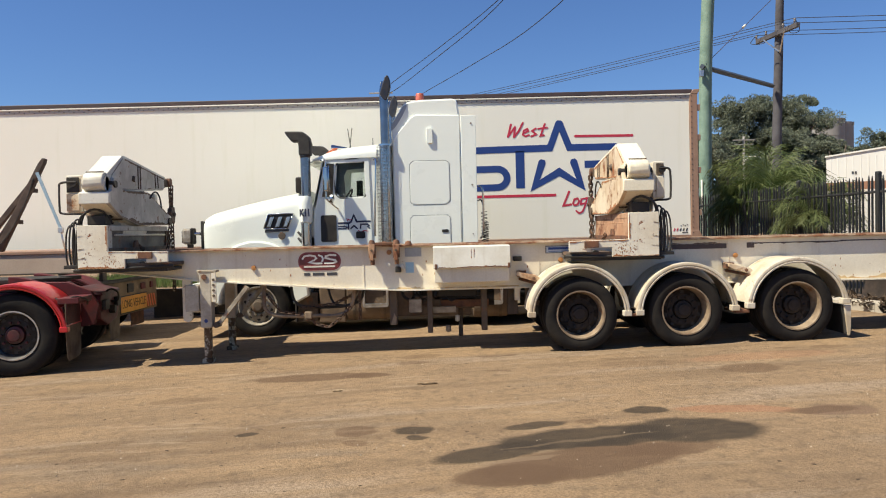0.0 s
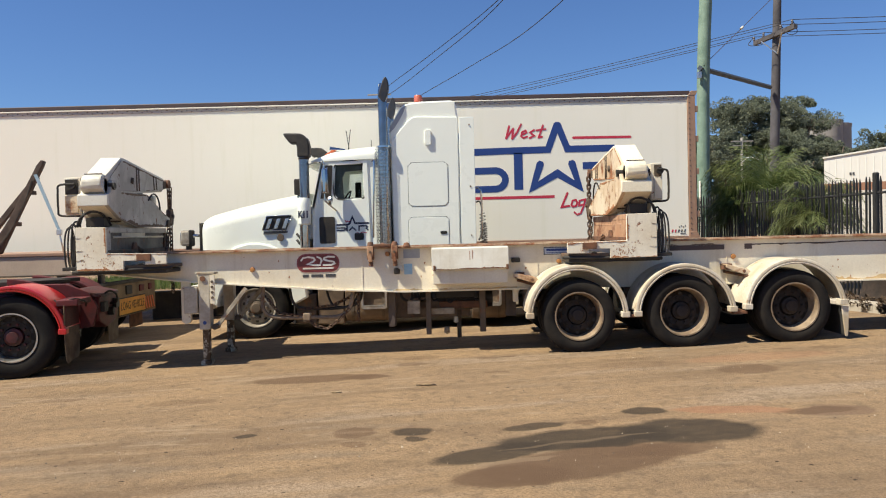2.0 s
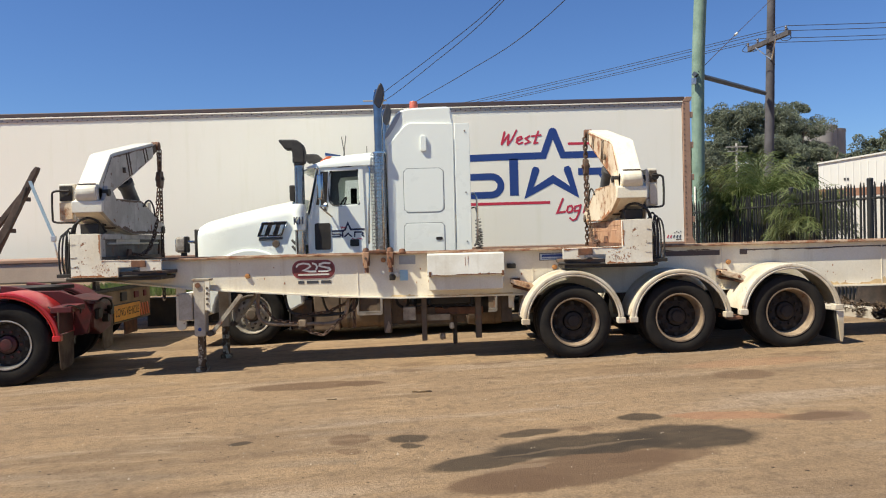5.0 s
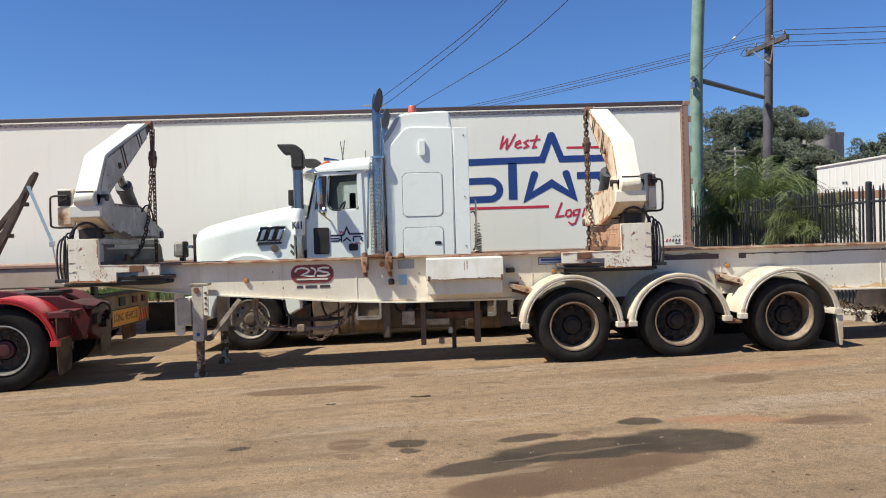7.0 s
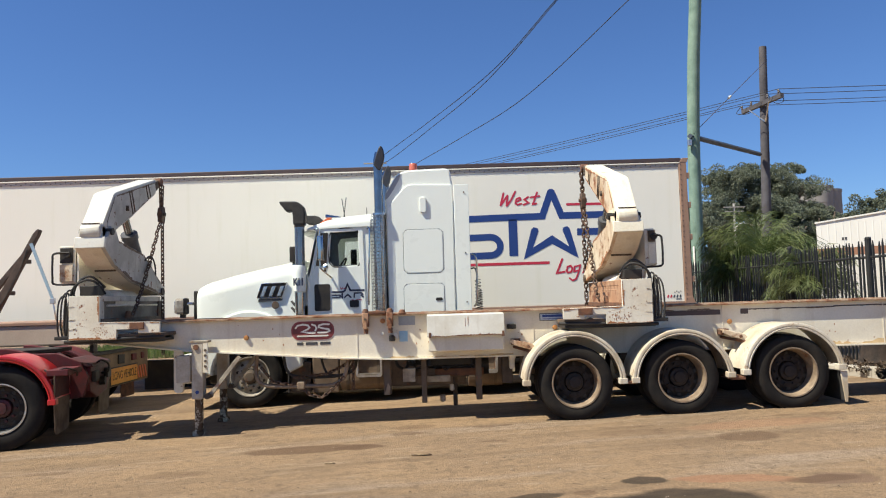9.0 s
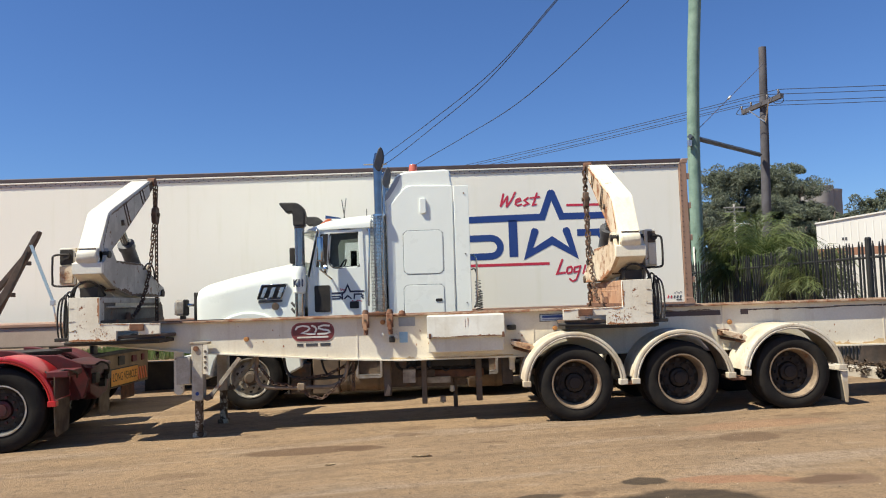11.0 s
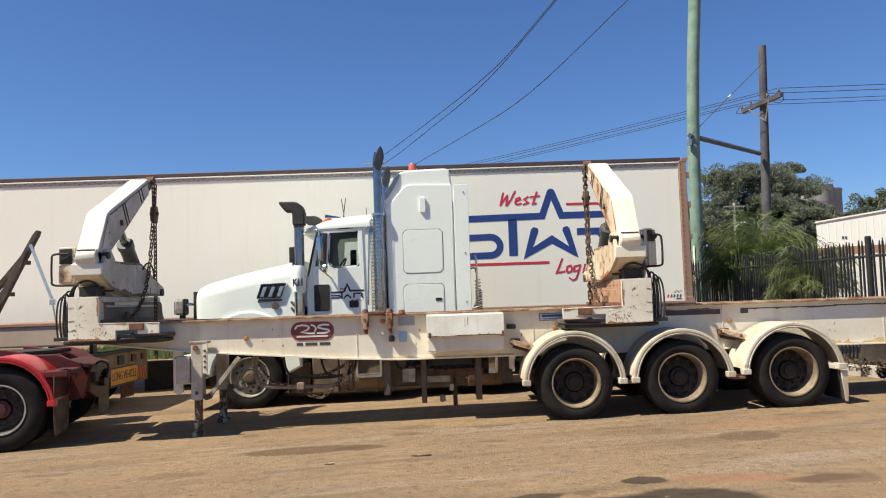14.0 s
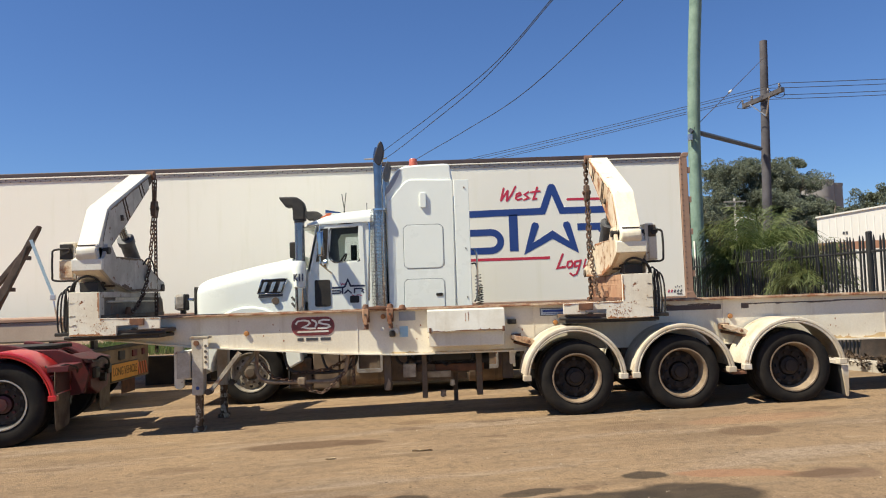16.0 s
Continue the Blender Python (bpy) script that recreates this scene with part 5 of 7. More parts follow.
    # dark block that hides the sunlit ground where the view is open but shaded
    part("tool_locker", box(B(), -0.84, 0.46, N + 0.34, N + 0.62, 0.14, 0.88, 0.02), DIRTY, t, "dark locker block filling the shade below the sleeper")
    for x in (-1.33, 0.54):
        st = part("step_box", holed(B(), rounded(x, x + 0.42, 0.34, 0.78, 0.04), [rounded(x + 0.035, x + 0.385, 0.375, 0.745, 0.03)], "y", N - 0.05, N + 0.03), ALLOY, t, "bright step frame")
        part("step_tread", box(B(), x + 0.04, x + 0.38, N - 0.05, N + 0.04, 0.38, 0.40, 0.004), ALLOY, st)
        part("step_back", box(B(), x + 0.02, x + 0.40, N + 0.031, N + 0.045, 0.36, 0.76), DIRTY, st)
    part("battery_box", box(B(), -2.05, -1.62, N + 0.06, N + 0.5, 0.10, 0.92, 0.02), TANK, t, "dusty battery box")
    # unseen block that keeps sun off the ground behind the front wheel
    part("cab_step", box(B(), -2.42, -2.08, N + 0.10, N + 0.5, 0.12, 0.60, 0.02), DIRTY, t, "dark block added to shade the ground under the cab")
    part("marker_lamp", box(B(), -1.40, -1.35, N - 0.0, N + 0.03, 0.66, 0.80, 0.006), ORANGE, t)
    for x, ys in ((-3.06, ((N + 0.16, -1), (FARSIDE - 0.16, 1))), (2.05, ((N + 0.14, -1), (N + 0.47, -1), (FARSIDE - 0.14, 1), (FARSIDE - 0.47, 1))), (3.40, ((N + 0.14, -1), (N + 0.47, -1), (FARSIDE - 0.14, 1), (FARSIDE - 0.47, 1)))):
        for y, o in ys:
            add_wheel(t, x, y, ground_z(x) + 0.505, 0.505, 0.315, DULL_ALLOY, HUB if x > 0 else DIRTY, o, deep=0.075 if x < 0 else 0.15, disc_mat=DULL_ALLOY if x < 0 else None)
        part("axle", rod(B(), (x, N + 0.3, ground_z(x) + 0.505), (x, FARSIDE - 0.3, ground_z(x) + 0.505), 0.07), DIRTY, t)
    part("mudflap", box(B(), -2.45, -2.43, N + 0.05, N + 0.6, 0.12, 0.75), RUBBER, t)
    return t


build_truck()


# ---- refrigerated box trailer ----
def build_reefer():
    Y0, Y1, X0, X1, Z0, Z1 = 5.80, 8.30, -9.9, 5.00, 1.36, 4.20
    r = thing("reefer_trailer", (-2.0, 7.05, -0.05), "long white refrigerated box trailer with blue and red signwriting", "trailer")
    body = part("body", box(B(), X0, X1, Y0, Y1, Z0, Z1, 0.01), PANEL, r, "smooth off-white insulated wall")
    part("top_lip", box(B(), X0, X1 + 0.02, Y0 - 0.034, Y0 + 0.06, Z1 - 0.036, Z1 - 0.013, 0.004), PANEL, r)
    part("rivet_strip", box(B(), X0, X1 + 0.02, Y0 - 0.014, Y0 + 0.05, Z1 - 0.108, Z1 - 0.037, 0.003), STRIP, r, "beige riveted strip below the roof edge")
    part("roof_edge", box(B(), X0, X1 + 0.05, Y0 - 0.03, Y1 + 0.03, Z1 - 0.012, Z1 + 0.076, 0.014), DARKRAIL, r, "dark roof edge rail")
    riv = B()
    for i in range(150):
        x = X0 + 0.1 + i * 0.0995
        rod(riv, (x, Y0 - 0.022, Z1 - 0.060 - 0.034 * (i % 2)), (x, Y0 - 0.012, Z1 - 0.060 - 0.034 * (i % 2)), 0.012, 6)
    tagged(part("rivets", riv, DARKRAIL, r, smooth=0), kind="stuff")
    part("bottom_rail", box(B(), X0, X1 + 0.02, Y0 - 0.025, Y0 + 0.06, Z0 - 0.055, Z0 - 0.004, 0.005), BROWN, r, "brown lower rail")
    part("chassis_side", box(B(), X0, X1, Y0 + 0.02, Y1 - 0.02, 1.02, 1.30, 0.01), PANEL, r)
    post = part("corner_post", box(B(), X1 + 0.004, X1 + 0.155, Y0 - 0.03, Y1 + 0.03, Z0 - 0.06, Z1 + 0.0, 0.008), BROWN, r, "brown riveted rear post")
    part("post_cap", prism(B(), [(X1 + 0.0, Z1 - 0.02), (X1 + 0.17, Z1 - 0.02), (X1 + 0.20, Z1 + 0.07), (X1 + 0.08, Z1 + 0.07)], "y", Y0 - 0.035, Y1 + 0.03, 0.006), BROWN, post)
    part("post_foot", prism(B(), [(X1 + 0.0, Z0 - 0.06), (X1 + 0.23, Z0 - 0.06), (X1 + 0.155, Z0 + 0.09), (X1 + 0.0, Z0 + 0.09)], "y", Y0 - 0.034, Y0 + 0.1, 0.006), BROWN, post)
    for i in range(27):
        z = Z0 + 0.05 + i * 0.105
        part("post_rivet", rod(B(), (X1 + 0.035, Y0 - 0.038, z), (X1 + 0.035, Y0 - 0.028, z), 0.011, 6), DARKRAIL, post)
    for z in (1.75, 2.6, 3.25, 3.85):
        part("door_hinge", box(B(), X1 + 0.15, X1 + 0.215, Y0 - 0.02, Y0 + 0.06, z, z + 0.12, 0.008), BROWN, r, "brown door hinge")
    for x in (-0.5, 0.8, 2.1, 3.4):
        for y in (Y0 + 0.25, Y1 - 0.25):
            add_wheel(r, x, y, ground_z(x) + 0.50, 0.50, 0.30, RIM, HUB, -1 if y < 7 else 1)
    for x in (-0.5, 0.8, 2.1, 3.4):
        part("axle", rod(B(), (x, Y0 + 0.3, ground_z(x) + 0.5), (x, Y1 - 0.3, ground_z(x) + 0.5), 0.07), DIRTY, r)
        part("hanger", box(B(), x - 0.1, x + 0.1, Y0 + 0.6, Y0 + 0.75, 0.5, 1.05), DIRTY, r)
    # signwriting, in plain strokes
    f = Y0 - 0.002
    S = lambda pts, w, m, k=0, ends=True: part("sign_stroke", stroke(B(), pts, w, f - 0.0006 * k, 0.0012, ends), m, sign)
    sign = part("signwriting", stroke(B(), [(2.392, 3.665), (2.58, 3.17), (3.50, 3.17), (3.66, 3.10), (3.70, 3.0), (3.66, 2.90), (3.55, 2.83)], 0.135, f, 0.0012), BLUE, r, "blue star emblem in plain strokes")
    S([(0.10, 3.14), (1.2, 3.16), (2.19, 3.17), (2.378, 3.665)], 0.135, BLUE, 1)
    S([(2.88, 2.83), (3.55, 2.83)], 0.14, BLUE, 1, False)
    S([(3.35, 2.80), (3.62, 2.42)], 0.15, BLUE, 2, False)
    S([(1.585, 3.12), (1.585, 2.38)], 0.175, BLUE, 1, False)
    bowl = [(0.25, 2.765), (1.12, 2.775)] + [(1.12 + 0.20 * math.sin(a), 2.590 + 0.185 * math.cos(a)) for a in [0.3 * i for i in range(1, 11)]] + [(1.10, 2.405), (0.10, 2.395)]
    S(bowl, 0.135, BLUE, 1)
    S([(0.25, 3.145), (0.12, 3.08), (0.06, 2.955), (0.12, 2.825), (0.25, 2.765)], 0.135, BLUE, 2)
    S([(2.03, 2.89), (1.88, 2.42), (2.37, 2.69), (2.80, 2.42), (2.66, 2.89)], 0.15, BLUE, 1)
    S([(2.70, 3.395), (3.85, 3.385)], 0.05, REDV, 0)
    S([(0.10, 2.225), (2.30, 2.225)], 0.055, REDV, 0, False)
    S([(1.42, 3.66), (1.355, 3.41)], 0.042, REDV, 0)
    S([(1.355, 3.41), (1.50, 3.61)], 0.038, REDV, 1)
    S([(1.50, 3.61), (1.475, 3.40)], 0.042, REDV, 2)
    S([(1.475, 3.40), (1.57, 3.52), (1.66, 3.69)], 0.038, REDV, 3)
    S([(1.66, 3.47), (1.765, 3.52), (1.75, 3.565)], 0.036, REDV, 1)
    S([(1.75, 3.565), (1.675, 3.53), (1.655, 3.45), (1.70, 3.415), (1.78, 3.44)], 0.036, REDV, 2)
    S([(1.92, 3.57), (1.84, 3.52), (1.92, 3.45), (1.82, 3.41)], 0.038, REDV, 2)
    S([(2.10, 3.66), (2.01, 3.42), (2.08, 3.43)], 0.038, REDV, 3)
    S([(1.96, 3.56), (2.15, 3.58)], 0.036, REDV, 4)
    S([(2.56, 2.29), (2.44, 2.01), (2.60, 2.03)], 0.042, REDV, 1)
    S([(2.735, 2.15), (2.66, 2.13), (2.635, 2.05), (2.66, 2.01)], 0.038, REDV, 2)
    S([(2.66, 2.01), (2.73, 2.03), (2.755, 2.10), (2.725, 2.145)], 0.038, REDV, 4)
    S([(2.90, 2.15), (2.80, 2.13), (2.79, 2.03), (2.88, 2.05)], 0.034, REDV, 3)
    S([(2.92, 2.16), (2.88, 2.02), (2.82, 1.88), (2.75, 1.85), (2.69, 1.90)], 0.034, REDV, 4)
    for k in range(5):
        x = 2.97 + 0.11 * k
        S([(x + 0.05, 2.17), (x, 2.01), (x + 0.06, 2.04)], 0.034, REDV, k % 3)
    for k in range(5):
        x = 4.66 + 0.062 * k
        part("maker_mark", stroke(B(), [(x + 0.012, 1.500), (x - 0.010, 1.445)], 0.024, f, 0.003, False), REDV if k < 2 else GREYV, r, "slanted stroke of a small maker's mark")
    part("maker_mark", stroke(B(), [(4.82, 1.415), (4.93, 1.415)], 0.016, f, 0.003, False), GREYV, r)
    for k in range(4):
        part("mark_dot", stroke(B(), [(4.79 + 0.04 * k, 1.55 + 0.02 * (k % 2)), (4.81 + 0.04 * k, 1.55 + 0.02 * (k % 2))], 0.02, f, 0.003, False), GREYV, r)
    # dark fillers, added to close the view below the floor and stand for its shade
    part("side_guard", box(B(), -6.2, 4.9, 6.7, 6.95, -0.25, 0.46, 0.02), BLACK, r, "low black filler added for the shade below the floor")
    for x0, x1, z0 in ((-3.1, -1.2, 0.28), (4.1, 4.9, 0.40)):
        part("pallet_locker", box(B(), x0, x1, Y0 + 0.3, Y1 - 0.3, z0, 1.0, 0.02), DIRTY, r, "dark box added for the shade below the floor")
    for x in (-1.1, 1.45, 2.75):
        part("mudflap", box(B(), x, x + 0.02, Y0 + 0.1, Y0 + 0.75, 0.12, 0.8), RUBBER, r)
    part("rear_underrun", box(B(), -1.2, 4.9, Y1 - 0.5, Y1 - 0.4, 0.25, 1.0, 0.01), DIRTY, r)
    s = 1.0259
    r.location = (-2.0518, 7.482, -0.0914)
    r.scale = (s, s, s)
    return r


build_reefer()

# ---- trailer fittings ----
def fit_trailer(t):
    F = 0.60
    # badge, plates and lamps on the beam
    bd = part("beam_badge", prism(B(), rounded(-1.935, -1.365, 1.07, 1.315, 0.115, 6), "y", F - 0.006, F - 0.001), surface("dull_red_enamel", (0.30, 0.06, 0.06), (0.22, 0.05, 0.05), 0.5), t, "faded red oval badge with pale scrolls")
    part("badge_field", prism(B(), rounded(-1.915, -1.385, 1.088, 1.297, 0.10, 6), "y", F - 0.009, F - 0.0065), surface("faded_maroon_enamel", (0.25, 0.045, 0.040), (0.12, 0.030, 0.030), 0.5, scale=6.0), bd)
    for k, line in enumerate(([(-1.875, 1.228), (-1.85, 1.262), (-1.78, 1.274), (-1.71, 1.262), (-1.69, 1.235), (-1.72, 1.208), (-1.79, 1.180), (-1.70, 1.165), (-1.62, 1.165)],
                              [(-1.66, 1.274), (-1.615, 1.255), (-1.60, 1.222), (-1.615, 1.19)],
                              [(-1.43, 1.268), (-1.51, 1.274), (-1.565, 1.258), (-1.57, 1.236), (-1.51, 1.218), (-1.44, 1.205), (-1.425, 1.182), (-1.47, 1.165), (-1.58, 1.165)])):
        part("badge_scroll", stroke(B(), line, 0.024, F - 0.010 - 0.0004 * k, 0.003), PANEL, bd)
    part("badge_bar", stroke(B(), [(-1.85, 1.122), (-1.45, 1.122)], 0.022, F - 0.010, 0.003), CRANE_WHITE, bd)
    for x0, x1 in ((-1.86, -1.78), (-1.745, -1.59), (-1.555, -1.42)):
        part("number_bar", stroke(B(), [(x0, 1.022), (x1, 1.022)], 0.038, F - 0.001, 0.003, False), GREYV, t)
    part("maker_plate", box(B(), 1.365, 1.72, F - 0.006, F - 0.001, 1.225, 1.325), GREYV, t, "grey maker's plate with dark bars")
    part("plate_field", box(B(), 1.375, 1.71, F - 0.009, F - 0.0065, 1.235, 1.315), surface("plate_blue_grey", (0.50, 0.56, 0.62), None, 0.5), t)
    part("plate_bar", stroke(B(), [(1.40, 1.288), (1.69, 1.288)], 0.03, F - 0.010, 0.002, False), BLUE, t)
    part("plate_bar", stroke(B(), [(1.40, 1.25), (1.69, 1.25)], 0.008, F - 0.010, 0.002, False), BLUE, t)
    part("blue_sticker", box(B(), -0.505, -0.395, F - 0.005, F - 0.001, 1.01, 1.15), surface("faded_blue_label", (0.20, 0.42, 0.62), (0.35, 0.52, 0.66), 0.5), t, "faded blue label")
    part("grey_plate", box(B(), -0.51, -0.29, F - 0.006, F - 0.001, 1.225, 1.345), surface("grey_label", (0.40, 0.42, 0.44), None, 0.5), t)
    for x, z in ((-2.53, 1.125), (-0.72, 1.29), (1.565, 1.135), (3.895, 1.14), (6.4, 1.14)):
        part("marker_lamp", lathe(B(), [(0.0, -0.03), (0.028, -0.026), (0.034, -0.008), (0.034, 0.0), (0.0, 0.001)], (x, F - 0.001, z), "y", 16), AMBER, t, "round faded amber marker lamp")
    for x in (-1.07, 1.27, 3.80, 5.95):
        part("web_seam", box(B(), x, x + 0.012, F - 0.006, F - 0.0005, 0.80, 1.36), CREAM, t)
    for x0, x1, z0, z1 in ((3.05, 3.78, 1.235, 1.30), (4.05, 4.15, 1.235, 1.305), (4.15, 5.3, 1.29, 1.302), (5.3, 6.4, 1.295, 1.310), (6.03, 6.2, 1.255, 1.30)):
        part("beam_slot", box(B(), x0, x1, F - 0.004, F - 0.0005, z0, z1), DARKRAIL, t, "dark slot in the beam")
    part("side_lamp", box(B(), 0.925, 1.04, F - 0.09, F - 0.001, 1.135, 1.20, 0.01), BLACK, t, "small black side lamp")
    # tool box with sloping lid
    bx = part("tool_box", box(B(), -0.115, 0.85, 0.30, 0.598, 0.885, 1.33, 0.008), CREAM, t, "cream steel tool box")
    part("box_lid", prism(B(), [(0.236, 1.075), (0.272, 1.345), (0.30, 1.352), (0.60, 1.362), (0.60, 1.335), (0.31, 1.325), (0.256, 1.07)], "x", -0.13, 0.865, 0.004), CRANE_WHITE, bx, "bright lid with a chipped rusty edge")
    part("chipped_edge", ragged(B(), (-0.128, 0.2345, 1.078), (0.863, 0.2345, 1.078), (0, 0, 1), 0.016, (0, -0.002, 0), 91, 60), RUSTY, bx, "chipped rusty lid edge")
    part("rust_run", ragged(B(), (0.36, 0.2510, 1.20), (0.36, 0.2655, 1.31), (1, 0, 0), 0.010, (0, -0.002, 0), 92, 14), RUN, bx)
    part("rust_run", ragged(B(), (0.395, 0.2525, 1.21), (0.395, 0.267, 1.32), (1, 0, 0), 0.008, (0, -0.002, 0), 93, 14), RUN, bx)
    part("rust_stain", ragged(B(), (4.9, F - 0.0005, 0.795), (10.9, F - 0.0005, 0.795), (0, 0, 1), 0.075, (0, -0.0015, 0), 94, 160), STAIN, t, "yellow-brown stain along the beam")
    part("rust_stain", ragged(B(), (-1.3, F - 0.0005, 0.795), (1.0, F - 0.0005, 0.795), (0, 0, 1), 0.020, (0, -0.0015, 0), 95, 90), STAIN, t)
    part("peeled_edge", ragged(B(), (4.1, F - 0.0005, 1.297), (8.5, F - 0.0005, 1.302), (0, 0, -1), 0.020, (0, -0.0015, 0), 96, 120), PEEL, t)
    part("peeled_edge", ragged(B(), (3.02, F - 0.0045, 1.302), (3.80, F - 0.0045, 1.302), (0, 0, 1), 0.018, (0, -0.0015, 0), 97, 40), PEEL, t)
    for k, (x, z) in enumerate(((-2.2, 1.10), (-0.2, 1.05), (5.2, 0.98), (6.3, 1.02), (7.4, 0.95), (1.1, 1.0))):
        tagged(part("rust_spatter", spatter(B(), (x, F - 0.002, z), 0.30, 0.10, 14, 200 + k, 0.010), RUN, t, smooth=0), kind="stuff")
    for x in (-0.11, 0.83):
        part("lid_hinge", box(B(), x, x + 0.03, 0.230, 0.30, 1.06, 1.13, 0.004), RUSTY, bx)
    # container twist-lock posts
    for x in (-0.94, -0.62):
        tw = part("twistlock_post", prism(B(), [(x - 0.042, 1.40), (x + 0.042, 1.40), (x + 0.040, 1.29), (x + 0.022, 1.26), (x + 0.024, 1.19), (x - 0.030, 1.19), (x - 0.026, 1.25), (x - 0.042, 1.28)], "y", F - 0.135, F - 0.095, 0.008), RUSTED, t, "rusty twist-lock bracket")
        part("bracket_cheek", box(B(), x - 0.042, x - 0.022, F - 0.10, F - 0.002, 1.22, 1.40, 0.005), RUSTY, tw)
        part("bracket_cheek", box(B(), x + 0.022, x + 0.042, F - 0.10, F - 0.002, 1.22, 1.40, 0.005), RUSTY, tw)
        part("lock_knob", lathe(B(), [(0.0, 1.462), (0.032, 1.452), (0.042, 1.425), (0.050, 1.405), (0.0, 1.395)], (x, F - 0.075, 0), "z", 14), RUSTY, tw)
        part("lock_pin", rod(B(), (x, F - 0.150, 1.32), (x, F - 0.02, 1.32), 0.016, 10), DIRTY, tw)
        part("lock_nut", rod(B(), (x + 0.005, F - 0.085, 1.13), (x + 0.005, F - 0.085, 1.20), 0.032, 6), RUSTY, tw)
    part("lock_bar", box(B(), -0.90, -0.67, F - 0.115, F - 0.03, 1.386, 1.425, 0.008), RUSTY, t)
    for x in (-0.46, -0.78):
        part("flange_bolt", lathe(B(), [(0.0, 1.44), (0.035, 1.43), (0.052, 1.385), (0.0, 1.38)], (x, F - 0.05, 0), "z", 10), RUSTY, t)
    part("tie_hook", box(B(), -0.64, -0.56, F - 0.06, F - 0.002, 1.02, 1.10, 0.012), BLACK, t)
    part("tie_ring", lathe(B(), [(0.0, -0.02), (0.026, -0.02), (0.026, 0.0), (0.0, 0.0)], (-0.73, F - 0.03, 1.125), "y", 16), CRANE_WHITE, t)
    part("air_tap", prism(B(), [(-0.58, 1.11), (-0.54, 1.14), (-0.50, 1.08), (-0.53, 1.05)], "y", F - 0.09, F - 0.02, 0.005), CRANE_WHITE, t)
    # landing leg with gearbox and brace
    for y, near in ((0.42, True), (1.56, False)):
        lg = part("landing_leg", box(B(), -3.205, -3.055, y, y + 0.15, 0.36, 1.10, 0.012), LEG_PAINT, t, "dirty cream square landing leg")
        part("leg_foot_tube", box(B(), -3.175, -3.085, y + 0.03, y + 0.12, -0.05, 0.37, 0.01), LEG_GRIME, lg, "scraped grimy inner tube")
        part("foot_pad", box(B(), -3.20, -3.06, y + 0.0, y + 0.15, -0.115, -0.05, 0.01), LEG_GRIME, lg)
        part("leg_brace", prism(B(), [(-3.015, 0.40), (-2.62, 0.90), (-2.575, 0.87), (-2.975, 0.37)], "y", y + 0.05, y + 0.10, 0.004), STRUT, lg)
        part("brace_pin", rod(B(), (-3.0, y - 0.01, 0.395), (-3.0, y + 0.14, 0.395), 0.04, 12), DIRTY, lg)
        part("leg_cap", box(B(), -3.225, -2.985, y - 0.006, y + 0.155, 1.085, 1.115, 0.006), STRUT, lg)
        if near:
            gb = part("leg_gearbox", box(B(), -3.395, -3.215, y - 0.02, y + 0.16, 0.575, 0.925, 0.012), LEG_PAINT, lg, "dirty cream leg gearbox")
            for k in range(4):
                part("hole_strip", rod(B(), (-3.02, y - 0.012, 0.78 + 0.07 * k), (-3.02, y + 0.0, 0.78 + 0.07 * k), 0.018, 10), DIRTY, lg)
            part("strip", box(B(), -3.05, -2.99, y - 0.004, y + 0.02, 0.70, 1.08), CREAM, lg)
            part("leg_decal", lathe(B(), [(0.0, -0.004), (0.024, -0.003), (0.024, 0.0), (0.0, 0.001)], (-3.13, y - 0.002, 0.45), "y", 16), BLUE, lg)
            part("leg_bolt", rod(B(), (-3.14, y - 0.015, 1.03), (-3.14, y + 0.01, 1.03), 0.035, 12), RUSTY, lg)
    part("skid_plate", prism(B(), rounded(-3.50, -3.37, 0.42, 1.02, 0.06), "y", 0.62, 0.66, 0.01), CRANE, t, "pale rounded guard plate")
    # plumbing and chain below the beam
    part("air_pipe", pipe(B(), [(-2.42, 0.72, 0.88), (-2.43, 0.70, 0.62), (-2.35, 0.70, 0.50), (-2.15, 0.70, 0.46), (-1.70, 0.70, 0.455), (-1.42, 0.70, 0.46), (-1.27, 0.70, 0.55), (-1.22, 0.70, 0.70), (-1.20, 0.72, 0.86)], 0.026), RIM, t, "dusty bent pipe loop")
    part("brake_hose", pipe(B(), [(-2.1, 0.9, 0.86), (-2.05, 0.85, 0.66), (-1.9, 0.85, 0.57), (-1.4, 0.85, 0.56), (-1.15, 0.85, 0.64), (-1.10, 0.9, 0.84)], 0.02), RUBBER, t)
    part("brake_hose", pipe(B(), [(-1.6, 0.9, 0.84), (-1.5, 0.85, 0.6), (-1.25, 0.85, 0.60), (-1.12, 0.88, 0.82)], 0.016), RUBBER, t)
    ch = B()
    pts = [(-2.36, 0.69, 0.72), (-2.2, 0.68, 0.52), (-2.0, 0.68, 0.49), (-1.84, 0.68, 0.47), (-1.72, 0.68, 0.34), (-1.56, 0.68, 0.30), (-1.40, 0.68, 0.42), (-1.26, 0.68, 0.56)]
    for p, q in zip(pts, pts[1:]):
        chain_links(ch, p, q, 0.8)
    part("safety_chain", ch, CHAIN, t, "slack safety chain")
    ch = B()
    for p, q in zip([(-1.95, 0.8, 0.56), (-1.5, 0.8, 0.60), (-1.2, 0.8, 0.74)], [(-1.5, 0.8, 0.60), (-1.2, 0.8, 0.74), (-1.12, 0.8, 0.86)]):
        chain_links(ch, p, q, 0.8)
    part("safety_chain", ch, CHAIN, t)
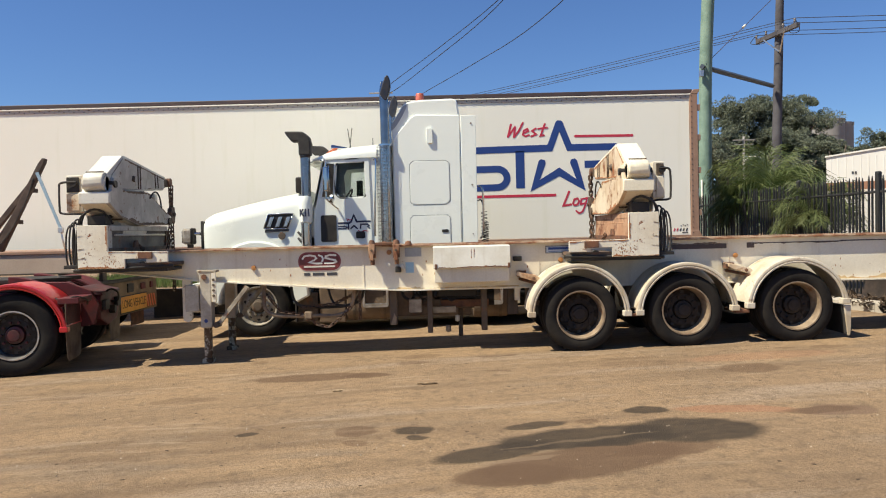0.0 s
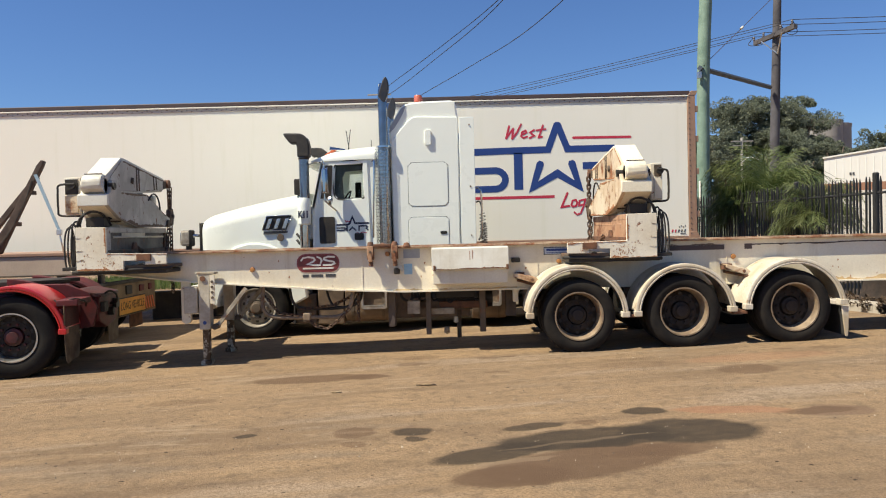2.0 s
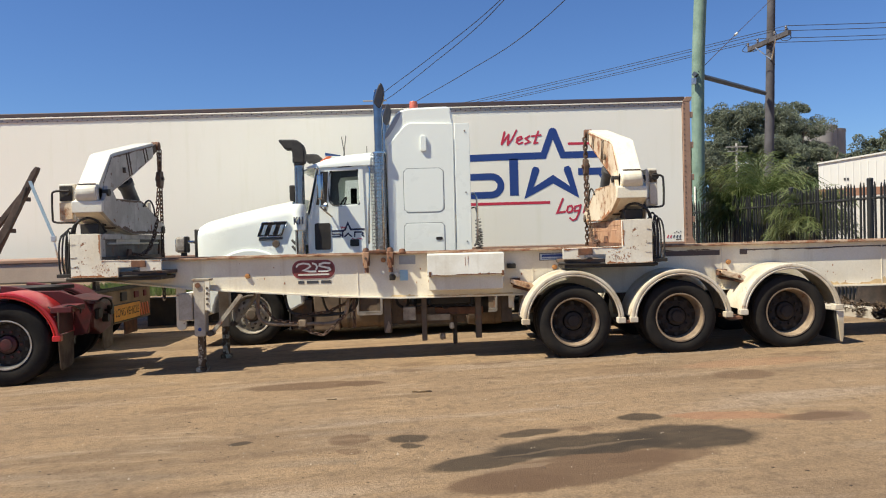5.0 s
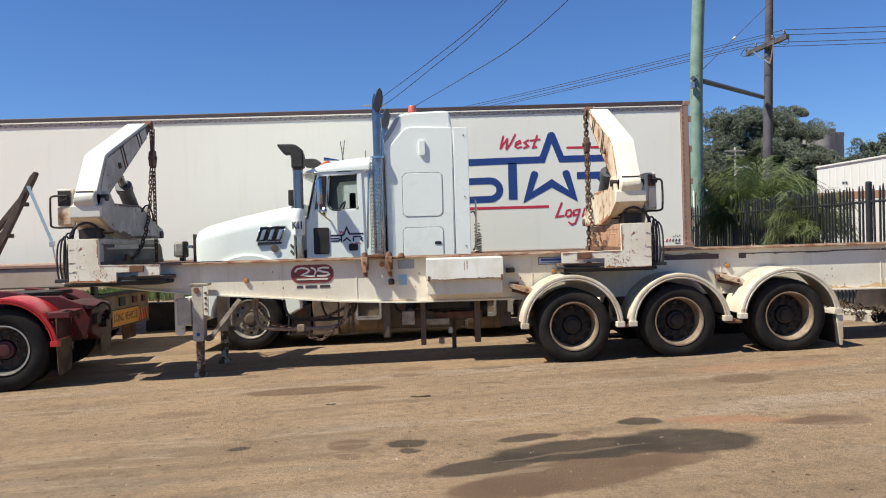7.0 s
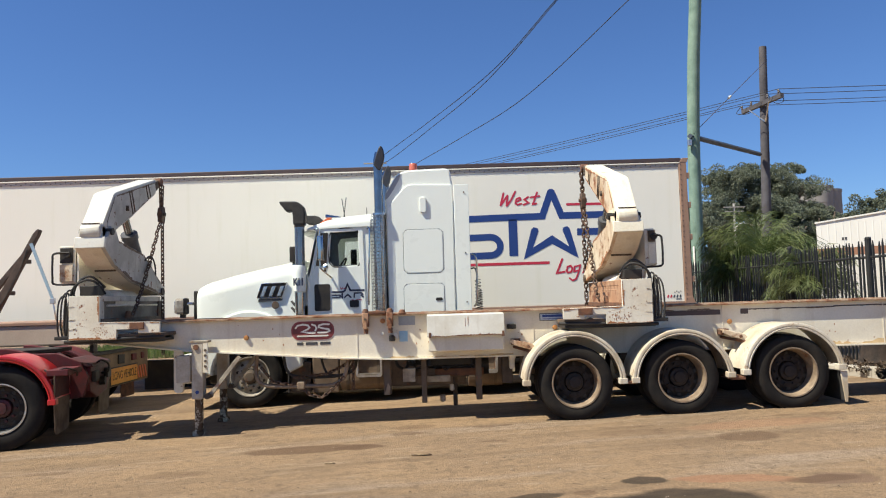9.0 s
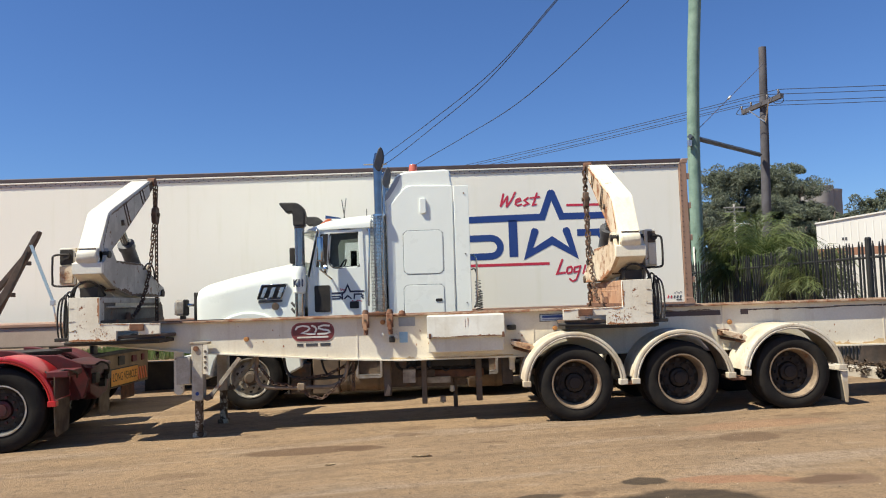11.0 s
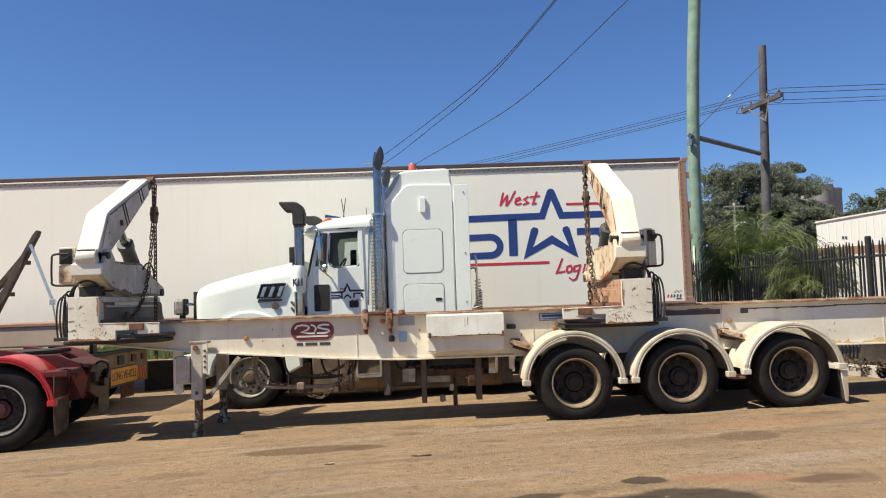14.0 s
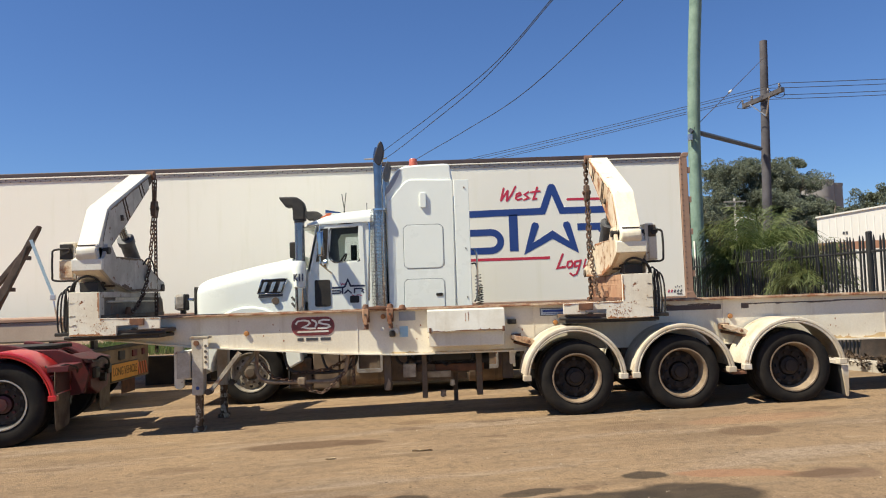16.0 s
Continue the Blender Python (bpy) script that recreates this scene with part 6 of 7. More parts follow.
    part("hanging_chain", chain_links(B(), (-1.14, 0.72, 0.84), (-1.14, 0.72, 0.40), 0.8), CHAIN, t)
    part("pipe_joint", box(B(), -1.88, -1.78, 0.64, 0.76, 0.42, 0.52, 0.015), RIM, t)
    # the STRUT bracket is cream, taken darker to carry its shade
    for x0, x1, z0, z1, y, m in ((-0.74, -0.64, 0.30, 0.78, 0.75, DIRTY), (-0.38, -0.05, 0.52, 0.62, 0.9, DIRTY), (-0.48, -0.31, 0.46, 0.64, 0.75, STRUT), (-0.23, -0.16, 0.18, 0.78, 0.72, DIRTY),
                               (-0.15, 0.42, 0.47, 0.62, 1.1, DIRTY), (0.50, 0.58, 0.20, 0.78, 0.72, DIRTY), (0.20, 0.26, 0.05, 0.50, 1.3, DIRTY), (-0.1, 0.45, 0.66, 0.79, 0.9, BLACK), (0.86, 1.0, 0.40, 0.80, 0.8, DIRTY), (0.95, 1.02, 0.60, 0.78, 0.66, CREAM)):
        part("hanger_bracket", box(B(), x0, x1, y, y + 0.12, z0, z1, 0.01), m, t)
    rack = part("valve_rack", box(B(), -0.44, 0.56, 1.02, 1.05, 0.66, 0.815, 0.006), BLACK, t, "black plate carrying air valves and hoses")
    for x in (-0.36, -0.12, 0.04, 0.30, 0.46):
        part("air_valve", lathe(B(), [(0.0, 0.07), (0.035, 0.06), (0.045, 0.02), (0.045, -0.05), (0.02, -0.06), (0.0, -0.06)], (x, 0.98, 0.73 + 0.03 * math.sin(9 * x)), "z", 14), SOOT, rack)
    for k in range(5):
        x = -0.40 + 0.19 * k
        part("air_line", pipe(B(), [(x, 1.0, 0.80), (x + 0.03, 0.94, 0.70), (x + 0.12, 0.93, 0.63 - 0.02 * (k % 3)), (x + 0.22, 0.95, 0.70), (x + 0.24, 1.0, 0.80)], 0.011), RUBBER, rack)
    part("lift_beam", box(B(), -0.18, 0.62, 1.00, 1.10, 0.50, 0.60, 0.008), RUSTY, t, "grimy brown lift beam")
    part("dusty_shelf", box(B(), -0.16, 0.16, 0.93, 1.00, 0.43, 0.515, 0.008), STRUT, t, "tan dusty box plate")
    part("hose_loop", pipe(B(), [(-0.58, 0.95, 0.82), (-0.56, 0.92, 0.68), (-0.46, 0.92, 0.62), (-0.40, 0.94, 0.68), (-0.30, 0.96, 0.66)], 0.020), RUBBER, t)
    part("drain_bowl", lathe(B(), [(0.0, 0.06), (0.035, 0.05), (0.04, -0.03), (0.0, -0.05)], (0.05, 0.98, 0.20), "z", 14), STRUT, t)
    part("air_tank", rod(B(), (-0.1, 1.2, 0.62), (0.7, 1.2, 0.62), 0.13, 20), BLACK, t, "black air tank")
    part("reflector_tag", prism(B(), [(-0.73, 0.30), (-0.68, 0.46), (-0.65, 0.40), (-0.66, 0.30)], "y", 0.73, 0.745, 0.003), RIM, t)
    part("drain_cup", lathe(B(), [(0.0, 0.28), (0.035, 0.30), (0.03, 0.37), (0.0, 0.38)], (0.18, 1.1, 0), "z", 12), CREAM, t)
    # guard stays and rear mudflap
    for x, z in ((1.03, 0.955), (3.78, 1.0)):
        st = part("guard_stay", prism(B(), [(x - 0.08, z + 0.05), (x + 0.20, z - 0.02), (x + 0.25, z - 0.07), (x + 0.20, z - 0.10), (x - 0.02, z - 0.03), (x - 0.09, z + 0.01)], "y", 0.30, 0.33, 0.006), CRANE_RUST, t, "rust-spotted cream guard stay")
        part("stay_fold", prism(B(), [(x - 0.06, z + 0.048), (x + 0.20, z - 0.015), (x + 0.20, z - 0.028), (x - 0.06, z + 0.03)], "y", 0.33, 0.58, 0.004), CRANE_RUST, st)
        part("stay_clip", box(B(), x - 0.06, x + 0.06, 0.48, 0.60, z - 0.03, z + 0.05, 0.01), RUSTY, st)
        part("stay_rod", rod(B(), (x - 0.02, 0.58, z - 0.06), (x + 0.22, 0.24, z - 0.12), 0.020, 8), RUSTY, st)
        part("stay_bolt", rod(B(), (x + 0.14, 0.285, z - 0.045), (x + 0.14, 0.31, z - 0.045), 0.022, 6), RUSTY, st)
    for x, z in ((2.38, 0.45), (3.76, 0.46)):
        part("guard_link", box(B(), x - 0.10, x + 0.08, 0.0, 0.40, z - 0.025, z + 0.012, 0.006), RUSTY, t)
    # black face and pale edge strip paint the flap's shade and its sunlit edge
    fl = part("mudflap", prism(B(), [(5.055, 0.50), (5.075, 0.50), (5.095, 0.13), (5.075, 0.13)], "y", 0.03, 0.56, 0.003), RUBBER, t, "mudflap, black for its shaded face, with a pale lit edge")
    part("flap_edge", prism(B(), [(5.03, 0.50), (5.115, 0.50), (5.112, 0.22), (5.10, 0.118), (5.075, 0.118)], "y", 0.0, 0.028, 0.004), GUARD, fl, "pale strip standing for the sunlit edge")
    part("mudflap", prism(B(), [(5.03, 0.50), (5.06, 0.50), (5.06, 0.12), (5.03, 0.12)], "y", 1.92, 2.5), RUBBER, t)


fit_trailer(TRAILER)


# ---- red prime mover ----
FLAP = surface("dusty_worn_rubber", (0.165, 0.120, 0.075), (0.085, 0.058, 0.036), 0.9, scale=5.0, bump=0.3)


def build_red_truck():
    t = thing("red_truck", (-6.6, 1.2, -0.17), "red prime mover with bare dusty fifth wheel and rear mudguards", "truck")
    for x in (-5.46, -6.80):
        for y, o in ((0.13, -1), (0.45, -1), (2.32, 1), (2.0, 1)):
            add_wheel(t, x, y, ground_z(x) + 0.525, 0.525, 0.305, ALLOY, DARK_RED, o, deep=0.13, disc_mat=HUB)
        part("axle", rod(B(), (x, 0.3, ground_z(x) + 0.525), (x, 2.2, ground_z(x) + 0.525), 0.08), DIRTY, t)
        for y0, y1 in ((-0.02, 0.62), (1.86, 2.48)):
            near = y0 < 1
            add_mudguard(t, x, 0.365, 0.655, y0, y1, 8, 172, RED if near else RED_SHADED_DIRTY, "glossy red mudguard" if near else "far red mudguard, darkened for its shade")
    for y in (0.78, 1.60):
        part("chassis_rail", prism(B(), [(-10.0, 0.52), (-10.0, 0.86), (-5.05, 0.86), (-4.84, 0.76), (-4.84, 0.52)], "y", y, y + 0.09, 0.01), RED_SHADED_DIRTY, t, "grimy red chassis rail, darkened for its shade")
    part("rear_crossmember", prism(B(), [(0.62, 0.62), (0.70, 0.86), (1.62, 0.86), (1.72, 0.62), (1.62, 0.42), (0.70, 0.42)], "x", -4.92, -4.82, 0.015), RED_SHADED_DIRTY, t, "dirty red rear crossmember, darkened for its shade")
    part("tail_frame", prism(B(), [(0.74, 0.46), (0.70, 0.66), (0.78, 0.80), (1.62, 0.82), (1.70, 0.64), (1.60, 0.40), (1.10, 0.34)], "x", -4.80, -4.60, 0.02), RED_SHADED_DIRTY, t, "red tail frame, darkened for its shade")
    part("tail_plate", prism(B(), [(-5.05, 0.88), (-4.86, 0.90), (-4.58, 0.83), (-4.56, 0.79), (-5.05, 0.84)], "y", 0.72, 1.66, 0.006), DARK_RED, t, "dark sloping tail plate")
    for y in (0.80, 1.42):
        part("lamp_housing", box(B(), -4.60, -4.545, y, y + 0.20, 0.58, 0.72, 0.012), BLACK, t)
    part("coupling_hose", pipe(B(), [(-4.62, 1.0, 0.80), (-4.52, 0.98, 0.86), (-4.46, 1.1, 0.80), (-4.50, 1.25, 0.68), (-4.60, 1.3, 0.66)], 0.014), RUBBER, t)
    part("tow_pin", rod(B(), (-4.62, 1.2, 0.56), (-4.52, 1.2, 0.56), 0.06), BLACK, t)
    part("side_skirt", prism(B(), [(-5.6, 0.80), (-5.45, 1.0), (-5.0, 0.99), (-4.70, 0.86), (-4.60, 0.66), (-4.66, 0.40), (-5.10, 0.34), (-5.25, 0.55)], "y", 0.66, 0.74, 0.008), RED_SHADED_DIRTY, t, "red folded side plate")
    part("lamp_bracket", box(B(), -4.98, -4.86, 0.05, 0.55, 0.60, 0.70, 0.01), RED_SHADED_DIRTY, t)
    for y in (0.16, 0.40):
        part("tail_lamp", lathe(B(), [(0.0, 0.04), (0.05, 0.03), (0.055, 0.0), (0.0, -0.005)], (-4.86, y, 0.65), "x", 16), surface("red_lens", (0.35, 0.02, 0.02), None, 0.25), t)
    part("lamp_cable", pipe(B(), [(-4.95, 0.05, 0.82), (-4.85, 0.02, 0.76), (-4.80, 0.02, 0.80), (-4.70, 0.05, 0.83), (-4.62, 0.2, 0.78), (-4.7, 0.5, 0.70)], 0.012), RUBBER, t)
    part("flap_hanger", box(B(), -4.92, -4.66, 0.0, 0.60, 0.74, 0.82, 0.012), RED_SHADED_DIRTY, t)
    for y in (0.0, 1.88):
        x = -4.83 if y < 1 else -4.80
        part("mudflap", prism(B(), [(y, 0.76), (y + 0.56, 0.76), (y + 0.60, 0.40), (y + 0.58, 0.07), (y + 0.53, 0.02), (y + 0.09, 0.0), (y + 0.03, 0.05), (y - 0.01, 0.36)], "x", x, x + 0.012, 0.004), FLAP, t, "worn dusty mudflap with rounded corners")
        part("flap_guard", box(B(), x - 0.006, x + 0.020, y + 0.02, y + 0.56, 0.47, 0.775, 0.006), DARK_RED, t, "red stiffening plate, darkened for its shade")
    fw = part("fifth_wheel", prism(B(), [(-6.7, 0.80), (-6.7, 1.50), (-6.45, 1.72), (-5.55, 1.72), (-5.05, 1.50), (-5.35, 1.30), (-5.05, 1.06), (-5.55, 0.72), (-6.45, 0.72)], "z", 0.985, 1.04, 0.01), BLACK, t, "black greasy fifth wheel plate")
    part("plate_stand", box(B(), -6.3, -5.7, 0.85, 1.6, 0.86, 0.985, 0.02), DIRTY, fw)
    for y in (0.70, 1.62):
        arc = [(-5.75 + 0.95 * math.sin(radians(a)), 0.08 + 1.0 * math.cos(radians(a))) for a in range(0, 60, 6)]
        part("guide_ramp", prism(B(), arc + [(p[0], p[1] - 0.09) for p in reversed(arc)], "y", y, y + 0.12, 0.01), RED_SHADED_DIRTY, t, "grimy red curved guide ramp, darkened for its shade")
    for y in (0.75, 1.45):
        part("air_tank", rod(B(), (-5.35, y, 0.42), (-4.95, y, 0.42), 0.12, 18), RED_SHADED_DIRTY, t)
    part("chassis_floor", box(B(), -6.4, -4.6, 0.80, 1.65, 0.60, 0.66), DIRTY, t)
    part("spring", box(B(), -6.2, -4.9, 0.70, 0.78, 0.34, 0.50, 0.02), DIRTY, t)
    part("cab_back", box(B(), -11.6, -9.6, 0.05, 2.4, 0.5, 3.0, 0.08), RED, t)
    for y, o in ((0.15, -1), (2.3, 1)):
        add_wheel(t, -10.8, y, ground_z(-10.8) + 0.525, 0.525, 0.305, ALLOY, RED_SHADED_DIRTY, o)

    spin = Matrix.Translation((-5.46, 0.1, 0)) @ Matrix.Rotation(radians(9), 4, "Z") @ Matrix.Translation((5.46, -0.1, 0))
    t.matrix_basis = spin @ Matrix.Translation(t.location)


build_red_truck()


# ---- flat trailer with loading ramps ----
def build_flat_trailer():
    t = thing("flat_trailer", (-10.0, 4.1, -0.18), "pale flat-deck trailer with raised dark ramps and warning sign", "trailer")
    part("deck", box(B(), -16.0, -5.62, 2.9, 5.4, 1.33, 1.385, 0.01), BROWN, t, "worn timber-brown deck edge")
    for y in (2.92, 5.30):
        part("side_beam", box(B(), -16.0, -5.62, y, y + 0.08, 1.02, 1.328, 0.01), TANBEAM, t, "faded tan side beam")
        part("beam_lip", box(B(), -16.0, -5.62, y - 0.02, y + 0.10, 1.00, 1.025, 0.004), DIRTY, t)
    part("cross_floor", box(B(), -16.0, -5.7, 3.02, 5.28, 1.18, 1.24), DIRTY, t)
    # this panel faces away from the sun; the brown carries that shade
    part("rear_panel", box(B(), -5.68, -5.62, 2.95, 5.36, 0.22, 0.80, 0.01), surface("dust_brown_panel", (0.23, 0.16, 0.09), (0.13, 0.088, 0.05), 0.8, scale=3.0, rust=RUST, rust_at=(0.60, 0.7)), t, "cream rear panel, browned for its shade")
    part("rear_lip", box(B(), -5.72, -5.58, 2.90, 5.42, 0.80, 0.855, 0.01), BLACK, t)
    part("panel_post", box(B(), -5.72, -5.66, 3.1, 3.25, 0.8, 1.3), DIRTY, t)
    part("panel_post", box(B(), -5.72, -5.66, 5.0, 5.15, 0.8, 1.3), DIRTY, t)
    sg = part("warning_sign", box(B(), -5.618, -5.606, 3.62, 4.82, 0.24, 0.56, 0.002), BLACK, t, "yellow long vehicle sign")
    part("sign_face", box(B(), -5.6055, -5.600, 3.645, 4.795, 0.262, 0.538), YELLOW, sg)
    words("LONG VEHICLE", 0.205, pose(-5.5985, 4.22, 0.40, 90, 0, 90), BLACK, sg, "sign_words", 0.001, 0.74)
    for k in range(4):
        y = 4.88 + 0.12 * k
        part("hazard_stripe", prism(B(), [(y, 0.27), (y + 0.06, 0.27), (y - 0.02, 0.50), (y - 0.08, 0.50)], "x", -5.619, -5.612), ORANGE, t)
    part("tail_lamp", box(B(), -5.62, -5.59, 4.55, 4.75, 0.62, 0.74, 0.01), RED_SHADED_DIRTY, t)
    part("tail_lamp", box(B(), -5.62, -5.59, 3.95, 4.2, 0.60, 0.76, 0.01), BLACK, t)
    part("tail_lamp", box(B(), -5.62, -5.59, 5.0, 5.12, 0.62, 0.74, 0.01), RED_SHADED_DIRTY, t)
    for y in (3.05, 4.75):
        part("mudflap", box(B(), -5.9, -5.88, y, y + 0.6, -0.08, 0.55, 0.004), RUSTY, t, "brown mudflap")
    for x in (-6.6, -7.9):
        for y, o in ((3.1, -1), (3.42, -1), (5.2, 1), (4.88, 1)):
            add_wheel(t, x, y, ground_z(x) + 0.48, 0.48, 0.29, RIM, HUB, o)
        part("axle", rod(B(), (x, 3.2, ground_z(x) + 0.48), (x, 5.1, ground_z(x) + 0.48), 0.07), DIRTY, t)
        part("hanger", box(B(), x - 0.1, x + 0.1, 3.7, 3.85, 0.4, 1.2), DIRTY, t)
    part("front_stand", box(B(), -14.2, -14.0, 3.2, 3.4, ground_z(-14) - 0.01, 1.2), DIRTY, t)
    timber = surface("oily_dark_timber", (0.060, 0.040, 0.032), (0.11, 0.075, 0.055), 0.85, scale=6.0, bump=0.5)
    for y in (3.20,):
        rp = part("ramp", prism(B(), [(-7.54, 1.385), (-7.38, 1.385), (-6.62, 2.85), (-6.60, 2.92), (-6.65, 2.94), (-6.72, 2.86)], "y", y, y + 0.10, 0.015), timber, t, "dark oily loading ramp")
        part("ramp_rail", prism(B(), [(-7.75, 1.75), (-7.62, 1.75), (-6.86, 2.66), (-6.93, 2.70)], "y", y + 0.30, y + 0.38, 0.01), timber, rp)
        part("ramp_rib", box(B(), -7.25, -7.19, y + 0.02, y + 0.36, 1.85, 1.92, 0.006), timber, rp)
        part("ramp_rib", box(B(), -6.98, -6.92, y + 0.02, y + 0.36, 2.38, 2.45, 0.006), timber, rp)
        part("ramp_brace", rod(B(), (-7.50, y + 0.05, 1.55), (-7.20, y + 0.3, 2.2), 0.02, 8), timber, rp)
        part("ramp_cable", pipe(B(), [(-6.80, y - 0.01, 2.60), (-6.95, y - 0.01, 2.2), (-7.2, y - 0.01, 1.75), (-7.45, y - 0.01, 1.45)], 0.008, 6), RUBBER, rp)
    strap = part("ratchet_strap", prism(B(), [(-6.75, 2.69), (-6.70, 2.70), (-6.34, 1.76), (-6.38, 1.74)], "y", 3.16, 3.175), surface("pale_blue_webbing", (0.38, 0.50, 0.58), (0.30, 0.42, 0.52), 0.8, scale=20), t, "pale blue ratchet strap")
    part("strap_hook", rod(B(), (-6.37, 3.17, 1.76), (-6.30, 3.17, 1.385), 0.014, 8), ALLOY, strap)
    part("strap_ratchet", box(B(), -6.40, -6.32, 3.14, 3.20, 1.68, 1.77, 0.008), ALLOY, strap)


build_flat_trailer()

# ---- fence, poles, plants and far buildings ----
def leaf_cloud(name, clumps, per, size, material, parent=None, seed=1, long=1.6, droop=0.0):
    """Thousands of small leaf blades gathered in clumps: (x, y, z, radius)."""
    rng = np.random.RandomState(seed)
    c = np.repeat(np.array(clumps), per, axis=0)
    n = len(c)
    d = rng.normal(size=(n, 3))
    d /= np.linalg.norm(d, axis=1)[:, None]
    r = c[:, 3:4] * rng.uniform(0.45, 1.0, (n, 1)) ** 0.6
    p = c[:, :3] + d * r * np.array([1, 1, 0.8])
    u = rng.normal(size=(n, 3)) + d * 0.5 + np.array([0, 0, -droop])
    u /= np.linalg.norm(u, axis=1)[:, None]
    v = np.cross(u, rng.normal(size=(n, 3)))
    v /= np.linalg.norm(v, axis=1)[:, None]
    s = size * rng.uniform(0.6, 1.3, (n, 1))
    quad = np.stack([p - u * s * long, p + v * s * 0.5, p + u * s * long, p - v * s * 0.5], 1).reshape(-1, 3)
    me = bpy.data.meshes.new(name)
    me.from_pydata(quad.tolist(), [], np.arange(4 * n).reshape(-1, 4).tolist())
    me.materials.append(material)
    ob = new(name, me)
    ORIGIN[ob] = Vector()
    if parent:
        ob.parent = parent
        ob.location = -ORIGIN[parent]
    return ob


def leaf_mat(name, a, b, c):
    m, n, l, p = node_mat(name)
    g = n.new("ShaderNodeNewGeometry")
    col = mix(n, l, g.outputs["Random Per Island"], a, b)
    tc = n.new("ShaderNodeTexCoord").outputs["Object"]
    col = mix(n, l, ramp(n, l, noise_tex(n, l, tc, 0.7, 3.0), 0.45, 0.65), col, c)
    l.new(col, p.inputs["Base Color"])
    p.inputs["Roughness"].default_value = 0.55
    p.inputs["Specular IOR Level"].default_value = 0.3
    thin, both = n.new("ShaderNodeBsdfTranslucent"), n.new("ShaderNodeMixShader")
    both.inputs[0].default_value = 0.35
    l.new(col, thin.inputs["Color"])
    l.new(p.outputs[0], both.inputs[1])
    l.new(thin.outputs[0], both.inputs[2])
    l.new(both.outputs[0], n["Material Output"].inputs["Surface"])
    return m


GUM = leaf_mat("grey_green_gum_leaf", (0.125, 0.150, 0.105), (0.195, 0.215, 0.155), (0.150, 0.165, 0.115))
SHRUB = leaf_mat("dark_green_leaf", (0.050, 0.080, 0.028), (0.085, 0.120, 0.042), (0.060, 0.080, 0.030))
PALM = leaf_mat("palm_green_leaf", (0.052, 0.092, 0.028), (0.185, 0.220, 0.078), (0.140, 0.155, 0.055))
PALM_DRY = leaf_mat("yellowing_palm_leaf", (0.070, 0.10, 0.036), (0.19, 0.21, 0.080), (0.14, 0.15, 0.055))
GRASS = leaf_mat("verge_grass", (0.09, 0.14, 0.035), (0.13, 0.18, 0.05), (0.17, 0.17, 0.07))
BARK = surface("grey_bark", (0.20, 0.16, 0.12), (0.11, 0.085, 0.065), 0.9, scale=6.0, bump=0.6)
TREATED = surface("green_treated_pole", (0.21, 0.30, 0.235), (0.13, 0.205, 0.16), 0.8, scale=2.6, patch=(0.42, 0.68), streak=(0.08, 0.13, 0.10), bump=0.6, bump_scale=18)
OLDWOOD = surface("weathered_pole_timber", (0.098, 0.092, 0.100), (0.055, 0.050, 0.055), 0.9, scale=1.5, streak=(0.16, 0.12, 0.10), bump=0.5, bump_scale=22)
FENCE = surface("black_fence_steel", (0.020, 0.021, 0.022), (0.032, 0.03, 0.028), 0.5, scale=5)
CONCRETE = surface("pale_concrete", (0.42, 0.38, 0.32), (0.32, 0.28, 0.23), 0.9, scale=3.0, bump=0.4)
SILO = surface("silo_concrete", (0.30, 0.28, 0.26), (0.22, 0.21, 0.20), 0.85, scale=0.15, streak=(0.2, 0.19, 0.18))
SHED = surface("cream_cladding", (0.66, 0.645, 0.60), (0.63, 0.61, 0.56), 0.6, scale=0.4, grime=0.04)
PALE_WALL = surface("pale_grey_wall", (0.62, 0.60, 0.54), (0.54, 0.51, 0.46), 0.8, scale=0.8)
BRICK = surface("red_brown_cladding", (0.30, 0.15, 0.09), (0.25, 0.13, 0.08), 0.8, scale=2.0)
PORCELAIN = surface("brown_grey_porcelain", (0.20, 0.18, 0.17), (0.12, 0.10, 0.10), 0.3)
MULCH = surface("bark_mulch", (0.10, 0.065, 0.04), (0.05, 0.035, 0.025), 0.95, scale=14.0, bump=1.0)


def fence_x(y):
    return 6.75 + (9.87 - y) * 0.118


